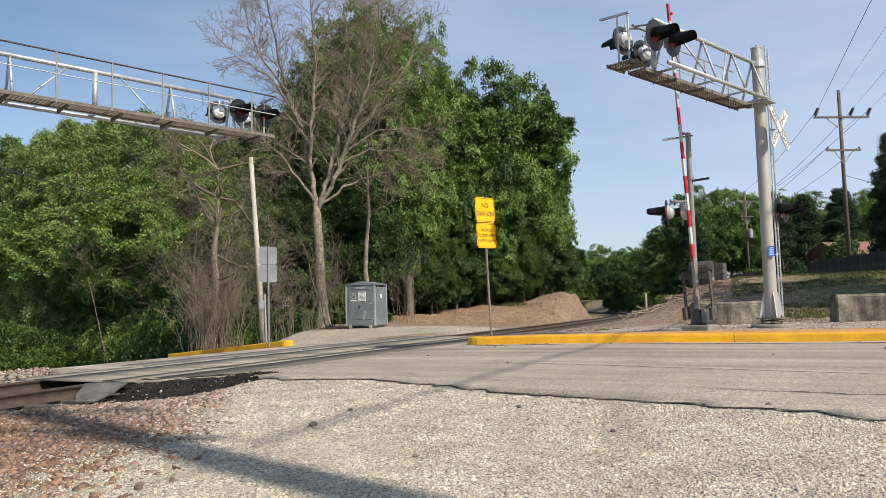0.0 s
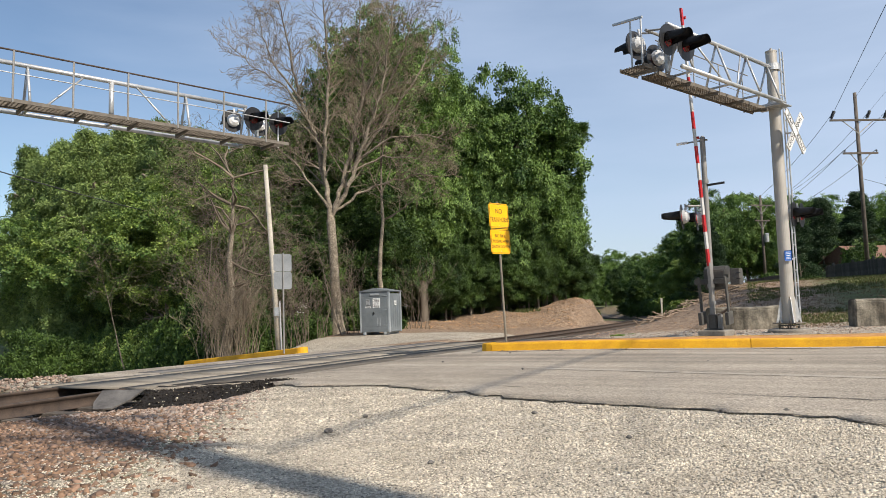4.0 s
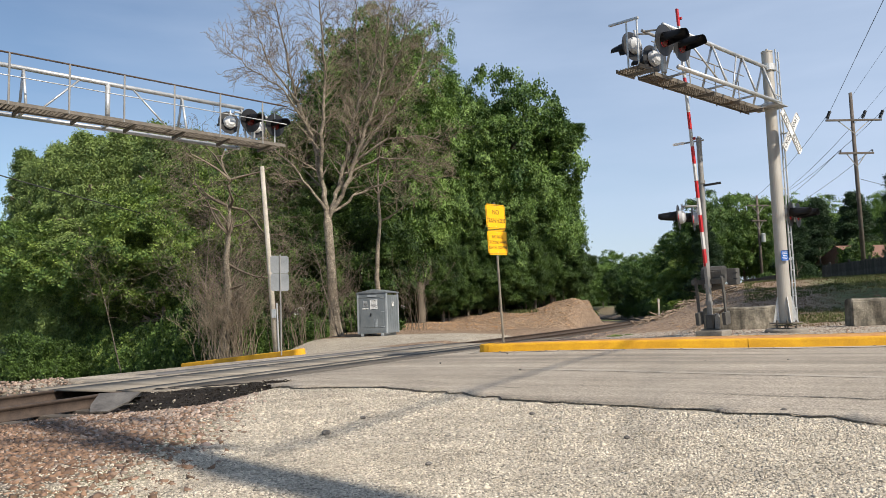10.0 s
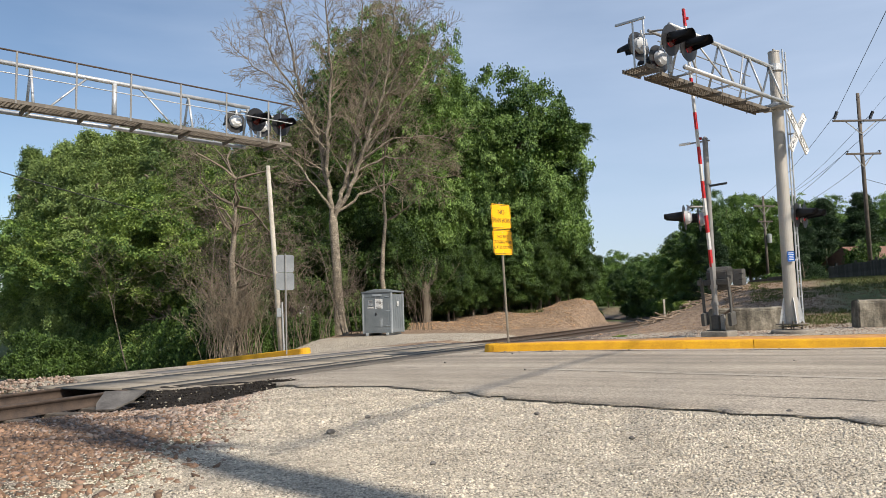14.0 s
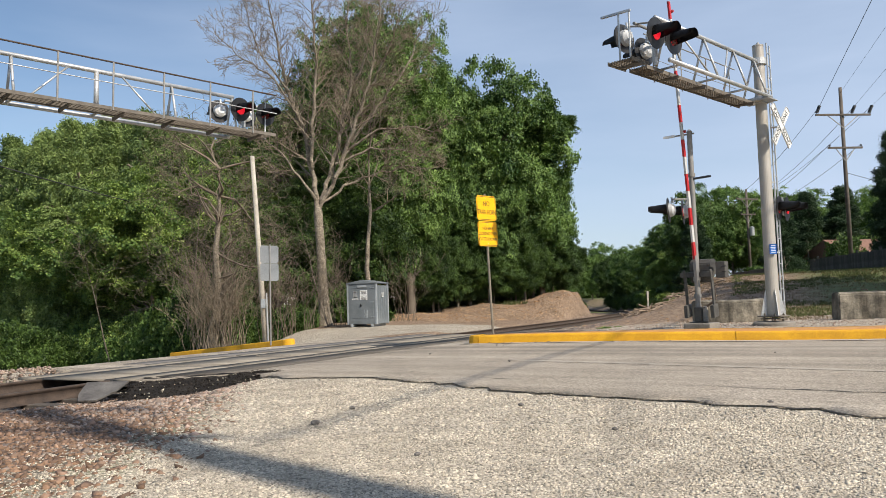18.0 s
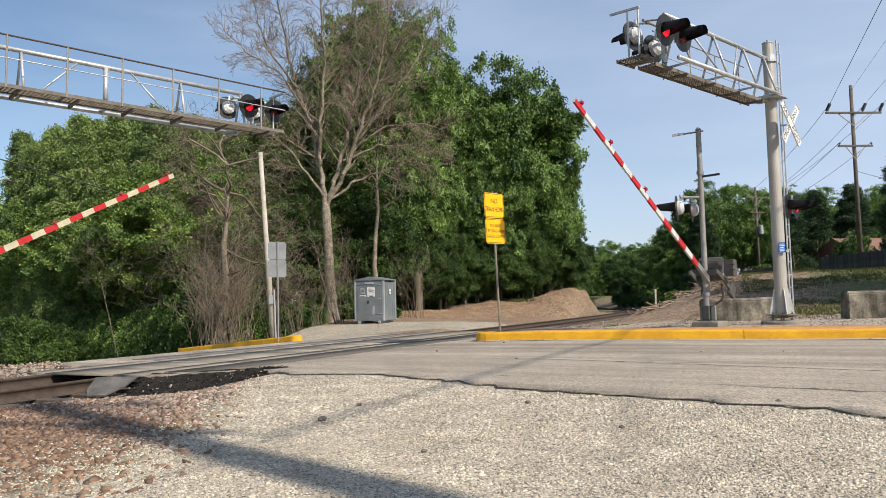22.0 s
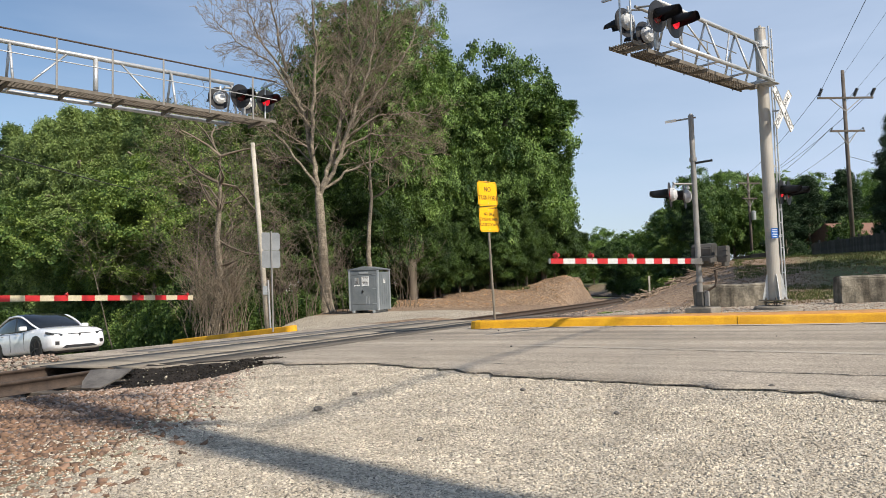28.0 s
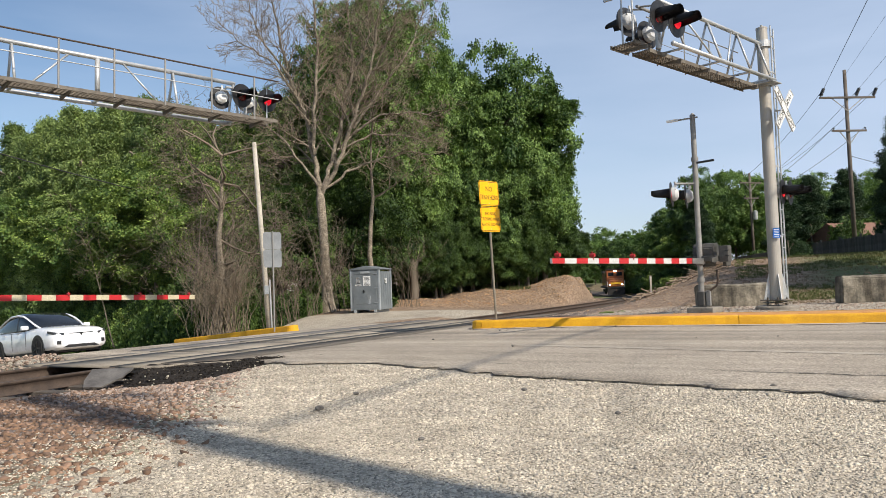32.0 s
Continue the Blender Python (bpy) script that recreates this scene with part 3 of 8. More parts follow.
for i, (a, b) in enumerate(rows_):
    way = (b - a) / np.linalg.norm(b - a)
    rag = 0.16 * noise.noise(Vector((i * 0.055, 3.1, 0))) + 0.15 * noise.noise(Vector((i * 0.21, 7.7, 0))) + 0.20 * noise.noise(Vector((i * 0.73, 1.7, 0)))
    a = a + way * rag
    brink.append((a - way * (0.012 + 0.07 * abs(noise.noise(Vector((i * 0.5, 5, 5))))), a + way * 0.01))
    col = []
    for f in np.linspace(0, 1, 34):
        q = a + (b - a) * f
        col.append((q[0], q[1], float(road_z(*q))))
    road_pts.append(col)
road = sheet("road", road_pts, ASPHALT, "worn light-grey asphalt road with a ragged broken edge", "road", skirt=0.1)


CRACK = surface("open_crack", (0.02, 0.018, 0.016), (0.05, 0.045, 0.04), 6.0, 0.95, 0.2, 60)
sheet("road_brink", [[(*q, gz(*q) + 0.014) for q in pair] for pair in brink if pair[0][1] > 3 and pair[0][0] > -3.2], CRACK, "dark gap where the asphalt has broken away", "road edge", skirt=0)


def track_strip(name, n0, n1, y0, y1, lift, material, label="", category="", parent=None, cols=3, skirt=0.03, zfun=None, slant=0.0):
    """A strip that follows the track, from n0 to n1 metres left of its middle."""
    pts = []
    for y in np.arange(y0, y1 + 0.01, 0.3):
        s = float(track_slope(y))
        k = math.hypot(1, s)
        col = []
        for n in np.linspace(n0, n1, cols):
            yy = y + slant * n
            x, yv = float(track_x(yy)) - n / k, yy + n * s / k
            z = (float(road_z(x, yv)) if zfun is None else float(zfun(yy))) + lift
            col.append((x, yv, z))
        pts.append(col)
    ob = sheet(name, pts, material, label, category, skirt=skirt)
    ob.parent = parent
    return ob


CROSS_0, CROSS_1 = 11.9, 26.6
track_strip("asphalt_apron", -2.75, -1.25, 12.3, 28.4, 0.010, APRON, "dark fresh asphalt apron beside the rails", "asphalt")
track_strip("asphalt_apron", 1.3, 2.0, 14.5, 27.0, 0.008, STREAK, "dark asphalt strip beside the far rail", "asphalt")
y = CROSS_0
while y < CROSS_1 - 0.5:
    for n0, n1 in ((-1.25, -0.835), (-0.655, 0.655), (0.835, 1.25)):
        ob = track_strip("crossing_panel", n0, n1, y, y + 2.38, 0.016, PANEL, "tan concrete crossing panel beside the rail", "concrete panel")
        ob["group"] = "crossing panels"
    y += 2.44
for n0, n1 in ((-0.83, -0.66), (0.66, 0.83)):
    track_strip("flangeway", n0, n1, CROSS_0, CROSS_1, 0.009, GAP_RUBBER, "dark rubber flangeway beside the rail", "flangeway")


# dark ramp of fresh asphalt where the road ends at the rail
def ramp_rows():
    pts = []
    for f in np.linspace(0, 1, 26):
        top = np.array((-4.66, 11.62)) * (1 - f) + np.array((-2.45, 10.85)) * f
        w = (1.25 * math.sin(math.pi * min(1, 0.32 + 0.68 * f)) ** 0.7) if f < 1 else 0
        col = []
        for g in np.linspace(0, 1, 10):
            q = top + np.array((0.10, -1.0)) * w * g + 0.05 * np.array((noise.noise(Vector((f * 9, g * 3, 0))), noise.noise(Vector((f * 9, g * 3, 5)))))
            hi, lo = float(road_z(*top)) + 0.012, gz(*q) + 0.005
            col.append((q[0], q[1], hi * (1 - g) + lo * g + 0.03 * math.sin(math.pi * g) + 0.02 * noise.noise(Vector((q[0] * 4, q[1] * 4, 0)))))
        pts.append(col)
    return pts


sheet("asphalt_ramp", ramp_rows(), TAR, "crumbling black asphalt ramp at the road edge", "asphalt", skirt=0.05)


# tyre-darkened and pale bands along the near lane
def lane_band(name, w0, w1, s0, s1, material, lift, label):
    pts = []
    for s in np.arange(s0, s1, 0.4):
        col = []
        for w in np.linspace(w0, w1, 4):
            q = NOSE_R + K_R * s - Q_R * (w + 0.05 * noise.noise(Vector((s * 0.4, w, 2))))
            col.append((q.x, q.y, float(road_z(q.x, q.y)) + lift))
        pts.append(col)
    return sheet(name, pts, material, label, "road marking", skirt=0.0)


SEAM = surface("worn_pale_asphalt", (0.345, 0.30, 0.245), (0.42, 0.368, 0.303), 3.0, 0.92, 0.6, 60, (0.30, 0.262, 0.215), dist=0.01, spec=0.3, grain=0.8)
GUTTER = surface("gutter_dust", (0.42, 0.365, 0.295), (0.50, 0.44, 0.36), 2.0, 0.92, 0.3, 80)
lane_band("gutter_dust", 0.02, 0.26, -0.4, 26, GUTTER, 0.010, "pale dusty strip along the kerb")
sheet("pale_seam", [[(x_, y_, float(road_z(x_, y_)) + 0.004) for x_, y_ in ((0.85 + 0.73 * k + 0.12 * w, 11.16 - 0.684 * k + 0.14 * w) for w in (0, 1))] for k in np.arange(0, 9, 0.4)], SEAM, "pale worn seam along the lane", "road marking", skirt=0.0)


# ---------------------------------------------------------------- medians with yellow kerbs
def median(name, outline, label, top_material, top_label):
    """A raised island: kerb stones along its outline and a fill."""
    ob = thing(name, pose(0, 0, 0), label, "median kerb", kind="structure")
    cx = sum(p[0] for p in outline) / len(outline)
    cy = sum(p[1] for p in outline) / len(outline)
    return ob


def kerb_run(parent, path, inward, height=0.17, width=0.17, length=2.4):
    """Kerb stones along a path; each is a part with a rounded edge."""
    pts = poly(path, 0.2)
    per = int(length / 0.2)
    for k in range(0, len(pts) - 1, per):
        seg = pts[k:k + per + 1]
        if len(seg) < 2:
            continue
        bm = bmesh.new()
        loops = []
        for i, q in enumerate(seg):
            a, b = seg[max(0, i - 1)], seg[min(len(seg) - 1, i + 1)]
            t = Vector((*(b - a), 0)).normalized()
            nrm = Vector((-t.y, t.x, 0)) * inward
            o = Vector((*q, float(road_z(*q))))
            if i == 0:
                o += t * 0.006
            if i == len(seg) - 1:
                o -= t * 0.006
            prof = ((0.0, -0.1), (0.0, 0.0), (0.012, height - 0.035), (0.02, height - 0.012), (0.045, height), (width, height + 0.004), (width, -0.1))
            loops.append([bm.verts.new(o + nrm * a_ + Vector((0, 0, h_))) for a_, h_ in prof])
        for p, q in zip(loops, loops[1:]):
            for j in range(len(p) - 1):
                bm.faces.new((p[j], p[j + 1], q[j + 1], q[j]))
        bm.faces.new(loops[0])
        bm.faces.new(loops[-1][::-1])
        bmesh.ops.recalc_face_normals(bm, faces=bm.faces)
        part("kerb_stone", bm, YELLOW_KERB, parent)


def flat_fill(name, left, right, lift, material, parent, label=""):
    pts = []
    for a, b in zip(left, right):
        a, b = np.array(a), np.array(b)
        pts.append([(*(a + (b - a) * f), float(road_z(*(a + (b - a) * f))) + lift) for f in np.linspace(0, 1, 4)])
    ob = sheet(name, pts, material, skirt=0.02)
    ob.parent = parent
    if label:
        ob["label"] = label
    return ob


WID = 1.05
median_r = median("median_kerb", [tuple(NOSE_R)], "raised road median with yellow-painted kerb", None, "")
front_r = [tuple(NOSE_R + K_R * s) for s in (0.0, 10, 24)]
kerb_run(median_r, front_r, 1, height=0.174, length=5.2)
arc = [tuple(NOSE_R + Q_R * (WID / 2) + K_R * 0.12 + K_R * (-0.12 - 0.34 * math.sin(a)) + Q_R * (-WID / 2 * math.cos(a))) for a in np.linspace(0, math.pi, 9)]
kerb_run(median_r, arc[::-1], 1, height=0.174, length=4)
kerb_run(median_r, [tuple(NOSE_R + Q_R * WID + K_R * s) for s in (24, 10, 0)], 1)
flat_fill("median_top", [NOSE_R + K_R * s + Q_R * 0.16 for s in np.arange(0, 24, 0.8)], [NOSE_R + K_R * s + Q_R * (WID - 0.16) for s in np.arange(0, 24, 0.8)], 0.177, KERB_EDGE, median_r, "worn reddish median top")

median_l = median("median_kerb", [tuple(NOSE_L)], "low road median with yellow-painted kerb beyond the tracks", None, "")
kerb_run(median_l, [tuple(NOSE_L + U_L * s + P_L * (0.0 if s < 14 else 0.02)) for s in (0.0, 4, 7.0)], -1, height=0.20)
WID_L = 0.42
arc = [tuple(NOSE_L + P_L * (WID_L / 2) - U_L * (0.2 * math.sin(a)) + P_L * (-WID_L / 2 * math.cos(a))) for a in np.linspace(0, math.pi, 9)]
kerb_run(median_l, arc, 1, height=0.20, length=4)
flat_fill("median_top", [NOSE_L + U_L * s + P_L * 0.16 for s in np.arange(0, 7.1, 0.8)], [NOSE_L + U_L * s + P_L * (WID_L + 0.05 * s - 0.02) for s in np.arange(0, 7.1, 0.8)], 0.195, CONCRETE, median_l, "grey concrete median top")

# ---------------------------------------------------------------- railway track
SCUFFED = surface("scuffed_dark_steel", (0.11, 0.10, 0.09), (0.20, 0.185, 0.165), 4.0, 0.6, 0.2, 40, (0.10, 0.08, 0.06), 0.3)
track = thing("railway_track", pose(0, 0, 0), "rusty steel rails on dark timber ties in pink ballast", "railway track", kind="structure")
RAIL = ((-0.07, -0.18), (-0.07, -0.168), (-0.012, -0.15), (-0.010, -0.045), (-0.036, -0.032), (-0.036, -0.004), (-0.028, 0), (0.028, 0), (0.036, -0.004), (0.036, -0.032), (0.010, -0.045), (0.012, -0.15), (0.07, -0.168), (0.07, -0.18))


def rail_mesh(n_off, y0, y1, step):
    verts, faces = [], []
    ys = np.arange(y0, y1, step)
    for y in ys:
        s = float(track_slope(y))
        k = math.hypot(1, s)
        nx, ny = -1 / k, s / k
        for a, h in RAIL:
            d = n_off + a
            verts.append((float(track_x(y)) + nx * d, y + ny * d, float(track_z(y)) + h + (0.02 if CROSS_0 < y < CROSS_1 else 0.02)))
    c = len(RAIL)
    for i in range(len(ys) - 1):
        for j in range(c):
            faces.append((i * c + j, i * c + (j + 1) % c, (i + 1) * c + (j + 1) % c, (i + 1) * c + j))
    me = mesh_of("rail", verts, faces, RAIL_SIDE)
    me.materials.append(RAIL_TOP)
    for p in me.polygons:
        if p.normal.z > 0.8 and p.area > 0.04:
            p.material_index = 1
    return me


for n_off in (-0.735, 0.735):
    r = new("rail", rail_mesh(n_off, -12, 175, 1.0))
    r.parent = track
bm = bmesh.new()
box(bm, 2.6, 0.22, 0.18, None, 0.012)
tie_ob = part("tie", bm, TIE, track)
tie_ob.matrix_basis = pose(0, -30, -2)
tie_me = tie_ob.data
bpy.data.objects.remove(tie_ob)
y = -8.0
while y < 120:
    if not (CROSS_0 - 0.1 < y < CROSS_1):
        t = new("tie", tie_me)
        t.parent = track
        t.matrix_basis = pose(float(track_x(y)), y, float(track_z(y)) - 0.245 + 0.01 * random.uniform(-1, 1), 0, 0, -math.degrees(math.atan(float(track_slope(y)))) + random.uniform(-1, 1))
    y += 0.52 if y < 60 else 0.9

# sloped steel end plate at the crossing's edge, on the near rail
bm = bmesh.new()
prism(bm, [(-0.27, 0.18), (-0.29, 0.51), (0.31, 0.51), (0.235, 0.25), (0.05, 0.0), (-0.205, 0.0)], 0.022, pose(-4.89, 10.62, -0.216, -66.4, 0, 0))
plate = part("end_plate", bm, SCUFFED)
tagged(plate, "scuffed steel deflector plate at the crossing panel's end", "steel plate")


# cracks that run along the broken road edge
def crack(path, seed, width=0.018):
    rnd = random.Random(seed)
    pts = poly(path, 0.09)
    rows = []
    for i, q in enumerate(pts):
        a, b = pts[max(0, i - 1)], pts[min(len(pts) - 1, i + 1)]
        t = Vector((*(b - a), 0)).normalized()
        nrm = Vector((-t.y, t.x, 0))
        c = Vector((*q, 0)) + nrm * (0.10 * noise.noise(Vector((i * 0.16, seed, 0))) + 0.05 * noise.noise(Vector((i * 0.6, seed, 3))))
        w = width * (0.35 + 1.1 * abs(noise.noise(Vector((i * 0.3, seed, 7))))) * (1 if 2 < i < len(pts) - 3 else 0.3)
        rows.append([(*(c + nrm * s).xy, float(road_z(*(c + nrm * s).xy)) + 0.0055) for s in (-w, w)])
    ob = sheet("road_crack", rows, CRACK, "dark open crack along the broken asphalt edge", "crack", skirt=0)
    ob["group"] = "road cracks"
    return ob


crack([(-2.3, 11.25), (-1.2, 10.5)], 1, 0.014)
crack([(0.2, 9.0), (0.9, 8.3)], 2, 0.016)
crack([(-0.9, 10.2), (-0.5, 9.95), (-0.1, 9.5)], 3, 0.016)
crack([(2.2, 7.3), (3.6, 6.3), (4.4, 5.4)], 5, 0.02)
crack([(-1.2, 12.2), (1.8, 10.2), (4.2, 8.6)], 6, 0.008)
crack([(-3.4, 12.0), (-2.0, 12.4), (-0.4, 12.3)], 7, 0.012)
crack([(2.0, 11.0), (6.0, 8.3)], 8, 0.007)

# joint bars on the near rail
for yj in (9.2, 4.0):
    sj = float(track_slope(yj))
    kj = math.hypot(1, sj)
    jm = Matrix.Translation((float(track_x(yj)) + 0.735 / kj, yj - 0.735 * sj / kj, float(track_z(yj)) - 0.08)) @ Matrix.Rotation(math.atan2(1, sj), 4, "Z")
    bm = bmesh.new()
    box(bm, 0.92, 0.055, 0.10, None, 0.008)
    jb = part("joint_bar", bm, RAIL_SIDE, track, "bolted rail joint bar", jm)
    for k in range(6):
        bm = bmesh.new()
        tube(bm, (-0.38 + 0.152 * k, -0.06, 0), (-0.38 + 0.152 * k, 0.06, 0), 0.022, 0.022, 6)
        part("bolt", bm, SCUFFED, jb)


# ---------------------------------------------------------------- trees and bushes
def crown_mesh(name, seed, lobes, clumps, leaves, leaf, aspect, spread=0.085, shape="round"):
    """A crown of unit radius in leaf clumps on uneven lobes; its foot is at z = 0."""
    rng = np.random.default_rng(seed)
    d = rng.normal(size=(lobes, 3))
    d /= np.linalg.norm(d, axis=1)[:, None]
    if shape == "cone":
        h = np.sort(rng.random(lobes)) ** 0.85
        bough = ((1 - h) ** 0.8 * 0.86 + 0.05) * rng.uniform(0.45, 1.08, lobes)
        turn = rng.uniform(0, 2 * math.pi, lobes)
        c = np.stack([np.cos(turn) * bough, np.sin(turn) * bough, (h * 2 - 1) * aspect * 0.97 - bough * 0.25], 1)
        lr = 0.09 + 0.20 * (1 - h)
    else:
        c = d * (rng.random(lobes) ** 0.42 * 0.80)[:, None]
        c[:, 2] *= aspect
        if shape == "bush":
            c[:, 2] = np.abs(c[:, 2]) * 1.1 - aspect * 0.7
        lr = rng.uniform(0.13, 0.31, lobes)
    k = lobes * clumps
    e = rng.normal(size=(k, 3)) + np.repeat(c / (np.abs(c).max() + 1e-6), clumps, 0) * 0.9 + (0, 0, 0.25)
    e /= np.linalg.norm(e, axis=1)[:, None]
    cc = np.repeat(c, clumps, 0) + e * (np.repeat(lr, clumps) * rng.uniform(0.55, 1.15, k))[:, None] * (1.15, 1.15, 0.72)
    n = k * leaves
    # each clump is a spray of leaves that lies in one plane, tipped outwards
    cn = e * 0.30 + rng.normal(size=(k, 3)) * 0.42 + (0, 0, 0.75)
    cn = np.repeat(cn / np.linalg.norm(cn, axis=1)[:, None], leaves, 0)
    off = rng.normal(size=(n, 3)) * spread * 1.12
    off -= cn * ((off * cn).sum(1) * (0.66 if shape != "cone" else 0.2))[:, None]
    p = np.repeat(cc, leaves, 0) + off
    o = cn * (0.85 if shape != "cone" else 0.3) + rng.normal(size=(n, 3)) * (0.42 if shape != "cone" else 0.8)
    o /= np.linalg.norm(o, axis=1)[:, None]
    t = np.cross(o, rng.normal(size=(n, 3)))
    t /= np.linalg.norm(t, axis=1)[:, None]
    b = np.cross(o, t)
    s = leaf * rng.uniform(0.6, 1.35, n)[:, None]
    w = 0.36 if shape != "cone" else 0.16
    v = np.stack([p - t * s * 0.5, p + b * s * w - t * s * 0.05, p + t * s * 0.5 - o * s * 0.12, p - b * s * w - t * s * 0.05], 1).reshape(-1, 3)
    v[:, 2] += aspect
    f = np.arange(n * 4).reshape(-1, 4)
    return mesh_of(name, v, f, LEAF_MAPLE)


def branch_mesh(name, segs, material, n=5):
    """Tapered limbs from (start, end, radius, radius) pieces."""
    a = np.array([s[0] for s in segs])
    b = np.array([s[1] for s in segs])
    ra = np.array([s[2] for s in segs])[:, None, None]
    rb = np.array([s[3] for s in segs])[:, None, None]
    d = b - a
    d /= np.linalg.norm(d, axis=1)[:, None] + 1e-9
    ref = np.where(np.abs(d[:, 2:3]) > 0.9, np.array([[1.0, 0, 0]]), np.array([[0, 0, 1.0]]))
    x = np.cross(d, ref)
    x /= np.linalg.norm(x, axis=1)[:, None] + 1e-9
    y = np.cross(d, x)
    ang = np.arange(n) * 2 * math.pi / n
    ring = x[:, None, :] * np.cos(ang)[None, :, None] + y[:, None, :] * np.sin(ang)[None, :, None]
    v = np.concatenate([a[:, None] + ring * ra, b[:, None] + ring * rb], 1).reshape(-1, 3)
    base = np.arange(len(segs))[:, None, None] * 2 * n
    i = np.arange(n)
    q = np.stack([i, (i + 1) % n, (i + 1) % n + n, i + n], -1)[None]
    f = (base + q).reshape(-1, 4)
    return mesh_of(name, v, f, material)


def grow(rng, p, d, length, r, level, out, bend=0.22, forks=(3, 4), spread=0.55, up=0.12, shrink=0.68, limit=6):
    """A bending limb with side limbs."""
    steps = 4 if level < 2 else 3
    q, way = np.array(p, dtype=float), np.array(d, dtype=float)
    r0 = r
    for k in range(steps):
        way = way + rng.normal(size=3) * bend + np.array((0, 0, up))
        way /= np.linalg.norm(way)
        e = q + way * length / steps
        r1 = max(0.0065, r0 * (1 - 0.30 / steps * (k + 1) / 1.2) * 0.93)
        out.append((q, e, r0, r1))
        if level < limit and k > 0:
            count = rng.integers(forks[0], forks[1] + 1) if k == steps - 1 else (1 if rng.random() < 0.85 else 2)
            for _ in range(count):
                side_way = rng.normal(size=3)
                side_way -= way * side_way.dot(way)
                side_way /= np.linalg.norm(side_way) + 1e-9
                nd = way * (1 - spread * 0.45) + side_way * spread * rng.uniform(0.6, 1.25)
                nd /= np.linalg.norm(nd)
                grow(rng, e, nd, length * shrink * rng.uniform(0.75, 1.1), r1 * rng.uniform(0.46, 0.66), level + 1, out, bend, forks, spread, up, shrink, limit)
        q, r0 = e, r1


CROWN_A = crown_mesh("crown", 11, 104, 13, 90, 0.0275, 1.25, 0.038)
CROWN_B = crown_mesh("crown", 12, 128, 13, 80, 0.0275, 1.75, 0.038)
CROWN_C = crown_mesh("crown", 13, 92, 13, 90, 0.030, 1.0, 0.042)
CROWN_BUSH = crown_mesh("foliage", 14, 46, 11, 80, 0.058, 0.85, 0.072, "bush")
CROWN_PINE = crown_mesh("crown", 15, 130, 8, 80, 0.072, 2.2, 0.060, "cone")
for me_ in (CROWN_A, CROWN_B, CROWN_C, CROWN_BUSH, CROWN_PINE):
    me_["span"] = 1.0


def limbs_mesh(seed, height, r):
    """A trunk with limbs up into the crown, of the given height."""
    rng = np.random.default_rng(seed)
    out = []
    q = np.array((0, 0, -0.4))
    for k in range(6):
        e = np.array((0.035 * height * math.sin(k * 1.7 + seed) * k / 6, 0.03 * height * math.cos(k * 1.3) * k / 6, height * (k + 1) / 6))
        out.append((q, e, r * (1 - k / 7.5), r * (1 - (k + 1) / 7.5)))
        if k >= 1:
            for _ in range(2):
                w = rng.normal(size=3)
                w[2] = abs(w[2]) * 0.7 + 0.4
                grow(rng, e, w / np.linalg.norm(w), height * 0.10, r * 0.26, 3, out, limit=4, up=0.0)
        q = e
    return branch_mesh("trunk", out, BARK, 6)


TRUNKS = [limbs_mesh(s, 1.0, 0.018) for s in (3, 4, 5)]


def with_material(ob, material):
    ob.material_slots[0].link = "OBJECT"
    ob.material_slots[0].material = material
    return ob


def clear_of(x, y, r):
    """Moves a plant off the road beyond the track and off the rails."""
    q = Vector((x, y)) - NOSE_L
    if q.dot(U_L) > 6:
        d = q.dot(P_L)
        if -8 < d < 5.3 + r * 0.6:
            v = Vector((x, y)) + P_L * (5.3 + r * 0.6 - d)
            x, y = v.x, v.y
    n = float(side(x, y))
    if y > 60 and abs(n) < r * 0.75 + 2.6:
        x -= (r * 0.75 + 2.6 - abs(n)) * (1 if n >= 0 else -1)
    return x, y


def tree(name, x, y, height, radius, crown, aspect, leaf, label, category="tree", group="", turn=None, lift=0.12, sink=0.0):
    """A leafed tree: its crown spans from lift x height to the top."""
    x, y = clear_of(x, y, radius)
    z = gz(x, y) - sink
    ob = thing(name, pose(x, y, z, 0, 0, random.uniform(0, 360) if turn is None else turn), label, category, group)
    tr = new("trunk", random.choice(TRUNKS))
    tr.parent = ob
    tr.matrix_basis = Matrix.Diagonal((height * 0.8, height * 0.8, height * 0.68, 1))
    cr = with_material(new("crown", crown), leaf)
    cr.parent = ob
    span = height * (1 - lift)
    cr.matrix_basis = Matrix.Translation((0, 0, height * lift)) @ Matrix.Diagonal((radius, radius, span / (2 * aspect), 1))
    return ob


def bush(x, y, r, h, leaf, label="dense leafy green undergrowth at the wood's edge", group="undergrowth"):
    x, y = clear_of(x, y, r)
    ob = thing("bush", pose(x, y, gz(x, y) - 0.15, 0, 0, random.uniform(0, 360)), label, "bush", group)
    fo = with_material(new("foliage", CROWN_BUSH), leaf)
    fo.parent = ob
    fo.matrix_basis = Matrix.Diagonal((r, r, h / 1.55, 1)) @ Matrix.Translation((0, 0, -0.12))
    return ob


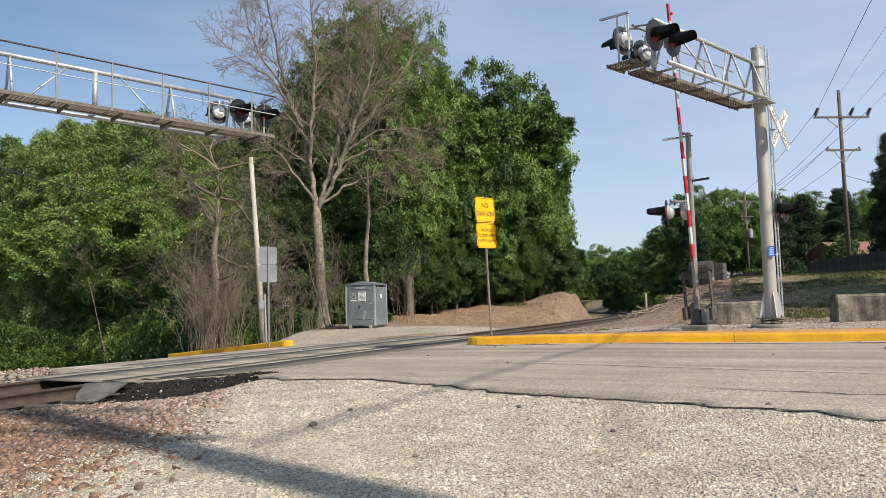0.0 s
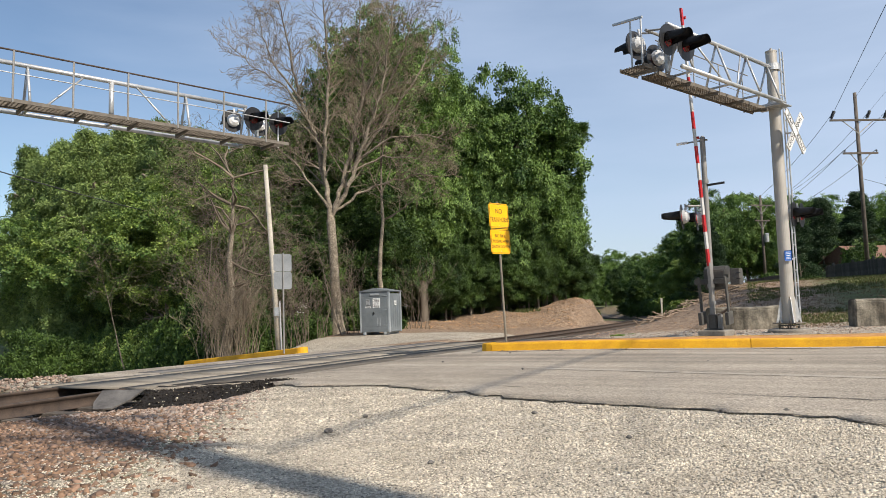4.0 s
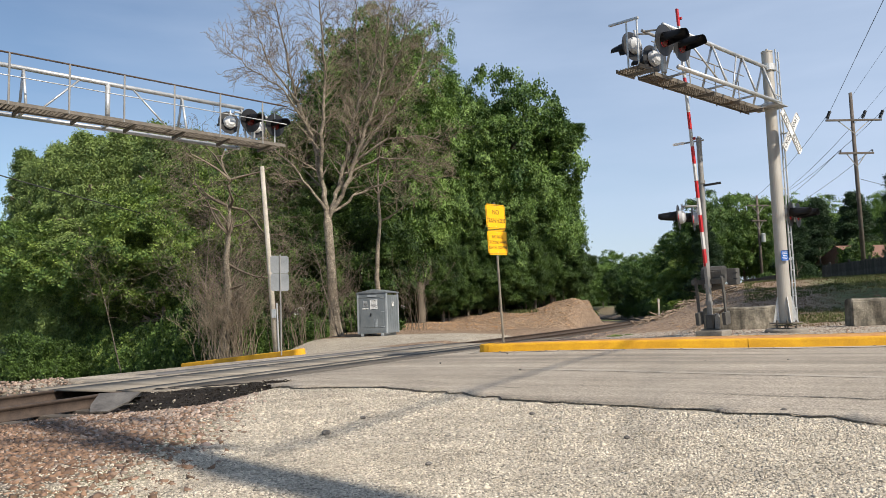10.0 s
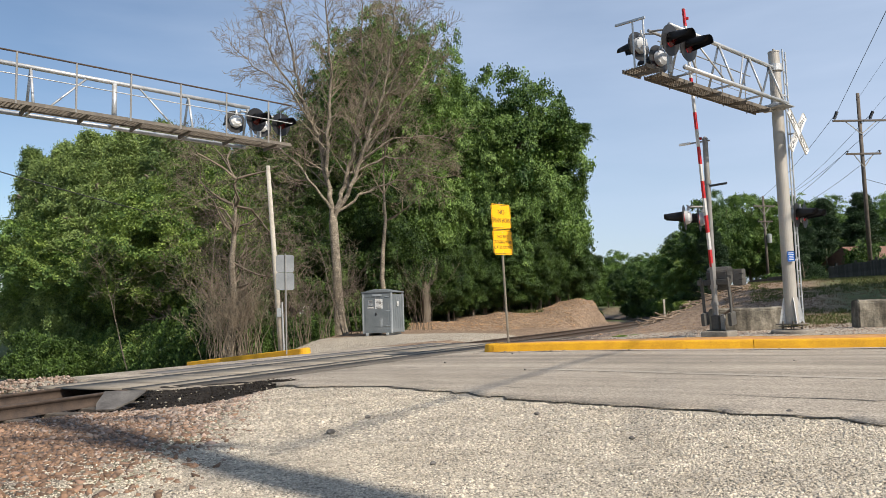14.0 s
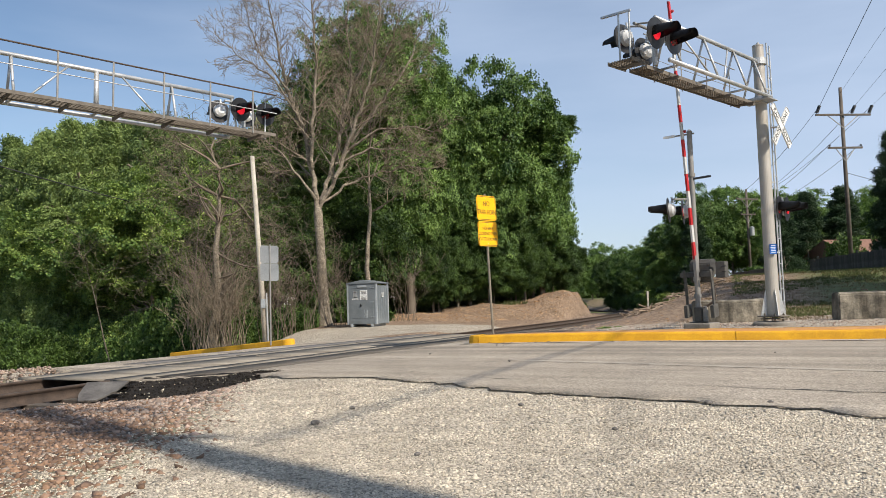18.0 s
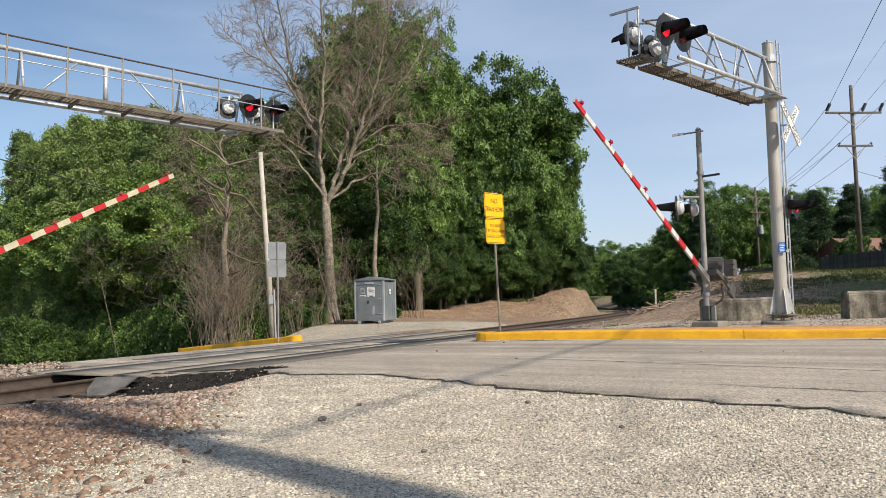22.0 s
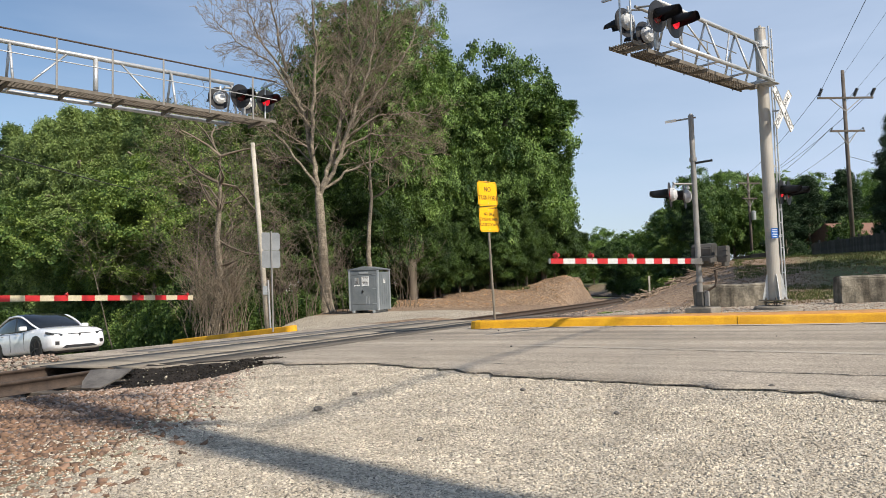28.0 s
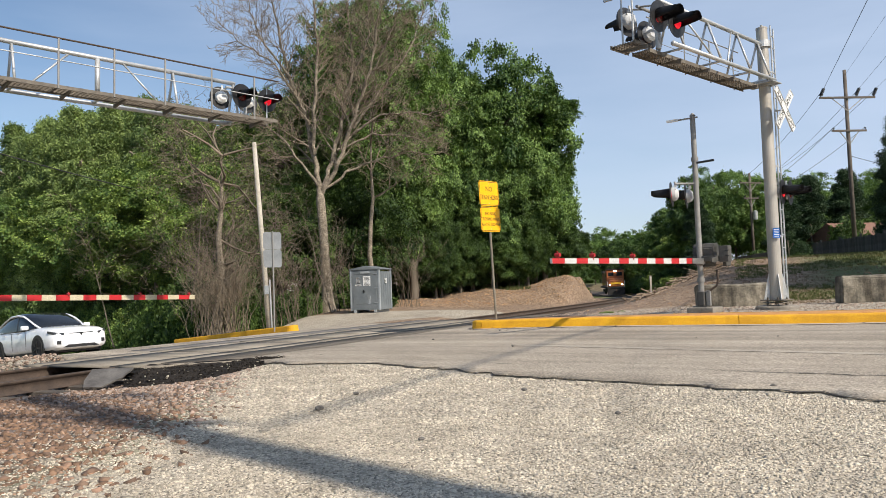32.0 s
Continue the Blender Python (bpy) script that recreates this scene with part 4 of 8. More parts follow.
# the tall bare tree beside the portable toilet
rng = np.random.default_rng(5)
base_z = gz(-6.7, 42)
FORK = np.array((-6.9, 42, 6.25))
trunk_way = [(-6.62, 42, base_z - 0.3, 0.52), (-6.66, 42, base_z + 0.7, 0.33), (-6.72, 42, 2.2, 0.26), (-6.80, 42, 4.2, 0.24), (-6.9, 42, 6.0, 0.25), (-6.9, 42, 6.35, 0.17)]
trunk_segs = [(np.array(a[:3]), np.array(b[:3]), a[3], b[3]) for a, b in zip(trunk_way, trunk_way[1:])]
mains, fine = [], []


def twig(p, way, length, r, level):
    """A thin limb that rises at its end, with finer ones along it."""
    steps = max(3, int(length / (0.36 if level < 3 else 0.24)))
    q, w = p, way
    for k in range(steps):
        w = w + rng.normal(size=3) * 0.055 + np.array((0, 0, 0.035))
        w = w / np.linalg.norm(w)
        e = q + w * length / steps
        ra, rb = r * (1 - 0.75 * k / steps), r * (1 - 0.75 * (k + 1) / steps)
        (mains if ra > 0.035 else fine).append((q, e, max(0.0095, ra), max(0.0085, rb)))
        if level < 4 and rng.random() < (0.95, 0.76, 0.50, 0.3)[level - 1]:
            s = rng.normal(size=3)
            s = s - w * s.dot(w)
            s = s / (np.linalg.norm(s) + 1e-9)
            n = w * 0.72 + s * rng.uniform(0.45, 0.85)
            left = length * (1 - k / steps)
            twig(e, n / np.linalg.norm(n), min(2.2, 0.22 + left * rng.uniform(0.32, 0.6)), rb * 0.55, level + 1)
        q = e


def leader(way, r0, r1, depth, reach=1.0):
    """A main limb along a bent line (sideways, up), with side limbs all the way."""
    pts = []
    for (a, b), (c, d) in zip(way, way[1:]):
        k = max(2, int(math.hypot(c - a, d - b) / 0.45))
        pts += [np.array((a + (c - a) * i / k, 0.0, b + (d - b) * i / k)) for i in range(k)]
    n = len(pts)
    pts = [FORK + p + np.array((0.05 * rng.normal(), depth * i / n + 0.05 * rng.normal(), 0.04 * rng.normal())) for i, p in enumerate(pts)]
    for i, (p, q) in enumerate(zip(pts, pts[1:])):
        ra, rb = r0 + (r1 - r0) * i / n, r0 + (r1 - r0) * (i + 1) / n
        mains.append((p, q, ra, rb))
        if i < 2:
            continue
        w = (q - p) / np.linalg.norm(q - p)
        for _ in range(3 if i > n * 0.25 else 1):
            s = rng.normal(size=3)
            s = s - w * s.dot(w)
            s = s / np.linalg.norm(s)
            o = w * 0.66 + s * rng.uniform(0.5, 0.9)
            twig(q, o / np.linalg.norm(o), reach * rng.uniform(1.0, 2.6) * (1.1 - 0.5 * i / n), max(0.022, rb * 0.42), 1)


leader(((0, 0), (-0.3, 2.2), (-0.75, 4.6), (-1.5, 6.5), (-2.0, 8.5), (-2.6, 11.5), (-2.9, 13.6)), 0.165, 0.022, 0.8)
leader(((0, 0), (0.5, 1.4), (1.1, 3.2), (1.5, 5.5), (1.9, 7.6), (1.7, 10.5), (1.8, 13.6)), 0.140, 0.022, 1.6)
leader(((0, 0), (0.8, 1.2), (1.9, 3.6), (3.1, 7.0), (3.7, 10.0), (4.0, 12.6)), 0.140, 0.022, -1.2)
leader(((1.9, 3.6), (3.7, 6.0), (5.0, 7.7), (5.8, 9.6), (6.2, 11.0)), 0.104, 0.019, 0.6, 0.85)
leader(((-0.3, 2.2), (-0.1, 5.0), (0.2, 8.0), (0.1, 11.0), (0.0, 13.8)), 0.122, 0.022, -1.4)
leader(((-0.75, 4.6), (-2.2, 7.2), (-4.2, 8.6), (-5.6, 10.0)), 0.073, 0.016, -0.8, 0.7)
leader(((-1.5, 6.5), (-3.2, 9.0), (-4.0, 11.6), (-4.2, 12.8)), 0.073, 0.016, 1.2, 0.8)
leader(((-0.1, 0.5), (-1.7, 2.8), (-2.9, 3.9), (-4.2, 4.1)), 0.091, 0.019, -0.9, 0.8)
leader(((0.3, 0.3), (1.5, 1.2), (3.0, 1.9), (5.0, 2.3), (6.6, 2.0)), 0.085, 0.019, 1.0, 0.8)
leader(((1.7, 3.2), (3.5, 4.2), (5.5, 4.2), (7.0, 3.6)), 0.073, 0.016, -1.0, 0.8)
leader(((1.0, 2.4), (3.0, 3.2), (5.0, 3.1), (6.3, 2.7)), 0.073, 0.016, 0.4, 0.8)
leader(((1.5, 5.5), (2.8, 8.6), (3.0, 11.2), (2.8, 13.0)), 0.085, 0.019, 1.4, 0.8)
leader(((3.0, 6.6), (4.5, 9.2), (5.0, 11.4)), 0.073, 0.016, -1.0, 0.8)
bare = thing("bare_tree", pose(0, 0, 0), "tall leafless tree with a dense grey-brown twig crown", "tree")
for s_, pieces, m_, k_ in (("trunk", trunk_segs, BARK_PALE, 12), ("limb", mains, BARK_PALE, 6), ("twig_crown", fine, TWIG, 3)):
    o_ = new(s_, branch_mesh(s_, pieces, m_, k_))
    o_.parent = bare
    if s_ != "trunk":
        o_["kind"] = "stuff"
segs = fine


def dead_tree(x, y, height, r, seed, way=(0, 0, 1), label="slim leafless tree with crooked grey limbs", limit=4, group="bare saplings", trunk_share=0.45, spread=0.7, sides=2):
    rng = np.random.default_rng(seed)
    out = []
    z = gz(x, y)
    q = np.array((0, 0, -0.2))
    w = np.array(way, dtype=float) / np.linalg.norm(way)
    for k in range(7):
        e = q + (w + rng.normal(size=3) * 0.05) * height / 7
        out.append((q, e, r * (1 - k / 8), r * (1 - (k + 1) / 8)))
        if k >= 7 * trunk_share - 1:
            for _ in range(sides):
                s = rng.normal(size=3) * (0.8, 0.8, 0.4) + (0, 0, 0.6)
                grow(rng, e, s / np.linalg.norm(s), height * 0.24, r * 0.27, 2, out, bend=0.25, forks=(2, 2), spread=spread, up=0.03, limit=limit)
        q = e
    ob = thing("bare_tree", pose(x, y, z), label, "tree", group)
    t = new("trunk", branch_mesh("trunk", out[:1] + [s for s in out[1:] if s[2] > r * 0.3], BARK_PALE if r > 0.1 else BARK, 7))
    t.parent = ob
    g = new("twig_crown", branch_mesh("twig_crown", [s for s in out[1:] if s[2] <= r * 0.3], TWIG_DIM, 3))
    g.parent = ob
    g["kind"] = "stuff"
    return ob


def brush(x, y, h, seed, stems=16, width=1.1, material=None):
    """Bare upright brushwood."""
    rng = np.random.default_rng(seed)
    out = []
    for _ in range(stems):
        w = rng.normal(size=3) * (0.13, 0.13, 0) + (0, 0, 1)
        p = np.array((*(rng.normal(size=2) * width * 0.5), -0.1))
        grow(rng, p, w / np.linalg.norm(w), h * rng.uniform(0.5, 0.95), rng.uniform(0.010, 0.026), 3, out, bend=0.15, forks=(2, 3), spread=0.55, up=0.08, shrink=0.55, limit=5)
    ob = thing("brushwood", pose(x, y, gz(x, y)), "tangle of bare grey-brown brushwood stems", "bush", "bare brushwood")
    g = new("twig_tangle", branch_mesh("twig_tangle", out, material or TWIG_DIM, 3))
    g.parent = ob
    g["kind"] = "stuff"
    return ob


dead_tree(-10.6, 34.5, 8.8, 0.27, 21, (0.07, 0, 1), "slim half-dead tree with crooked grey branches", 6, trunk_share=0.3, spread=0.9, sides=4)
for i, (x, y, h) in enumerate(((-12.8, 37.8, 8.6),)):
    dead_tree(x, y, h, 0.05, 60 + i, (0.12 * (-1) ** i, 0, 1), "spindly dead tree with drooping grey twigs", 5, trunk_share=0.4, spread=0.9)
dead_tree(-4.4, 44, 11, 0.19, 25, (0.02, 0, 1), limit=4)
for i, (x, y, h) in enumerate(((-15.6, 41.6, 6.6), (-18.4, 42.2, 6.2), (-12.6, 40.4, 7.4), (-6.1, 40.2, 5.4))):
    dead_tree(x, y, h, 0.045, 80 + i, (0.25 * (-1) ** i, -0.1, 1), "dead leaning sapling with tangled pale branches", 4, trunk_share=0.5, spread=1.0, sides=3)
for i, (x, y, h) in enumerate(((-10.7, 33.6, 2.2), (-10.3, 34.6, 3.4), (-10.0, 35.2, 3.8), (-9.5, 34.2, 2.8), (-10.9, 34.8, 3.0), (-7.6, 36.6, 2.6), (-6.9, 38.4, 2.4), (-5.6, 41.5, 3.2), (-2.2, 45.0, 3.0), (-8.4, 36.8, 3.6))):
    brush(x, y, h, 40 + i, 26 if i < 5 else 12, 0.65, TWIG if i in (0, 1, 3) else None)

# wood behind, from the far left to the railway cutting
WOOD = "leafy green tree in the dense wood behind the road"
for x, y, h, r, c, a, lf in (
        (6.9, 63, 15.6, 3.9, CROWN_C, 1.0, LEAF_MAPLE), (0.9, 58, 19.8, 3.6, CROWN_B, 1.75, LEAF_MAPLE), (-8.2, 54, 21.6, 4.4, CROWN_B, 1.75, LEAF_MAPLE), (1.4, 61, 18.0, 4.8, CROWN_A, 1.25, LEAF_MAPLE), (-1.0, 59, 21.0, 4.8, CROWN_A, 1.25, LEAF_MAPLE), (-4.4, 57, 24.8, 4.6, CROWN_B, 1.75, LEAF_MAPLE),
        (-26.0, 52, 13.8, 4.4, CROWN_B, 1.75, LEAF_PINE), (-20.0, 50, 13.4, 4.4, CROWN_B, 1.75, LEAF_PINE), (-31.0, 52, 13.2, 4.4, CROWN_B, 1.75, LEAF_MAPLE), (-11.5, 52, 16.5, 4.0, CROWN_B, 1.75, LEAF_PINE), (-15.6, 48, 11.0, 4.0, CROWN_C, 1.0, LEAF_BRIGHT),
        (-5.6, 51, 23.8, 5.0, CROWN_B, 1.75, LEAF_MAPLE), (-2.4, 53, 23.2, 4.2, CROWN_B, 1.75, LEAF_MAPLE), (0.6, 62, 18.4, 5.0, CROWN_C, 1.0, LEAF_SHADED),
        (5.0, 61, 21.3, 5.8, CROWN_A, 1.25, LEAF_MAPLE), (7.0, 62.5, 12.4, 4.1, CROWN_C, 1.0, LEAF_MAPLE), (3.0, 58.5, 17.6, 4.0, CROWN_A, 1.25, LEAF_MAPLE), (2.6, 66, 20.5, 5.0, CROWN_B, 1.75, LEAF_MAPLE), (6.6, 66, 14.8, 4.2, CROWN_C, 1.0, LEAF_MAPLE),
        (-9.5, 50, 15.5, 4.4, CROWN_B, 1.75, LEAF_PINE), (-13.5, 47, 13.2, 4.4, CROWN_C, 1.0, LEAF_BRIGHT), (-12.6, 56, 15.5, 4.6, CROWN_B, 1.75, LEAF_PINE),
        (-18.0, 45, 12.0, 4.4, CROWN_C, 1.0, LEAF_BRIGHT), (-23.0, 44, 11.5, 4.2, CROWN_C, 1.0, LEAF_BRIGHT), (-27.2, 46, 11.2, 4.8, CROWN_C, 1.0, LEAF_BRIGHT),
        (-30.8, 47.5, 12.8, 5.2, CROWN_C, 1.0, LEAF_BRIGHT), (-0.5, 60, 10.0, 4.2, CROWN_C, 1.0, LEAF_SHADED), (4.0, 69, 10.5, 4.2, CROWN_C, 1.0, LEAF_MAPLE),
        (-3.4, 56, 11.5, 4.0, CROWN_C, 1.0, LEAF_SHADED), (-5.5, 48, 10.0, 3.8, CROWN_C, 1.0, LEAF_SHADED), (-10.0, 45, 9.0, 3.8, CROWN_C, 1.0, LEAF_SHADED),
        (-38.0, 50, 12.0, 5.0, CROWN_A, 1.25, LEAF_MAPLE), (-16.0, 52, 14.5, 4.6, CROWN_C, 1.0, LEAF_BRIGHT), (8.6, 72, 10.0, 3.6, CROWN_A, 1.25, LEAF_MAPLE), (5.4, 76, 17.0, 5.0, CROWN_B, 1.75, LEAF_MAPLE)):
    tree("tree", x, y, h, r, c, a, lf, WOOD, group="trees of the wood", lift=0.2 if lf is LEAF_BRIGHT else 0.03)
for x, y, h, r in ((-20.5, 53, 15.2, 3.2), (-24.5, 54, 15.0, 3.0), (-30.5, 55, 15.0, 3.0), (-27.5, 58, 15.8, 3.2), (-34, 56, 15.8, 3.0)):
    tree("pine_tree", x, y, h, r, CROWN_PINE, 2.2, LEAF_PINE, "grey-green pine rising behind the wood", "pine tree", "pines", lift=0.1)
for x, y, h in ((-29.8, 51, 13.5), (-31.5, 56, 14.8), (-28.7, 53, 15.8), (-30.0, 58, 15.7), (-25.0, 51, 16.2), (-26.0, 56, 15.7), (-23.2, 53, 16.1), (-23.9, 58, 16.3), (-19.7, 51, 16.0), (-20.3, 56, 15.8), (-17.9, 53, 14.9), (-18.0, 58, 15.2), (-14.3, 51, 13.2), (-13.8, 56, 14.6)):
    tree("pine_tree", x, y, h, 2.9, CROWN_PINE, 2.2, LEAF_PINE, "grey-green pine rising behind the wood", "pine tree", "pines", lift=0.08)
# undergrowth in the leaf colour that has shade put into it
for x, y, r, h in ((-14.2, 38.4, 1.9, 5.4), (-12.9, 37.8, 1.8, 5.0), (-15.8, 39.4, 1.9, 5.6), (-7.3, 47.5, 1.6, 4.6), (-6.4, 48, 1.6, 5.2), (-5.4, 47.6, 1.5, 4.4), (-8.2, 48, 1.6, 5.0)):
    bush(x, y, r, h, LEAF_SHADED)
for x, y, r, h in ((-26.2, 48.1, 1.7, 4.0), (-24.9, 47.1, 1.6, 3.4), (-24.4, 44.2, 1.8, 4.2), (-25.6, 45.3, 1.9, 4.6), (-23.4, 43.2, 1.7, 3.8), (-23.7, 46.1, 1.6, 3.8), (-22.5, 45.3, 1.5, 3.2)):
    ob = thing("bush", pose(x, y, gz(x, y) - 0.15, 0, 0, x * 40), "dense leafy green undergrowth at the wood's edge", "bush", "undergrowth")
    fo = with_material(new("foliage", CROWN_BUSH), LEAF_SHADED)
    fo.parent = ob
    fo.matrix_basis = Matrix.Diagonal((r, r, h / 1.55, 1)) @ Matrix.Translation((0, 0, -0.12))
tree("tree", 7.7, 61.5, 15.9, 3.4, CROWN_C, 1.0, LEAF_MAPLE, WOOD, group="trees of the wood", lift=0.66)
rnd = random.Random(7)
for i in range(116):
    x = -41 + i * 0.286 + rnd.uniform(-0.5, 0.5)
    y = 35.5 + max(0, (-9 - x)) * 0.06 + rnd.uniform(-0.8, 2.2) + (3.5 if x > -12 else 0)
    short = max(0, 4.9 - ((x + 5.0) * 0.653 + (y - 24.5) * 0.757))      # keeps the verge clear
    x, y = x + short * 0.653, y + short * 0.757
    bush(x, y, rnd.uniform(1.1, 1.9), rnd.uniform(2.2, 4.6), rnd.choice((LEAF_SHADED, LEAF_MAPLE, LEAF_BRIGHT)) if x < -13 else LEAF_SHADED)
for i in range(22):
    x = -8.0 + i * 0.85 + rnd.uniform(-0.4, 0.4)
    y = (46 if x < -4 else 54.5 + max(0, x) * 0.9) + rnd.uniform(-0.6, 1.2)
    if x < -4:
        bush(x, y, rnd.uniform(1.3, 2.0), rnd.uniform(2.2, 4.4), rnd.choice((LEAF_SHADED, LEAF_SHADED, LEAF_MAPLE)))
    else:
        tree("tree", x, y, rnd.uniform(4.6, 7.6), rnd.uniform(1.9, 2.6), CROWN_C, 1.0, LEAF_SHADED, "low leafy tree at the foot of the wood", group="low trees", lift=0.0)
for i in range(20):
    bush(-4.5 + 0.65 * i + rnd.uniform(-0.3, 0.3), 62.5 + 0.35 * i + rnd.uniform(-1, 1), rnd.uniform(1.5, 2.2), rnd.uniform(2.4, 3.8), LEAF_SHADED)
# along the cutting and beyond the bend
for x, y, h, r, c, a, lf in (
        (11.4, 86, 10.0, 4.0, CROWN_C, 1.0, LEAF_MAPLE), (13.0, 98, 10.0, 4.2, CROWN_A, 1.25, LEAF_MAPLE), (15.6, 112, 10.5, 4.6, CROWN_C, 1.0, LEAF_BRIGHT),
        (20.0, 150, 14.5, 5.5, CROWN_C, 1.0, LEAF_MAPLE), (24.0, 168, 15.0, 6.0, CROWN_A, 1.25, LEAF_MAPLE), (37.0, 152, 14.0, 6.0, CROWN_C, 1.0, LEAF_MAPLE), (13.5, 140, 15.0, 6.0, CROWN_A, 1.25, LEAF_MAPLE),
        (28.5, 108, 10.0, 4.8, CROWN_C, 1.0, LEAF_BRIGHT), (24.6, 92, 7.0, 3.2, CROWN_C, 1.0, LEAF_BRIGHT), (31.0, 102, 11.6, 4.6, CROWN_A, 1.25, LEAF_MAPLE), (34.5, 122, 9.5, 4.6, CROWN_C, 1.0, LEAF_MAPLE),
        (34.5, 146, 9, 4.0, CROWN_C, 1.0, LEAF_SHADED), (39, 148, 11, 4.4, CROWN_C, 1.0, LEAF_MAPLE), (36, 240, 22, 9, CROWN_A, 1.25, LEAF_MAPLE), (47, 238, 22, 9, CROWN_C, 1.0, LEAF_MAPLE), (36, 172, 12, 5, CROWN_C, 1.0, LEAF_SHADED), (22, 142, 10, 4, CROWN_C, 1.0, LEAF_SHADED), (57, 235, 22, 9, CROWN_A, 1.25, LEAF_MAPLE), (26, 250, 20, 9, CROWN_A, 1.25, LEAF_MAPLE), (40, 130, 12, 6, CROWN_A, 1.25, LEAF_MAPLE), (5, 150, 12, 6, CROWN_A, 1.25, LEAF_MAPLE), (24, 205, 18, 8, CROWN_A, 1.25, LEAF_MAPLE), (34, 205, 18, 8, CROWN_C, 1.0, LEAF_MAPLE)):
    if 0.14 < x / y < 0.245 and y > 110:
        h = min(h, 0.2 + (0.058 + 0.25 * abs(x / y - 0.2)) * y - gz(x, y))
    tree("tree", x, y, h, r, c, a, lf, "leafy tree lining the railway cutting", group="trees along the cutting", lift=0.02)
for x, y, r, h in ((11.2, 80, 2.4, 4.0), (12.8, 90, 2.4, 4.4), (15.2, 104, 2.4, 4.6), (9.6, 70, 1.8, 2.6), (11.0, 75, 2.2, 3.4), (22.5, 84, 2.2, 4.0), (21.4, 76, 1.6, 2.6), (25.0, 98, 2.8, 5.2), (29.0, 112, 3.2, 5.5), (17.4, 120, 2.8, 5.0), (30.5, 122, 3.2, 5.5)):
    bush(x, y, r, h, rnd.choice((LEAF_MAPLE, LEAF_BRIGHT, LEAF_BRIGHT)), "bushy green scrub beside the railway cutting", "scrub by the track")
tree("tree", 28.5, 33.5, 11.5, 4.6, CROWN_A, 1.25, LEAF_MAPLE, "full green tree shading the wooden fence", group="trees on the rise", lift=0.15)
# on the rise beyond the gate, and one beside the road that shades the slope
tree("tree", 20.8, 24.6, 11.0, 4.4, CROWN_C, 1.0, LEAF_MAPLE, "full green tree shading the grassy slope", group="trees on the rise", lift=0.15)
for x, y, h, r, c, a, lf in (
        (26.2, 78, 11.8, 4.0, CROWN_C, 1.0, LEAF_MAPLE), (30.0, 80, 11.8, 4.0, CROWN_A, 1.25, LEAF_MAPLE), (33.0, 84, 12.2, 4.4, CROWN_A, 1.25, LEAF_MAPLE), (36.0, 82, 11.0, 4.0, CROWN_C, 1.0, LEAF_MAPLE),
        (44.5, 88, 10.8, 4.6, CROWN_C, 1.0, LEAF_MAPLE), (49, 90, 10.6, 4.6, CROWN_A, 1.25, LEAF_MAPLE), (54, 94, 12.2, 5.0, CROWN_C, 1.0, LEAF_MAPLE), (40.5, 86, 12.0, 4.2, CROWN_A, 1.25, LEAF_MAPLE), (47, 86, 11.4, 4.2, CROWN_C, 1.0, LEAF_MAPLE), (60, 96, 12, 5.0, CROWN_A, 1.25, LEAF_MAPLE)):
    tree("tree", x, y, h, r, c, a, lf, "full green tree on the rise beyond the gate", group="trees on the rise", lift=0.03)
for x, y, h, r in ((34.6, 73, 8.8, 2.6), (31.0, 70, 7.4, 2.2), (38.6, 74, 9.4, 2.9), (23.2, 71, 7.4, 2.2)):
    tree("spruce_tree", x, y, h, r, CROWN_PINE, 2.2, LEAF_BLUE, "dark spruce with drooping boughs beyond the fence", "spruce tree", "spruces", lift=0.02)
tree("arborvitae", 24.6, 41.5, 7.6, 1.9, CROWN_PINE, 2.2, LEAF_BLUE, "tall dark conifer beside the wooden fence", "conifer", lift=0.0)
tree("arborvitae", 27.2, 41.0, 7.0, 2.0, CROWN_PINE, 2.2, LEAF_BLUE, "tall dark conifer beside the wooden fence", "conifer", lift=0.0)
for x, y, r, h in ((32.4, 62, 2.0, 5.6), (34.0, 63, 1.5, 4.0), (37.4, 64.5, 1.9, 6.2), (39.4, 65, 2.2, 7.0), (31.4, 62, 1.6, 2.0), (29.0, 63, 1.4, 1.8), (24.8, 57, 0.9, 1.4), (33.5, 60, 1.7, 2.6), (23.3, 47, 0.9, 1.1), (26.8, 66, 1.6, 2.6)):
    bush(x, y, r, h, rnd.choice((LEAF_MAPLE, LEAF_SHADED)), "round garden shrub beside the fence", "garden shrubs")

for x, y, h, r in ((46, 290, 17, 9), (56, 290, 17, 9), (66, 285, 20, 9), (37, 300, 20, 9)):
    tree("tree", x, y, h, r, CROWN_C, 1.0, LEAF_SHADED, "leafy tree lining the railway cutting", group="trees along the cutting", lift=0.0)
for x, y, r, h in ((18.0, 112, 2.2, 3.4), (20.0, 124, 2.2, 3.8), (21.4, 134, 2.4, 4.2), (31.6, 128, 2.4, 4.2), (33.2, 138, 2.8, 4.6), (33.8, 148, 3.0, 5.0), (34.0, 160, 3.4, 5.5), (24.0, 148, 3.0, 5.0), (24.6, 162, 3.4, 5.5), (44, 262, 8, 9), (54, 262, 8, 9), (36, 268, 8, 9)):
    bush(x, y, r, h, LEAF_SHADED, "bushy green scrub beside the railway cutting", "scrub by the track")


# ---------------------------------------------------------------- crossing signals
def frame_at(x, y, z, dx, dy):
    """Local x along (dx, dy), z up."""
    a = math.atan2(dy, dx)
    return Matrix.Translation((x, y, z)) @ Matrix.Rotation(a, 4, "Z")


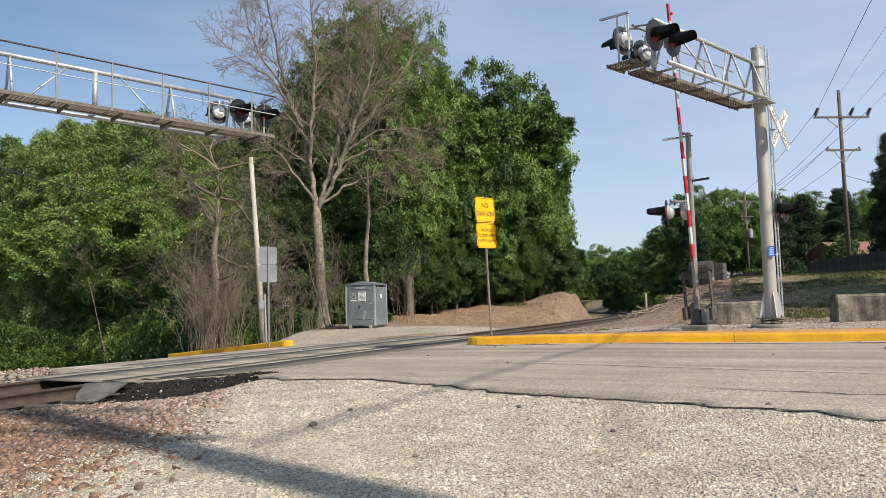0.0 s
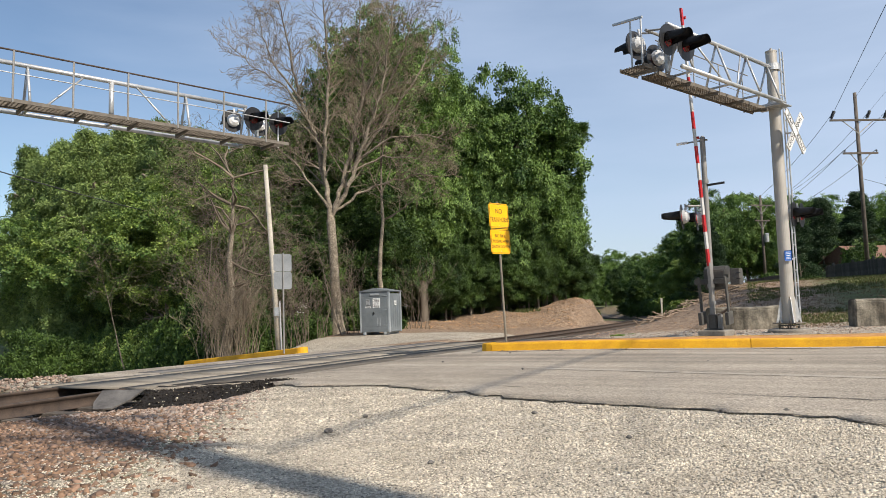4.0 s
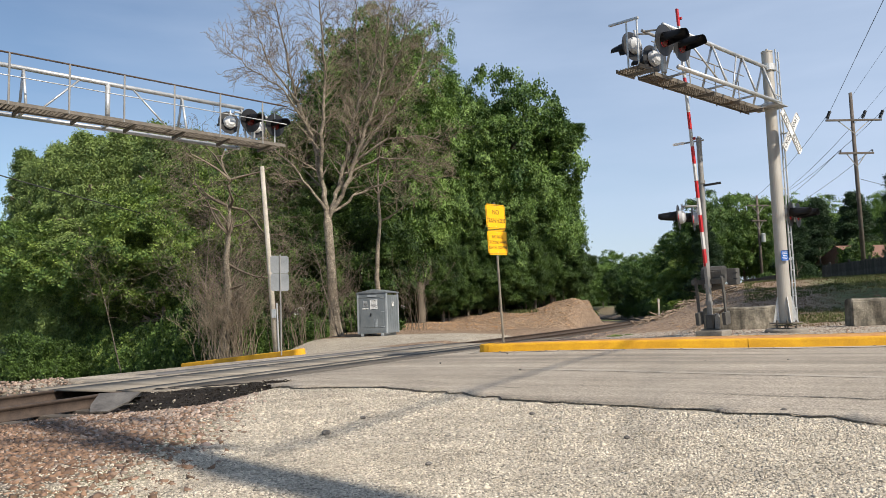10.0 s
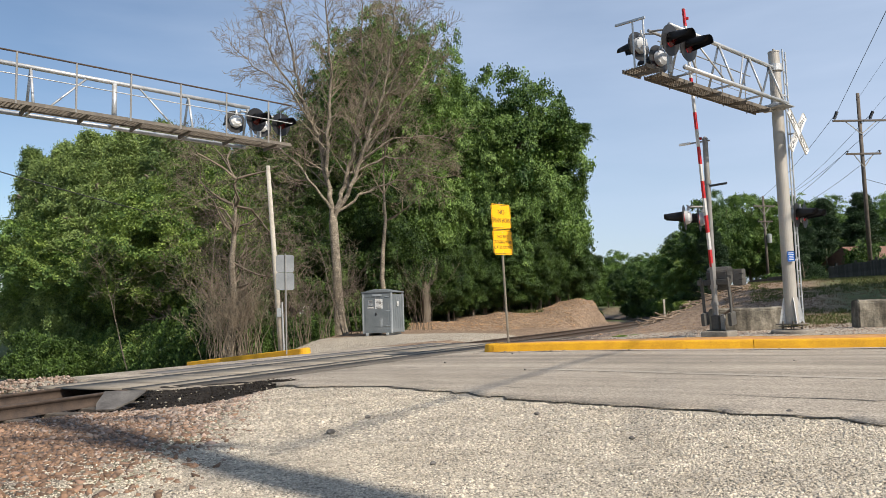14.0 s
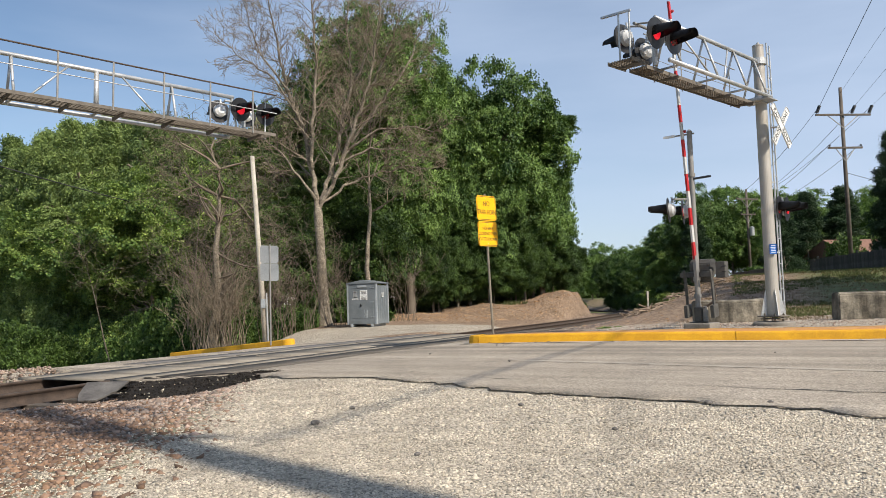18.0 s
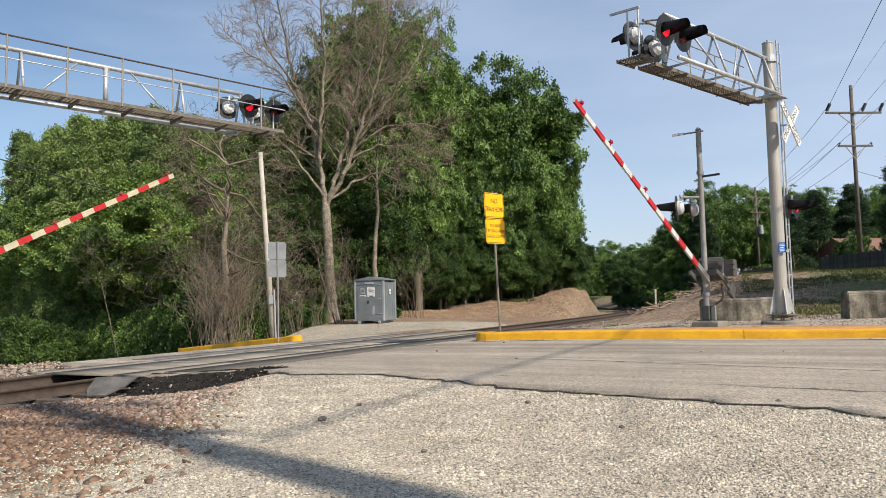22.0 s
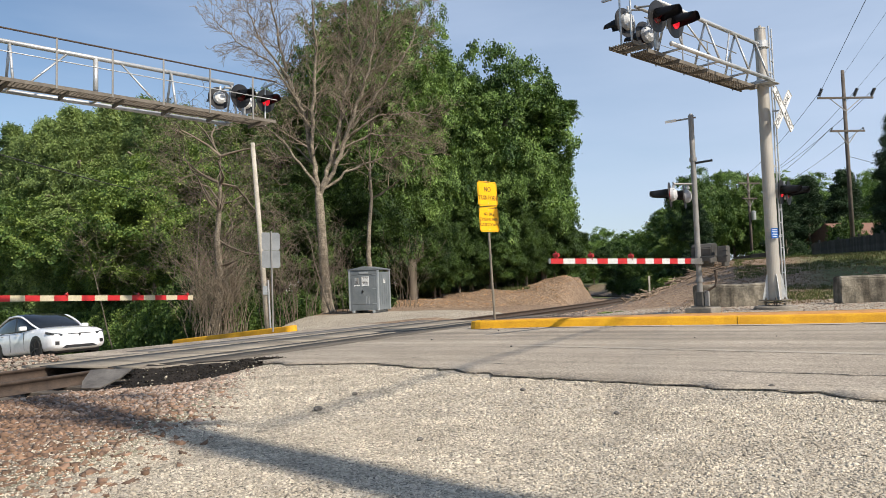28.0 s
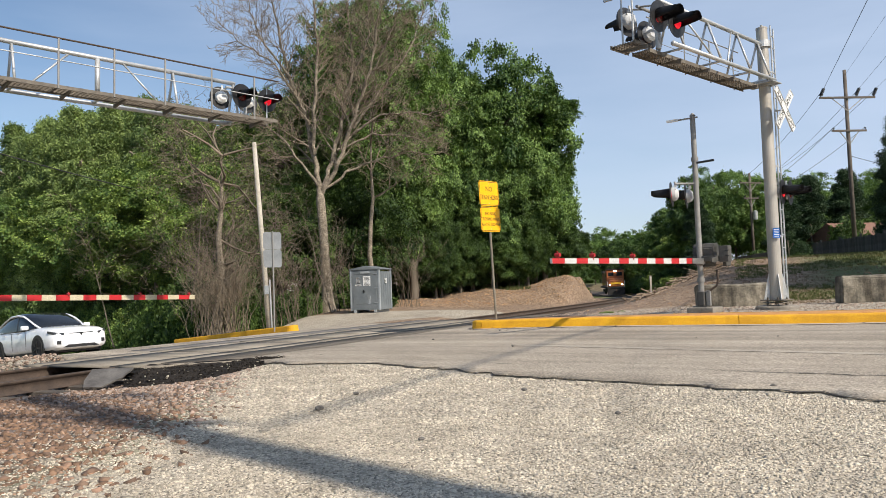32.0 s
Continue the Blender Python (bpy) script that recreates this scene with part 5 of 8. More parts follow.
def visor_mesh():
    """A long hood: an open half tube, cut back at the mouth."""
    bm = bmesh.new()
    rows = []
    for k, (yy, r, drop) in enumerate(((0.0, 0.155, 1.0), (0.16, 0.15, 0.8), (0.34, 0.142, 0.55), (0.46, 0.135, 0.35))):
        row = []
        for i in range(13):
            a = radians(-30 - 25 * (1 - drop) * -1 + (240 - 50 * (1 - drop)) * i / 12)
            a = radians(90) + (i / 12 - 0.5) * radians(150 + 90 * drop)
            row.append(bm.verts.new((r * math.cos(a), -yy, r * math.sin(a))))
        rows.append(row)
    for p, q in zip(rows, rows[1:]):
        for i in range(12):
            bm.faces.new((p[i], p[i + 1], q[i + 1], q[i]))
    bmesh.ops.solidify(bm, geom=bm.faces[:], thickness=0.006)
    return bm


def disc(bm, r, thick, y, n=28, dish=0.0):
    """A disc that faces -y."""
    tube(bm, (0, y - thick / 2, 0), (0, y + thick / 2, 0), r, r, n)
    return bm


flashers = []


def crossing_light(parent, m, phase=0, case=CANGREY, background=0.30):
    """One crossing light that faces local -y: case, round backing, hood and lens; phase tells when its lens lights."""
    bm = bmesh.new()
    tube(bm, (0, 0.02, 0), (0, 0.10, 0), 0.17, 0.155, 20)
    tube(bm, (0, 0.10, 0), (0, 0.16, 0), 0.155, 0.09, 20)
    box(bm, 0.05, 0.07, 0.05, pose(0, 0.10, 0.19))
    tube(bm, (0, 0.10, 0.17), (0, 0.10, 0.30), 0.022, 0.022, 8)
    for a in range(4):
        tube(bm, (0.15 * math.cos(a * 1.57 + 0.8), 0.09, 0.15 * math.sin(a * 1.57 + 0.8)), (0.15 * math.cos(a * 1.57 + 0.8), 0.125, 0.15 * math.sin(a * 1.57 + 0.8)), 0.018, 0.018, 6)
    ob = part("crossing_light", bm, case, parent, "hooded crossing light with a round black backing", m)
    bm = bmesh.new()
    disc(bm, background, 0.012, 0.0, 32)
    part("backing", bm, BLACK, ob, "round black backing plate", smooth=False)
    part("hood", visor_mesh(), BLACK, ob, "long black hood", smooth=True)
    bm = bmesh.new()
    bmesh.ops.create_uvsphere(bm, u_segments=16, v_segments=8, radius=0.13, matrix=Matrix.Diagonal((1, 0.26, 1, 1)))
    lens = part("lens", bm, LENS_DARK, ob, "red glass lens", pose(0, -0.012, 0), smooth=True)
    lens.data.materials.append(LENS_LIT)
    for p in lens.data.polygons:
        p.material_index = 1 if p.center.y > 0 else 0
    if phase:
        flashers.append((lens, phase))
    return ob


def walkway(parent, x0, x1, y0, y1, z, bracket_step=1.15):
    """Grating walkway: bearing bars, cross bars, edge angles and brackets."""
    n = 9
    for i in range(n):
        bm = bmesh.new()
        yy = y0 + (y1 - y0) * (i + 0.5) / n
        box(bm, x1 - x0, 0.012, 0.03, pose((x0 + x1) / 2, yy, z))
        part("grating_bar", bm, GRATE, parent)
    bm = bmesh.new()
    k = x0 + 0.05
    while k < x1:
        box(bm, 0.022, y1 - y0, 0.022, pose(k, (y0 + y1) / 2, z + 0.003))
        k += 0.085
    part("grating_mesh", bm, GRATE, parent)["kind"] = "stuff"
    for yy in (y0, y1):
        bm = bmesh.new()
        box(bm, x1 - x0, 0.02, 0.075, pose((x0 + x1) / 2, yy, z - 0.012))
        part("edge_angle", bm, GRATE, parent)
    k = x0 + 0.35
    while k < x1:
        bm = bmesh.new()
        prism(bm, [(-0.0, 0.0), (y1 - y0 + 0.12, 0.0), (y1 - y0 + 0.12, -0.085), (0.10, -0.04)], 0.045, pose(k, y0, z - 0.04, 0, 0, 90))
        part("bracket", bm, GRATE, parent)
        k += bracket_step


def truss(parent, x0, x1, zb, zt, half, chord=0.045):
    for y, z, r, nm in ((-half, zb, chord, "bottom_chord"), (half, zb, chord, "bottom_chord"), (0, zt, chord, "top_chord")):
        bm = bmesh.new()
        tube(bm, (x0, y, z), (x1, y, z), r, r, 14)
        if nm == "bottom_chord":
            bmesh.ops.create_uvsphere(bm, u_segments=10, v_segments=6, radius=r * 1.15, matrix=pose(x1, y, z))
        part(nm, bm, GALV, parent, smooth=True)


def webs(parent, zb, zt, half, r, pairs, singles, slants, face=1):
    """Web members: splayed pairs of posts, stout single posts and single slanting braces."""
    for x in pairs:
        for y in (-half, half):
            bm = bmesh.new()
            tube(bm, (x, y, zb), (x, 0, zt), r, r, 8)
            part("web_post", bm, GALV, parent, smooth=True)
        bm = bmesh.new()
        tube(bm, (x, -half, zb), (x, half, zb), r, r, 8)
        part("cross_tie", bm, GALV, parent, smooth=True)
    for x in singles:
        bm = bmesh.new()
        tube(bm, (x, 0, zb), (x, 0, zt), r * 1.9, r * 1.9, 12)
        part("web_post", bm, GALV, parent, smooth=True)
        bm = bmesh.new()
        tube(bm, (x, -half, zb), (x, half, zb), r, r, 8)
        part("cross_tie", bm, GALV, parent, smooth=True)
    for x0, x1, way in slants:
        a, b = ((x0, zt, 0), (x1, zb, half * face)) if way > 0 else ((x0, zb, half * face), (x1, zt, 0))
        bm = bmesh.new()
        tube(bm, (a[0], a[2], a[1]), (b[0], b[2], b[1]), r * 0.75, r * 0.75, 8)
        part("web_diagonal", bm, GALV, parent, smooth=True)


def mast(parent, height, r0, r1, z0=0.0):
    bm = bmesh.new()
    tube(bm, (0, 0, z0), (0, 0, height), r0, r1, 24)
    tube(bm, (0, 0, height), (0, 0, height + 0.03), r1 * 1.06, r1 * 1.06, 24)
    tube(bm, (0, 0, height + 0.03), (0, 0, height + 0.10), 0.03, 0.03, 8)
    part("mast", bm, MAST, parent, "tapered grey metal mast", smooth=False)


def ladder(parent, a, b, z0, z1, r=0.02):
    for x, y in (a, b):
        bm = bmesh.new()
        tube(bm, (x, y, z0), (x, y, z1), r, r, 8)
        part("ladder_rail", bm, GALV, parent)
    z = z0 + 0.3
    while z < z1 - 0.1:
        bm = bmesh.new()
        tube(bm, (*a, z), (*b, z), 0.012, 0.012, 6)
        part("ladder_rung", bm, GALV, parent)
        z += 0.305


def footing(parent, r, h, bolts=6):
    bm = bmesh.new()
    tube(bm, (0, 0, -0.5), (0, 0, h - 0.16), r, r, 24)
    tube(bm, (0, 0, h - 0.16), (0, 0, h - 0.13), r, r - 0.03, 24)
    part("footing", bm, CONCRETE, parent, "round concrete footing")
    bm = bmesh.new()
    box(bm, r * 1.15, r * 1.15, 0.03, pose(0, 0, h), 0.005)
    box(bm, r * 1.0, r * 1.0, 0.02, pose(0, 0, h - 0.06), 0.004)
    part("base_plate", bm, GRATE, parent, "rusty base plate")
    for i in range(bolts):
        a = i * 2 * math.pi / bolts + 0.5
        bm = bmesh.new()
        tube(bm, (r * 0.5 * math.cos(a), r * 0.5 * math.sin(a), h - 0.14), (r * 0.5 * math.cos(a), r * 0.5 * math.sin(a), h + 0.07), 0.016, 0.016, 6)
        tube(bm, (r * 0.5 * math.cos(a), r * 0.5 * math.sin(a), h + 0.015), (r * 0.5 * math.cos(a), r * 0.5 * math.sin(a), h + 0.045), 0.03, 0.03, 6)
        part("anchor_bolt", bm, GRATE, parent)


# cantilever beside the near median's far lane
CR = frame_at(7.8, 18.4, gz(7.8, 18.4), -0.722, -0.692)
cz = gz(7.8, 18.4)
cant_r = thing("cantilever_signal", CR, "grey metal cantilever signal mast with walkway and hooded lights", "crossing signal", "cantilever signals")
footing(cant_r, 0.48, 0.36 - cz + 0.02)
mast(cant_r, 6.93 - cz, 0.152, 0.128, 0.36 - cz)
for i in range(4):
    bm = bmesh.new()
    prism(bm, [(0.15, 0.0), (0.30, 0.0), (0.17, 0.62), (0.15, 0.62)], 0.014, pose(0, 0, 0.38 - cz, 0, 0, 45 + 90 * i))
    part("gusset", bm, GALV, cant_r, "triangular base gusset")
truss(cant_r, 0.12, 4.75, 5.60 - cz, 6.55 - cz, 0.30)
webs(cant_r, 5.60 - cz, 6.55 - cz, 0.30, 0.026, (0.30, 1.35, 2.75, 4.3), (), ((1.62, 2.5, 1), (3.1, 4.0, -1)))
for zz in (5.60, 6.55):
    bm = bmesh.new()
    tube(bm, (0, 0, zz - cz - 0.08), (0, 0, zz - cz + 0.08), 0.175, 0.175, 20)
    if zz < 6:
        box(bm, 0.5, 0.72, 0.02, pose(0.12, 0, zz - cz - 0.05))
    part("clamp", bm, GALV, cant_r)
walkway(cant_r, 0.35, 5.15, -0.38, 0.0, 5.48 - cz)
walkway(cant_r, 4.85, 5.48, -0.66, -0.12, 5.62 - cz, 2)
for x in (0.6, 1.75, 2.9, 4.05):
    bm = bmesh.new()
    tube(bm, (x, -0.48, 5.45 - cz), (x, -0.48, 6.42 - cz), 0.014, 0.014, 8)
    part("rail_post", bm, GALV_DULL, cant_r)
for zz, r in ((6.42, 0.017), (5.95, 0.008)):
    bm = bmesh.new()
    tube(bm, (0.3, -0.48, zz - cz), (4.4, -0.48, zz - cz), r * 0.8, r * 0.8, 8)
    part("hand_rail", bm, GALV_DULL, cant_r)
for y in (-0.40, -0.16):
    bm = bmesh.new()
    tube(bm, (5.44, y, 5.62 - cz), (5.44, y, 6.56 - cz), 0.02, 0.02, 8)
    part("rail_post", bm, GALV, cant_r)
bm = bmesh.new()
beam(bm, (5.44, -0.80, 6.60 - cz), (5.44, -0.12, 6.57 - cz), 0.05, 0.04)
part("end_rail", bm, GALV, cant_r)
bm = bmesh.new()
tube(bm, (4.80, 0.0, 5.55 - cz), (4.80, 0.0, 6.35 - cz), 0.055, 0.055, 14)
part("light_post", bm, GALV, cant_r)
bm = bmesh.new()
tube(bm, (4.40, -0.05, 6.28 - cz), (5.45, -0.05, 6.28 - cz), 0.03, 0.03, 10)
for x in (4.72, 5.38):
    tube(bm, (x, -0.05, 6.28 - cz), (x, 0.28, 6.22 - cz), 0.02, 0.02, 8)
for x in (4.45, 5.17):
    tube(bm, (x, -0.05, 6.28 - cz), (x, -0.34, 6.36 - cz), 0.02, 0.02, 8)
part("light_crossarm", bm, GALV_DULL, cant_r)
crossing_light(cant_r, pose(5.38, 0.38, 5.98 - cz, 4, 0, 178), 1)
crossing_light(cant_r, pose(4.72, 0.38, 6.00 - cz, 4, 0, 178), 2)
crossing_light(cant_r, pose(5.17, -0.46, 6.14 - cz, 4, 0, -8), 2)
crossing_light(cant_r, pose(4.44, -0.46, 6.02 - cz, 4, 0, -8), 1)
ladder(cant_r, (-0.25, 0.10), (-0.55, 0.04), 0.42 - cz, 7.05 - cz)
for zz in (1.9, 3.6, 5.9):
    bm = bmesh.new()
    beam(bm, (-0.30, 0.10, zz - cz), (0, 0.05, zz - cz), 0.03, 0.04)
    part("ladder_bracket", bm, GALV, cant_r)
# light pair low on the mast
bm = bmesh.new()
tube(bm, (0, 0.0, 3.22 - cz), (-0.75, -0.1, 3.22 - cz), 0.025, 0.025, 8)
part("light_crossarm", bm, GALV_DULL, cant_r)
for dx, ph in ((-0.36, 2), (-0.80, 1)):
    crossing_light(cant_r, pose(dx, 0.14, 2.98 - cz, 2, 0, 190), ph)
# small blue notice
bm = bmesh.new()
box(bm, 0.16, 0.006, 0.24, None, 0.02)
notice = part("notice_plate", bm, BLUE, cant_r, "small blue emergency notice plate", CR.inverted() @ pose(7.80, 18.21, 1.97, 0, 0, -6))
for i, w in enumerate((0.11, 0.12, 0.09, 0.12, 0.10)):
    bm = bmesh.new()
    box(bm, w, 0.004, 0.014)
    part("print_bar", bm, LABEL, notice, m=pose(0, -0.006, 0.08 - 0.04 * i))

# crossbuck on the mast
xb = thing("crossbuck", frame_at(8.14, 18.15, 4.91, 0.841, -0.541) @ pose(0, 0, 0, 0, 0, 74), "white diagonal-cross railroad crossing sign with black letters", "crossbuck sign")
for sgn, words in ((1, ("RAIL", "ROAD")), (-1, ("CROS", "SING"))):
    bm = bmesh.new()
    box(bm, 1.22, 0.006, 0.20, None, 0.02)
    bl = part("blade", bm, WHITE, xb, m=pose(0, -0.004 * sgn, 0, 0, 48 * sgn, 0))
    for k, wd in ((-1, words[0]), (1, words[1])):
        letters(wd, 0.175, INK, bl, pose(k * 0.33, -0.005, 0, 90, 0, 0))
bm = bmesh.new()
tube(bm, (0, 0.02, -0.02), (-0.1, 0.22, -0.02), 0.02, 0.02, 8)
part("sign_bracket", bm, GALV, xb)

# cantilever across the near lane, its mast left of the camera
CLX, CLY = -10.593, 14.584
cl = gz(CLX, CLY)
CL = frame_at(CLX, CLY, cl, 0.718, 0.696) @ Matrix.Translation((7.95, 0, 5.4)) @ Matrix.Rotation(radians(1.0), 4, "Y") @ Matrix.Translation((-7.95, 0, -5.4))
cant_l = thing("cantilever_signal", CL, "long silver cantilever signal with railed walkway over the lane", "crossing signal", "cantilever signals")
footing(cant_l, 0.55, 0.3)
mast(cant_l, 7.0 - cl, 0.19, 0.15, 0.3)
truss(cant_l, 0.14, 7.25, 5.43 - cl, 6.42 - cl, 0.30, 0.052)
webs(cant_l, 5.43 - cl, 6.42 - cl, 0.30, 0.030, (0.3, 2.04, 5.59, 7.2), (3.81,), ((2.25, 3.22, -1), (4.36, 5.2, 1), (0.55, 1.5, 1)), -1)
walkway(cant_l, 0.3, 7.95, -0.92, -0.36, 5.38 - cl)
x = 0.4
while x < 8:
    bm = bmesh.new()
    tube(bm, (x, -0.93, 5.33 - cl), (x, -0.93, 6.40 - cl), 0.022, 0.022, 8)
    part("rail_post", bm, GALV_DULL, cant_l)
    x += 1.148
for zz, r, m_ in ((6.40, 0.020, RAIL_SIDE), (5.93, 0.012, GALV)):
    bm = bmesh.new()
    tube(bm, (0.2, -0.93, zz - cl), (7.98, -0.93, zz - cl), r, r, 8)
    part("hand_rail", bm, m_, cant_l)
bm = bmesh.new()
beam(bm, (7.95, -0.93, 6.38 - cl), (7.95, -0.35, 6.38 - cl), 0.045, 0.045)
part("end_rail", bm, GALV, cant_l)
bm = bmesh.new()
tube(bm, (7.95, -0.40, 5.36 - cl), (7.95, -0.40, 6.38 - cl), 0.02, 0.02, 8)
part("rail_post", bm, GALV, cant_l)
bm = bmesh.new()
tube(bm, (7.0, 0, 6.30 - cl), (8.0, 0, 6.30 - cl), 0.03, 0.03, 10)
for x, y in ((7.23, -0.25), (7.98, -0.25), (7.05, 0.25), (7.80, 0.25)):
    tube(bm, (x, 0, 6.30 - cl), (x, y, 6.28 - cl), 0.02, 0.02, 8)
tube(bm, (7.55, 0, 5.45 - cl), (7.55, 0, 6.3 - cl), 0.05, 0.05, 12)
part("light_crossarm", bm, GALV, cant_l)
crossing_light(cant_l, pose(7.25, -0.38, 6.03 - cl, 4, 0, 8), 1)
crossing_light(cant_l, pose(7.98, -0.38, 6.02 - cl, 4, 0, 8), 2)
crossing_light(cant_l, pose(7.05, 0.38, 6.10 - cl, 4, 0, 178), 2, CANWHITE)
crossing_light(cant_l, pose(7.82, 0.38, 6.10 - cl, 4, 0, 178), 1, CANWHITE)


# ---------------------------------------------------------------- gates
def gate_arm(post, length, m, label, tip_h=0.085, root_h=0.125, pale=None):
    """A striped arm along local +x from its pivot, with three small lamps on its top edge. It turns on its post."""
    bm = bmesh.new()
    prism(bm, [(-0.25, -0.07), (0.5, -0.058), (0.5, 0.058), (-0.25, 0.07)], 0.07)
    prism(bm, [(0.4, -0.045), (length - 0.02, -0.03), (length - 0.02, 0.03), (0.4, 0.045)], 0.03)
    arm = part("gate_arm", bm, GALV_DULL, post, label, m)
    for yy in (-0.30, 0.34):
        bm = bmesh.new()
        prism(bm, [(0.16, -0.05), (0.16, 0.05), (-0.30, 0.10), (-0.72, 0.06), (-0.72, -0.02), (-0.30, -0.02)], 0.035, pose(0, yy, 0))
        cw = part("counterweight_arm", bm, CASE, arm, "curved dark counterweight arm")
        bm = bmesh.new()
        box(bm, 0.30, 0.09, 0.30, pose(-0.82, yy, 0.02), 0.015)
        part("counterweight", bm, CASE, arm, "dark steel counterweight")
    x = 0.42
    red = True
    start = x
    while x < length - 0.001:
        w = min(0.405, length - x)
        f0, f1 = (x - start) / (length - start), (x + w - start) / (length - start)
        h0, h1 = root_h + (tip_h - root_h) * f0, root_h + (tip_h - root_h) * f1
        bm = bmesh.new()
        prism(bm, [(x, -h0 / 2), (x + w - 0.002, -h1 / 2), (x + w - 0.002, h1 / 2), (x, h0 / 2)], 0.045)
        part("stripe", bm, RED if red else (pale or WHITE), arm, "red stripe" if red else "pale stripe")
        red = not red
        x += w
    for xl in (length - 0.22, length * 0.78, length * 0.53):
        bm = bmesh.new()
        tube(bm, (xl, -0.05, 0.105), (xl, 0.05, 0.105), 0.036, 0.036, 12)
        box(bm, 0.045, 0.05, 0.07, pose(xl, 0, 0.05), 0.008)
        tube(bm, (xl - 0.01, 0, 0.13), (xl + 0.025, 0, 0.17), 0.014, 0.01, 8)
        part("arm_lamp", bm, ARM_LAMP, arm, "small red arm lamp")
    return arm


ARM_LAMP = plain("red_arm_lamp", (0.36, 0.02, 0.02), 0.35)


def gate_post(x, y, dx, dy, pivot_z, top_z, label, lights):
    """Gate mast with its mechanism: local x points along the lowered arm."""
    z0 = gz(x, y)
    ob = thing("crossing_gate", frame_at(x, y, z0, dx, dy), label, "crossing gate", "crossing gates")
    h = top_z - z0
    pz = pivot_z - z0
    bm = bmesh.new()
    box(bm, 0.64, 0.64, 0.42, pose(0, 0.06, -0.06), 0.03)
    part("footing", bm, CONCRETE, ob, "square concrete footing")
    bm = bmesh.new()
    box(bm, 0.34, 0.34, 0.03, pose(0, 0, 0.165), 0.004)
    box(bm, 0.17, 0.17, 0.34, pose(0, 0, 0.35), 0.02)
    part("base_casting", bm, CASE, ob, "grey base casting")
    bm = bmesh.new()
    tube(bm, (0, 0, 0.3), (0, 0, h), 0.066, 0.062, 16)
    tube(bm, (0, 0, h), (0, 0, h + 0.06), 0.075, 0.03, 16)
    for zz in (0.75, 1.15, h - 1.1):
        tube(bm, (0, 0, zz), (0, 0, zz + 0.09), 0.085, 0.085, 16)
    part("mast", bm, GALV_DULL, ob, "grey steel pole")
    # mechanism case round the pole, with rounded shoulders
    bm = bmesh.new()
    outline = [(-0.24, -0.10), (-0.06, -0.14), (0.06, -0.30), (0.14, -0.26), (0.19, -0.02), (0.19, 0.16), (0.10, 0.26), (-0.18, 0.28), (-0.26, 0.18)]
    prism(bm, outline, 0.50, pose(-0.22, 0.06, pz + 0.12))
    bmesh.ops.bevel(bm, geom=bm.edges[:], offset=0.02, segments=2, affect="EDGES")
    part("mechanism_case", bm, CASE, ob, "dark weathered gate mechanism case")
    bm = bmesh.new()
    box(bm, 0.07, 0.80, 0.13, pose(0.0, 0.0, pz + 0.02), 0.015)
    part("main_shaft_yoke", bm, CASE, ob)
    bm = bmesh.new()
    box(bm, 0.24, 0.22, 0.38, pose(-0.14, 0.56, pz + 0.12), 0.015)
    part("junction_box", bm, CASE, ob, "dark grey junction box")
    for i in range(2):
        bm = bmesh.new()
        tube(bm, (-0.02, 0.60, pz + 0.20 - 0.13 * i), (-0.02, 0.70, pz + 0.20 - 0.13 * i), 0.012, 0.012, 6)
        part("latch", bm, BLACK, ob)
    bm = bmesh.new()
    pts = [(-0.08, 0.36, pz - 0.25), (-0.08, 0.38, pz - 0.46), (-0.06, 0.36, pz - 0.62), (-0.02, 0.22, pz - 0.72), (0.0, 0.13, 0.5)]
    hose(bm, pts, 0.028, 8)
    part("cable_conduit", bm, RAIL_SIDE, ob, "bent brown cable conduit")
    bm = bmesh.new()
    box(bm, 0.08, 0.10, 0.36, pose(-0.02, 0.16, 0.36), 0.01)
    part("conduit_box", bm, GALV_DULL, ob)
    # short bars on the pole
    bm = bmesh.new()
    beam(bm, (0.02, 0.05, h - 1.15), (-0.02, 0.46, h - 1.13), 0.035, 0.05)
    part("bar", bm, BLACK, ob)
    bm = bmesh.new()
    beam(bm, (0.0, 0.12, h - 0.05), (0.02, -0.40, h - 0.05), 0.035, 0.035)
    part("arm_stop", bm, GALV_DULL, ob)
    bm = bmesh.new()
    beam(bm, (0.02, -0.36, h - 0.045), (0.03, -0.64, h - 0.045), 0.055, 0.055)
    part("stop_pad", bm, CANWHITE, ob, "white stop pad")
    if lights:
        bm = bmesh.new()
        tube(bm, (0.0, 0.0, 3.24 - z0), (0.42, -0.34, 3.24 - z0), 0.022, 0.022, 8)
        tube(bm, (0.0, 0.0, 3.24 - z0), (-0.10, -0.20, 3.24 - z0), 0.022, 0.022, 8)
        part("light_crossarm", bm, GALV_DULL, ob)
        crossing_light(ob, pose(0.42, -0.44, 2.99 - z0, 2, 0, 16), 1)
        crossing_light(ob, pose(-0.10, -0.30, 2.97 - z0, 2, 0, 16), 2)
    return ob


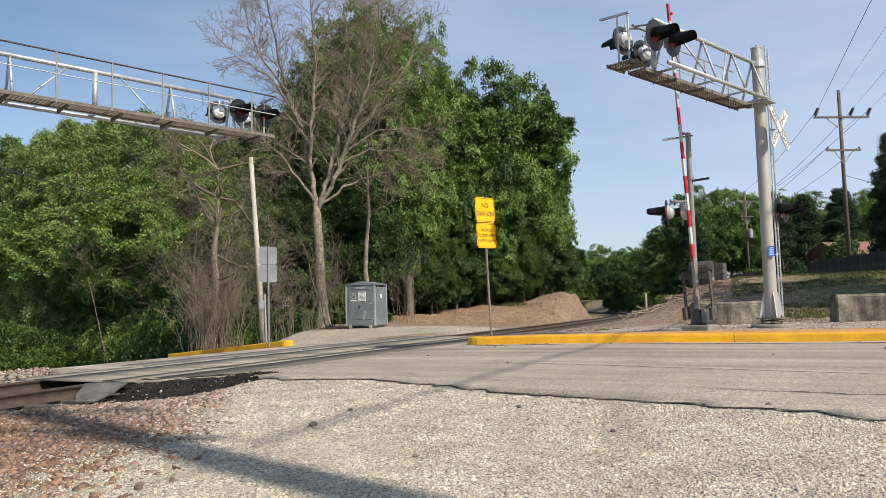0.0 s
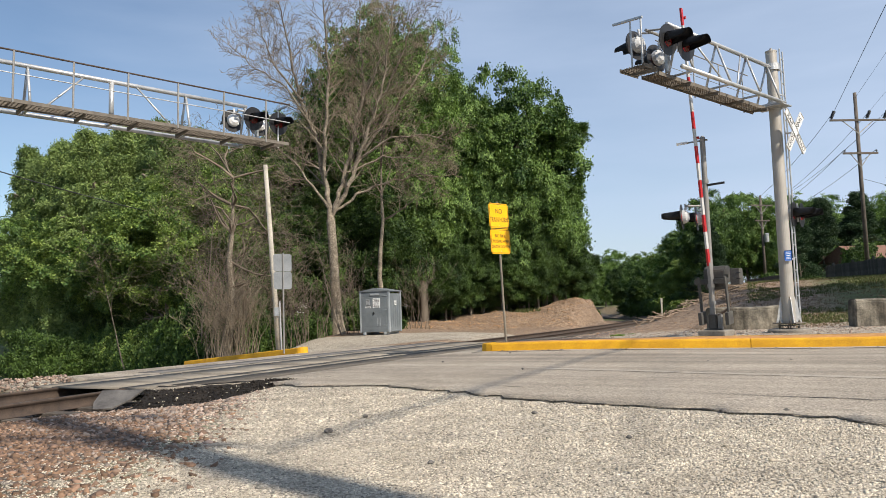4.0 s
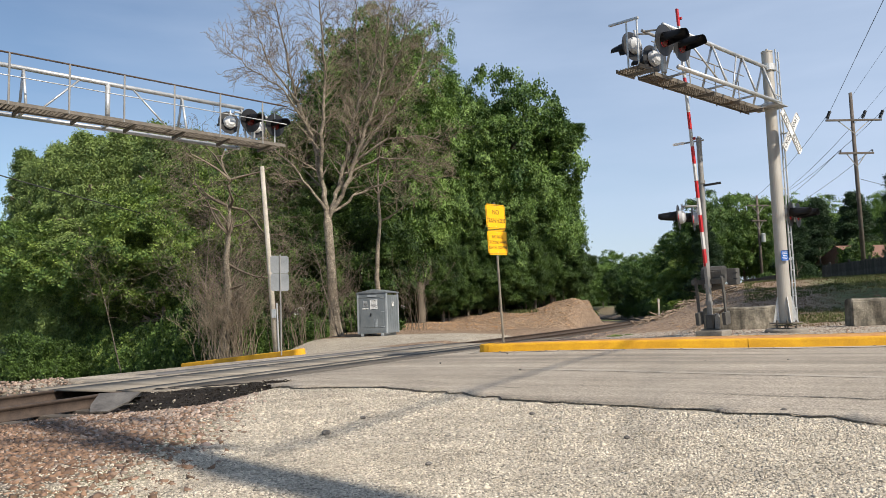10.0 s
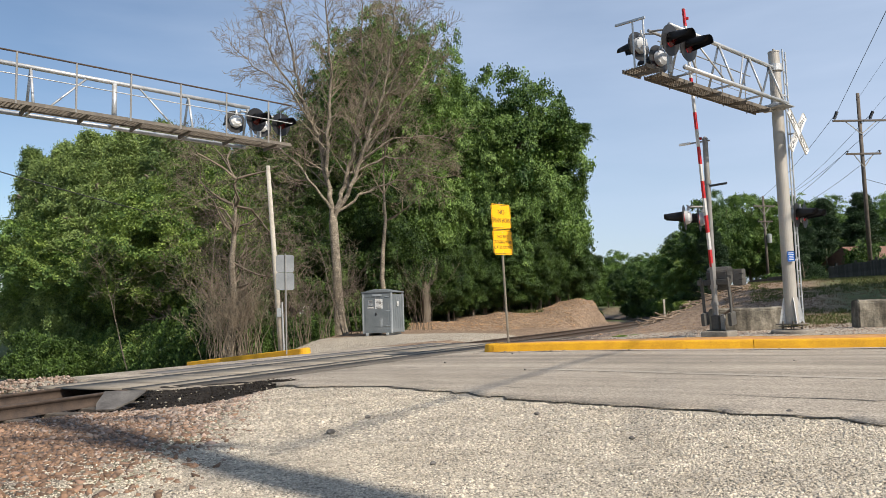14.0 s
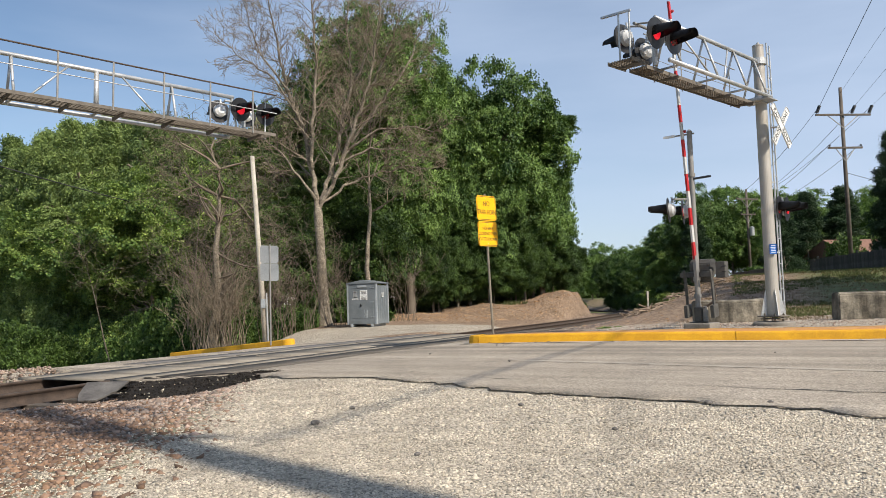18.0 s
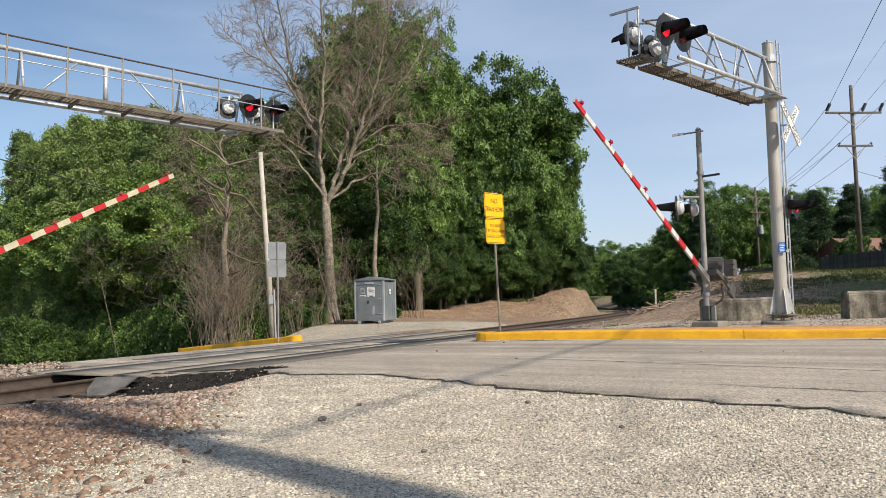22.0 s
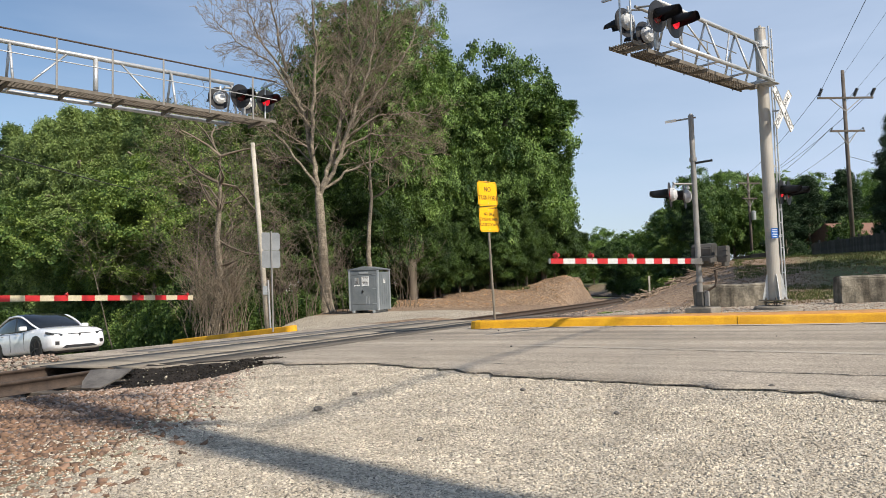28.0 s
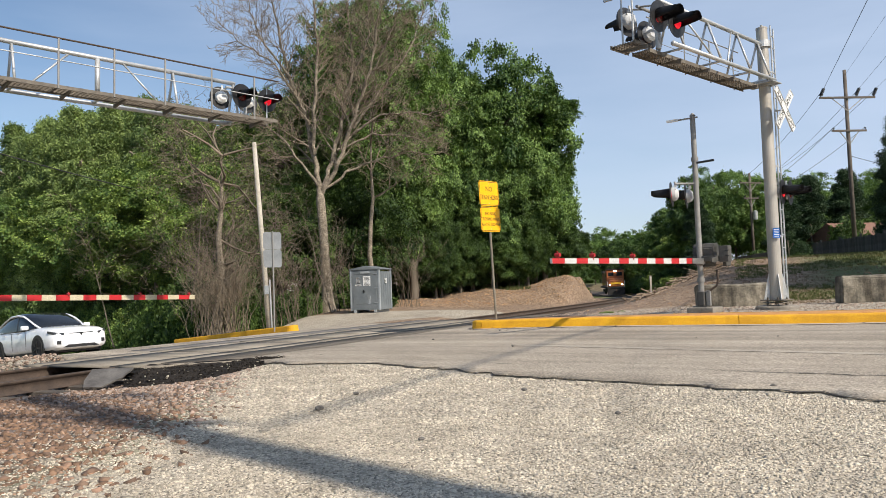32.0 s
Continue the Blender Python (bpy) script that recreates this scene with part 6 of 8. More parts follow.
CASE = surface("weathered_dark_case", (0.055, 0.052, 0.048), (0.10, 0.095, 0.085), 3.0, 0.7, 0.3, 40, (0.14, 0.12, 0.10))
post_r = gate_post(6.02, 18.4, -0.643, -0.766, 1.40, 4.88, "grey crossing gate on a steel pole with hooded lights", True)
ARM_R_M = post_r.matrix_basis.inverted() @ frame_at(5.95, 18.2, 1.37, -0.643, -0.766)
ARM_WHITE = surface("dusty_white_sheet", (0.47, 0.48, 0.47), (0.58, 0.58, 0.565), 3.0, 0.5, 0.05, 60)
arm_r = gate_arm(post_r, 6.5, ARM_R_M, "long red and white striped gate arm", 0.09, 0.125, ARM_WHITE)
CREAM = surface("yellowed_reflective_sheet", (0.44, 0.385, 0.255), (0.55, 0.49, 0.345), 3.0, 0.5, 0.05, 60)
post_l = gate_post(-14.02, 18.55, 0.590, 0.808, 1.30, 4.8, "grey crossing gate on a steel pole beside the lane", False)
ARM_L_M = post_l.matrix_basis.inverted() @ frame_at(-13.96, 18.42, 1.20, 0.590, 0.808)
arm_l = gate_arm(post_l, 9.13, ARM_L_M, "long red and cream striped gate arm", 0.145, 0.18, CREAM)


# ---------------------------------------------------------------- signs on the medians
def post_sign(x, y, lean, normal, width, height, z_top, gap, face, words, label, category="road sign"):
    """Two plates on one post; normal is the way they face."""
    z0 = float(road_z(x, y)) + 0.16
    ob = thing("road_sign", pose(x, y, z0, 0, lean, 0), label, category, "no-horn signs")
    bm = bmesh.new()
    tube(bm, (0, 0, -0.1), (0, 0, z_top - z0 + 0.04), 0.026, 0.026, 8)
    part("post", bm, RUSTPOST if words else GALV_DULL, ob, "slim steel post")
    yaw = math.degrees(math.atan2(normal[1], normal[0])) + 90
    for i, text in enumerate(words or ("", "")):
        zc = z_top - z0 - height / 2 - i * (height + gap)
        bm = bmesh.new()
        box(bm, width, 0.005, height)
        bmesh.ops.bevel(bm, geom=[e for e in bm.edges if abs((e.verts[0].co - e.verts[1].co).y) > 0.001], offset=0.035, segments=4, affect="EDGES")
        pl = part("sign_plate", bm, face if words else SIGN_BACK, ob, "" if words else "bare metal back of a sign plate", pose(0, 0, zc, 0, 0, yaw) @ pose(0, -0.034, 0))
        if words:
            # thin black border
            for sx, sz, px, pz in ((width - 0.07, 0.010, 0, height / 2 - 0.022), (width - 0.07, 0.010, 0, -height / 2 + 0.022), (0.010, height - 0.07, width / 2 - 0.022, 0), (0.010, height - 0.07, -width / 2 + 0.022, 0)):
                bm = bmesh.new()
                box(bm, sx, 0.002, sz)
                part("border", bm, INK, pl, m=pose(px, -0.004, pz))
            lines = text.split("|")
            for k, ln in enumerate(lines):
                size = (0.155 if len(lines) == 2 else 0.098)
                zz = (len(lines) - 1) / 2 * size * 1.22 - k * size * 1.22
                letters(ln, size, INK, pl, pose(0, -0.0045, zz, 90, 0, 0), width=min(1.0, (width - 0.1) / (len(ln) * size * 0.56)))
        for dz in (-height / 2 + 0.06, height / 2 - 0.06):
            bm = bmesh.new()
            tube(bm, (0, -0.006, dz), (0, 0.05, dz), 0.012, 0.012, 6)
            part("bolt", bm, GALV, pl)
    return ob


SIGN_BACK = surface("bare_sign_back", (0.19, 0.205, 0.215), (0.26, 0.275, 0.285), 2.0, 0.5, 0.05, 60, metal=0.3)
RUSTPOST = surface("brown_sign_post", (0.17, 0.15, 0.12), (0.26, 0.23, 0.18), 5.0, 0.7, 0.2, 40, metal=0.3)
post_sign(1.014, 17.04, -1.6, (0.76, -0.65), 0.70, 0.555, 3.298, 0.02, YELLOW_SIGN, ("NO|TRAIN HORN", "NO BIKE|CROSSING WHEN|GATES DOWN"), "yellow no-train-horn warning plates on a slim brown post")
post_sign(-5.7, 24.9, 0.3, (-0.62, 0.78), 0.64, 0.57, 2.95, 0.01, GALV, None, "bare grey backs of two road signs on a post")

# leaning bleached pole with a small meter box
pl_ = thing("wooden_pole", pose(-6.22, 26.5, gz(-6.22, 26.5)), "leaning bleached wooden pole behind the sign", "pole")
bm = bmesh.new()
tube(bm, (0.0, 0, -0.3), (-0.39, 0, 6.70), 0.10, 0.075, 10)
part("pole", bm, PALE_WOOD, pl_, smooth=True)
bm = bmesh.new()
tube(bm, (0.10, -0.1, -0.2), (0.05, -0.09, 1.9), 0.03, 0.03, 8)
part("conduit", bm, GALV, pl_)
bm = bmesh.new()
box(bm, 0.14, 0.1, 0.3, pose(-0.05, -0.13, 1.55), 0.01)
part("meter_box", bm, POTTY_LIGHT, pl_, "small grey meter box")


# ---------------------------------------------------------------- portable toilet
def portable_toilet(x, y, turn):
    W, D, H = 1.62, 1.56, 2.02
    ob = thing("portable_toilet", pose(x, y, gz(x, y) + 0.02, 0, 0, turn), "grey plastic portable toilet with white notices on its door", "portable toilet")
    for sx in (-0.55, 0.55):
        bm = bmesh.new()
        box(bm, 0.12, D + 0.16, 0.14, pose(sx, 0, 0.05), 0.015)
        part("skid", bm, POTTY_LIGHT, ob, "pale runner")
    bm = bmesh.new()
    box(bm, W, D, 0.10, pose(0, 0, 0.16), 0.02)
    part("floor_pan", bm, POTTY, ob)
    for nm, sx, sy, px, py in (("wall_panel", 0.05, D - 0.08, -W / 2 + 0.025, 0), ("wall_panel", 0.05, D - 0.08, W / 2 - 0.025, 0), ("wall_panel", W - 0.08, 0.05, 0, D / 2 - 0.025)):
        bm = bmesh.new()
        box(bm, sx, sy, H - 0.2, pose(px, py, 0.2 + (H - 0.2) / 2))
        # ribs pressed into the panel
        n = 5
        for i in range(n):
            f = (i + 0.5) / n - 0.5
            if sx < sy:
                box(bm, 0.02, 0.07, H - 0.45, pose(px + math.copysign(0.028, px), f * (D - 0.2), 0.2 + (H - 0.2) / 2), 0.006)
            else:
                box(bm, 0.07, 0.02, H - 0.45, pose(f * (W - 0.2), py + 0.028, 0.2 + (H - 0.2) / 2), 0.006)
        part(nm, bm, POTTY, ob)
    for px in (-W / 2 + 0.04, W / 2 - 0.04):
        for py in (-D / 2 + 0.04, D / 2 - 0.04):
            bm = bmesh.new()
            box(bm, 0.10, 0.10, H + 0.06, pose(px, py, 0.12 + H / 2), 0.025)
            part("corner_post", bm, POTTY_LIGHT, ob, "pale grey corner post")
    bm = bmesh.new()
    box(bm, W - 0.16, 0.05, H - 0.34, pose(0, -D / 2 + 0.02, 0.2 + (H - 0.34) / 2), 0.012)
    door = part("door", bm, POTTY, ob, "closed grey door")
    bm = bmesh.new()
    box(bm, W - 0.36, 0.015, H - 0.7, pose(0, -D / 2 - 0.010, 1.08), 0.006)
    part("door_panel", bm, POTTY, door)
    for sx, sz, px, pz, nm in ((0.40, 0.48, 0.12, 1.56, "notice"), (0.22, 0.30, -0.34, 1.60, "notice"), (0.32, 0.07, -0.34, 1.36, "notice")):
        bm = bmesh.new()
        box(bm, sx, 0.004, sz, pose(px, -D / 2 - 0.022, pz))
        nt_ = part(nm, bm, LABEL if sz > 0.3 or sz < 0.1 else GALV, door, "white printed notice")
        rows = int(sz / 0.06)
        for k in range(rows):
            bm = bmesh.new()
            box(bm, sx * (0.8 - 0.15 * (k % 2)), 0.003, 0.02, pose(px, -D / 2 - 0.026, pz + sz / 2 - 0.05 - k * 0.06))
            part("print_bar", bm, INK, nt_)
    for k in range(3):
        bm = bmesh.new()
        box(bm, 0.025, 0.012, 0.42, pose(0.16 + 0.07 * k, -D / 2 - 0.022, 0.62), 0.004)
        part("vent_slot", bm, POTTY_LIGHT, door)
    bm = bmesh.new()
    box(bm, 0.05, 0.04, 0.16, pose(-0.05, -D / 2 - 0.03, 1.05), 0.008)
    tube(bm, (-0.05, -D / 2 - 0.05, 1.05), (0.04, -D / 2 - 0.05, 1.05), 0.012, 0.012, 6)
    part("latch", bm, BLACK, door, "dark door latch")
    for zz in (0.45, 1.2, 1.9):
        bm = bmesh.new()
        box(bm, 0.20, 0.02, 0.035, pose(W / 2 - 0.22, -D / 2 - 0.02, zz), 0.005)
        part("hinge", bm, POTTY_LIGHT, door)
    bm = bmesh.new()
    box(bm, 0.5, 0.03, 0.10, pose(0.02, -D / 2 - 0.005, H - 0.03), 0.01)
    part("vent_grille", bm, POTTY_LIGHT, ob)
    bm = bmesh.new()
    box(bm, W - 0.14, 0.05, 0.26, pose(0, -D / 2 + 0.03, H), 0.01)
    part("door_header", bm, POTTY, ob)
    bm = bmesh.new()
    prism(bm, [(-W / 2 - 0.04, 0), (W / 2 + 0.04, 0), (W / 2 + 0.03, 0.05), (0, 0.20), (-W / 2 - 0.03, 0.05)], D + 0.08, pose(0, 0, H + 0.10))
    bmesh.ops.bevel(bm, geom=bm.edges[:], offset=0.015, segments=2, affect="EDGES")
    part("roof", bm, POTTY, ob, "shallow peaked grey roof")
    bm = bmesh.new()
    box(bm, 0.004, 0.24, 0.22, pose(W / 2 + 0.045, -0.1, 1.55))
    nt2 = part("notice", bm, LABEL, ob, "white printed notice")
    for k in range(3):
        bm = bmesh.new()
        box(bm, 0.003, 0.16, 0.02, pose(W / 2 + 0.049, -0.1, 1.62 - 0.06 * k))
        part("print_bar", bm, INK, nt2)
    return ob


portable_toilet(-3.98, 39.2, -18)


# ---------------------------------------------------------------- concrete blocks
def concrete_block(x, y, turn, length, h, label):
    ob = thing("concrete_block", pose(x, y, gz(x, y) - 0.03, 0, 0, turn), label, "concrete block", "concrete blocks")
    bm = bmesh.new()
    L = length / 2
    prism(bm, [(-0.30, 0), (0.30, 0), (0.30, h - 0.07), (0.22, h), (-0.22, h), (-0.30, h - 0.07)], length, pose(0, 0, 0, 0, 0, 90))
    bmesh.ops.bevel(bm, geom=bm.edges[:], offset=0.025, segments=2, affect="EDGES")
    bmesh.ops.subdivide_edges(bm, edges=[e for e in bm.edges if e.calc_length() > 0.5], cuts=14, use_grid_fill=True)
    for v in bm.verts:
        v.co += Vector((noise.noise(v.co * 3.1), noise.noise(v.co * 3.1 + Vector((9, 0, 0))), noise.noise(v.co * 2.2 + Vector((0, 9, 0))))) * 0.022
    part("block", bm, BLOCK, ob)
    for sx in (-0.45, 0.45):
        bm = bmesh.new()
        hose(bm, [(sx * L - 0.12, 0, h - 0.05), (sx * L - 0.07, 0, h + 0.06), (sx * L + 0.07, 0, h + 0.06), (sx * L + 0.12, 0, h - 0.05)], 0.012, 6)
        part("lifting_loop", bm, RAIL_SIDE, ob, "rusty lifting loop")
    return ob


BLOCK = surface("stained_old_concrete", (0.065, 0.060, 0.050), (0.25, 0.225, 0.185), 2.6, 0.92, 0.9, 18, (0.36, 0.325, 0.27), dist=0.015)


def rain_streaks(m):
    """Dark runs of dirt down the faces of old concrete."""
    nt = m.node_tree
    b = nt.nodes["Principled BSDF"]
    src = b.inputs["Base Color"].links[0].from_socket
    tc = nt.nodes.new("ShaderNodeTexCoord")
    mp = nt.nodes.new("ShaderNodeMapping")
    mp.inputs["Scale"].default_value = (3.6, 3.6, 0.6)
    n = nt.nodes.new("ShaderNodeTexNoise")
    n.inputs["Scale"].default_value, n.inputs["Detail"].default_value, n.inputs["Roughness"].default_value = 1.0, 5, 0.65
    r = nt.nodes.new("ShaderNodeValToRGB")
    r.color_ramp.elements[0].position, r.color_ramp.elements[0].color = 0.38, (0.42, 0.39, 0.35, 1)
    r.color_ramp.elements[1].position, r.color_ramp.elements[1].color = 0.66, (1.35, 1.32, 1.25, 1)
    mx = nt.nodes.new("ShaderNodeMix")
    mx.data_type, mx.blend_type = "RGBA", "MULTIPLY"
    mx.inputs[0].default_value = 1.0
    nt.links.new(tc.outputs["Object"], mp.inputs["Vector"])
    nt.links.new(mp.outputs["Vector"], n.inputs["Vector"])
    nt.links.new(n.outputs["Fac"], r.inputs["Fac"])
    nt.links.new(src, mx.inputs[6])
    nt.links.new(r.outputs["Color"], mx.inputs[7])
    nt.links.new(mx.outputs[2], b.inputs["Base Color"])


rain_streaks(BLOCK)
concrete_block(8.13, 22.2, -3, 1.95, 0.68, "dark weathered concrete barrier block beside the gate")
concrete_block(11.9, 20.7, -8, 2.75, 0.76, "pale chipped concrete barrier block on the gravel")


# ---------------------------------------------------------------- overhead line
def crossarm(parent, z, length, yaw, n, material=POLE_WOOD, braces=True, places=None):
    bm = bmesh.new()
    box(bm, length, 0.10, 0.12, pose(0, -0.16, z, 0, 0, yaw) , 0.008)
    part("crossarm", bm, material, parent)
    out = []
    for i in range(n):
        f = (places[i] if places else i / (n - 1) - 0.5) * (length - 0.2) if n > 1 else 0
        c = pose(0, -0.16, z, 0, 0, yaw) @ Vector((f, 0, 0))
        bm = bmesh.new()
        tube(bm, (c.x, c.y, z + 0.05), (c.x, c.y, z + 0.20), 0.025, 0.025, 8)
        for k in range(5 if n == 3 else 1):
            tube(bm, (c.x + 0.03 * k, c.y - 0.03 * k, z + 0.12 + 0.09 * k), (c.x + 0.03 * k + 0.02, c.y - 0.03 * k - 0.02, z + 0.20 + 0.09 * k), 0.115 if n == 3 else 0.07, 0.085 if n == 3 else 0.05, 10)
        part("insulator", bm, BLACK, parent, "dark ceramic insulator")
        out.append(Vector((c.x + 0.15, c.y - 0.15, z + 0.56)) if n == 3 else Vector((c.x, c.y, z + 0.22)))
    if braces:
        for sgn in (-1, 1):
            bm = bmesh.new()
            a = pose(0, -0.14, z, 0, 0, yaw) @ Vector((sgn * length * 0.28, 0, -0.03))
            beam(bm, a, (0, -0.14, z - 0.85), 0.05, 0.03, (0, 1, 0))
            part("brace", bm, GALV_DULL, parent)
    return out


def utility_pole(x, y, top, r, arms, label, transformer=False):
    z0 = gz(x, y)
    ob = thing("utility_pole", pose(x, y, z0), label, "utility pole", "utility poles")
    bm = bmesh.new()
    tube(bm, (0, 0, -0.5), (0, 0, top - z0), r, r * 0.72, 12)
    part("pole", bm, POLE_WOOD, ob, smooth=True)
    tips = []
    for za, ln, yaw, n in arms:
        tips.append([ob.matrix_basis @ p for p in crossarm(ob, za - z0, ln, yaw, n, places=(-0.5, 0.17, 0.5) if n == 3 else None)])
    if transformer:
        bm = bmesh.new()
        tube(bm, (0.28, -0.25, top - z0 - 4.6), (0.28, -0.25, top - z0 - 3.8), 0.22, 0.22, 14)
        tube(bm, (0.28, -0.25, top - z0 - 3.8), (0.28, -0.25, top - z0 - 3.72), 0.22, 0.1, 14)
        part("transformer", bm, GALV, ob, "grey transformer can")
    return tips


def cable(a, b, sag, r, label="thin black overhead wire", name="overhead_wire", n=24):
    bm = bmesh.new()
    a, b = Vector(a), Vector(b)
    pts = [a.lerp(b, i / n) - Vector((0, 0, sag * 4 * (i / n) * (1 - i / n))) for i in range(n + 1)]
    hose(bm, pts, r, 5)
    ob = part(name, bm, CABLE)
    return tagged(ob, label, "overhead wire", "overhead wires")


t1 = utility_pole(25.4, 48, 13.64, 0.14, ((11.85, 3.7, 6, 3), (9.75, 2.3, 6, 2)), "dark wooden utility pole with two crossarms")
t2 = utility_pole(29.8, 75, 10.9, 0.15, ((9.9, 2.6, 20, 2), (8.4, 1.8, 20, 2)), "distant wooden utility pole with a transformer", True)
t3 = utility_pole(30.0, 110, 10.2, 0.15, ((8.9, 2.8, 10, 2),), "distant wooden utility pole above the trees")
px_, py_ = 5.95, -2.74
utility_pole(px_, py_, 13.6, 0.25, ((12.6, 3.7, -20, 3), (10.4, 2.3, -20, 2)), "stout dark wooden pole standing behind the gravel lot")
utility_pole(22.1, 32.9, 12.4, 0.17, ((11.4, 2.3, -26, 2),), "dark wooden utility pole beside the fence")
utility_pole(-5.6, -40, 11.6, 0.16, ((9.3, 9.0, 0, 3),), "dark wooden utility pole with a wide crossarm")
for i, x_near in enumerate((-10.0, -5.2, -2.2)):
    cable(t1[0][i], (x_near, -40, 9.5), 0.0, 0.013 if i == 0 else 0.008)
cable((25.4, 48, 13.3), (-5.6, -40, 11.3), 0.0, 0.007)
for i in range(3):
    cable(t1[0][i], t2[0][min(i, 1)], 0.5, 0.014)
for i in range(2):
    cable(t1[1][i], t2[1][i], 0.5, 0.014)
    cable(t2[0][i], t3[0][i], 0.6, 0.014)
cable((25.4, 48, 8.2), (37, 49, 6.6), 0.5, 0.015)
cable((-25.5, 31.0, 9.6), (-14.4, 48, 6.4), 0.3, 0.03)
# heavy cable from the pole behind the camera
cable((px_ + 0.45, py_, 9.4), (21.9, 32.5, 9.3), 0.0, 0.038, "heavy bundled overhead cable")

# ---------------------------------------------------------------- fence and house on the rise
fence = thing("wooden_fence", pose(22.1, 30, 0), "old dark wooden board fence on the grassy rise", "fence")
bm = bmesh.new()
box(bm, 0.03, 0.148, 1.0, None, 0.004)
board_ob = part("board", bm, FENCE_WOOD, fence)
board_me = board_ob.data
bpy.data.objects.remove(board_ob)
rnd = random.Random(3)
yy = 0.0
k = 0
while yy < 17.2:
    o = new("board", board_me)
    o.parent = fence
    xx = 0.02 * yy + rnd.uniform(-0.01, 0.01)
    o.matrix_basis = pose(xx, yy, gz(22.1 + xx, 30 + yy) + 0.52 + rnd.uniform(-0.03, 0.03), rnd.uniform(-1.5, 1.5), 0, 0)
    if k % 15 == 0:
        bm = bmesh.new()
        box(bm, 0.10, 0.10, 1.25)
        part("post", bm, FENCE_WOOD, fence, m=pose(xx + 0.08, yy, gz(22.1 + xx, 30 + yy) + 0.55))
    yy += 0.156
    k += 1
low = thing("wooden_fence", pose(22.3, 52, 0), "low weathered fence running down the bank", "fence")
for i in range(70):
    o = new("board", board_me)
    o.parent = low
    xx, yy = 0.3 + rnd.uniform(-0.01, 0.01) + 0.012 * i, i * 0.156
    o.matrix_basis = pose(xx, yy, gz(22.3 + xx, 52 + yy) + 0.42 + rnd.uniform(-0.04, 0.04), rnd.uniform(-2, 2), 0, 0)

house = thing("house", pose(39.5, 72, gz(39.5, 72) - 0.7, 0, 0, 12), "low tan brick house with a brown shingle roof", "house")
bm = bmesh.new()
box(bm, 8, 6, 3.0, pose(0, 0, 1.5))
part("wall", bm, HOUSEWALL, house)
bm = bmesh.new()
prism(bm, [(-3.6, 0), (3.6, 0), (0, 1.7)], 9.0, pose(0, 0, 3.0, 0, 0, 90))
part("roof", bm, ROOFTILE, house, "brown shingle roof")
for sx in (-2.4, 0.4, 2.8):
    bm = bmesh.new()
    box(bm, 1.1, 0.08, 1.2, pose(sx, -3.03, 1.7))
    wd = part("window", bm, LABEL, house, "white-framed window")
    bm = bmesh.new()
    box(bm, 0.95, 0.03, 1.05, pose(sx, -3.075, 1.7))
    part("pane", bm, BLACK, wd)


# ---------------------------------------------------------------- white car
CARWHITE = plain("white_car_paint", (0.80, 0.81, 0.83), 0.22, 0.0, 0.0, None, 1.0)
CARGLASS = plain("tinted_car_glass", (0.012, 0.015, 0.02), 0.06)
TYRE = surface("tyre_rubber", (0.012, 0.012, 0.012), (0.03, 0.03, 0.03), 6.0, 0.85, 0.3, 60)
RIM = plain("dark_alloy_rim", (0.05, 0.05, 0.055), 0.35, 0.7)
LAMPGLASS = plain("headlamp_glass", (0.05, 0.055, 0.06), 0.12)


def loft(stations, profile, closed_ends=True):
    """Cross sections along x, mirrored in y. profile(i) gives half a section from the bottom middle to the top middle."""
    bm = bmesh.new()
    rings = []
    for st in stations:
        half = profile(*st)
        ring = [bm.verts.new((st[0], y, z)) for y, z in half] + [bm.verts.new((st[0], -y, z)) for y, z in half[-2:0:-1]]
        rings.append(ring)
    n = len(rings[0])
    for a, b in zip(rings, rings[1:]):
        for i in range(n):
            bm.faces.new((a[i], a[(i + 1) % n], b[(i + 1) % n], b[i]))
    if closed_ends:
        bm.faces.new(rings[0])
        bm.faces.new(rings[-1][::-1])
    bmesh.ops.recalc_face_normals(bm, faces=bm.faces)
    return bm


def body_section(x, w, zl, zh):
    mid = (zl + zh) / 2
    return [(0, zl), (w * 0.70, zl), (w * 0.93, zl + 0.05), (w, zl + 0.16), (w, mid), (w * 0.985, zh - 0.14), (w * 0.94, zh - 0.05), (w * 0.80, zh), (w * 0.4, zh + 0.035), (0, zh + 0.045)]


def cabin_section(x, wb, zb, wt, zt):
    return [(0, zb - 0.05), (wb, zb - 0.05), (wb, zb), (wb * 0.6 + wt * 0.4, zb + (zt - zb) * 0.45), (wt * 1.04, zb + (zt - zb) * 0.85), (wt * 0.9, zt - 0.015), (wt * 0.5, zt + 0.012), (0, zt + 0.02)]


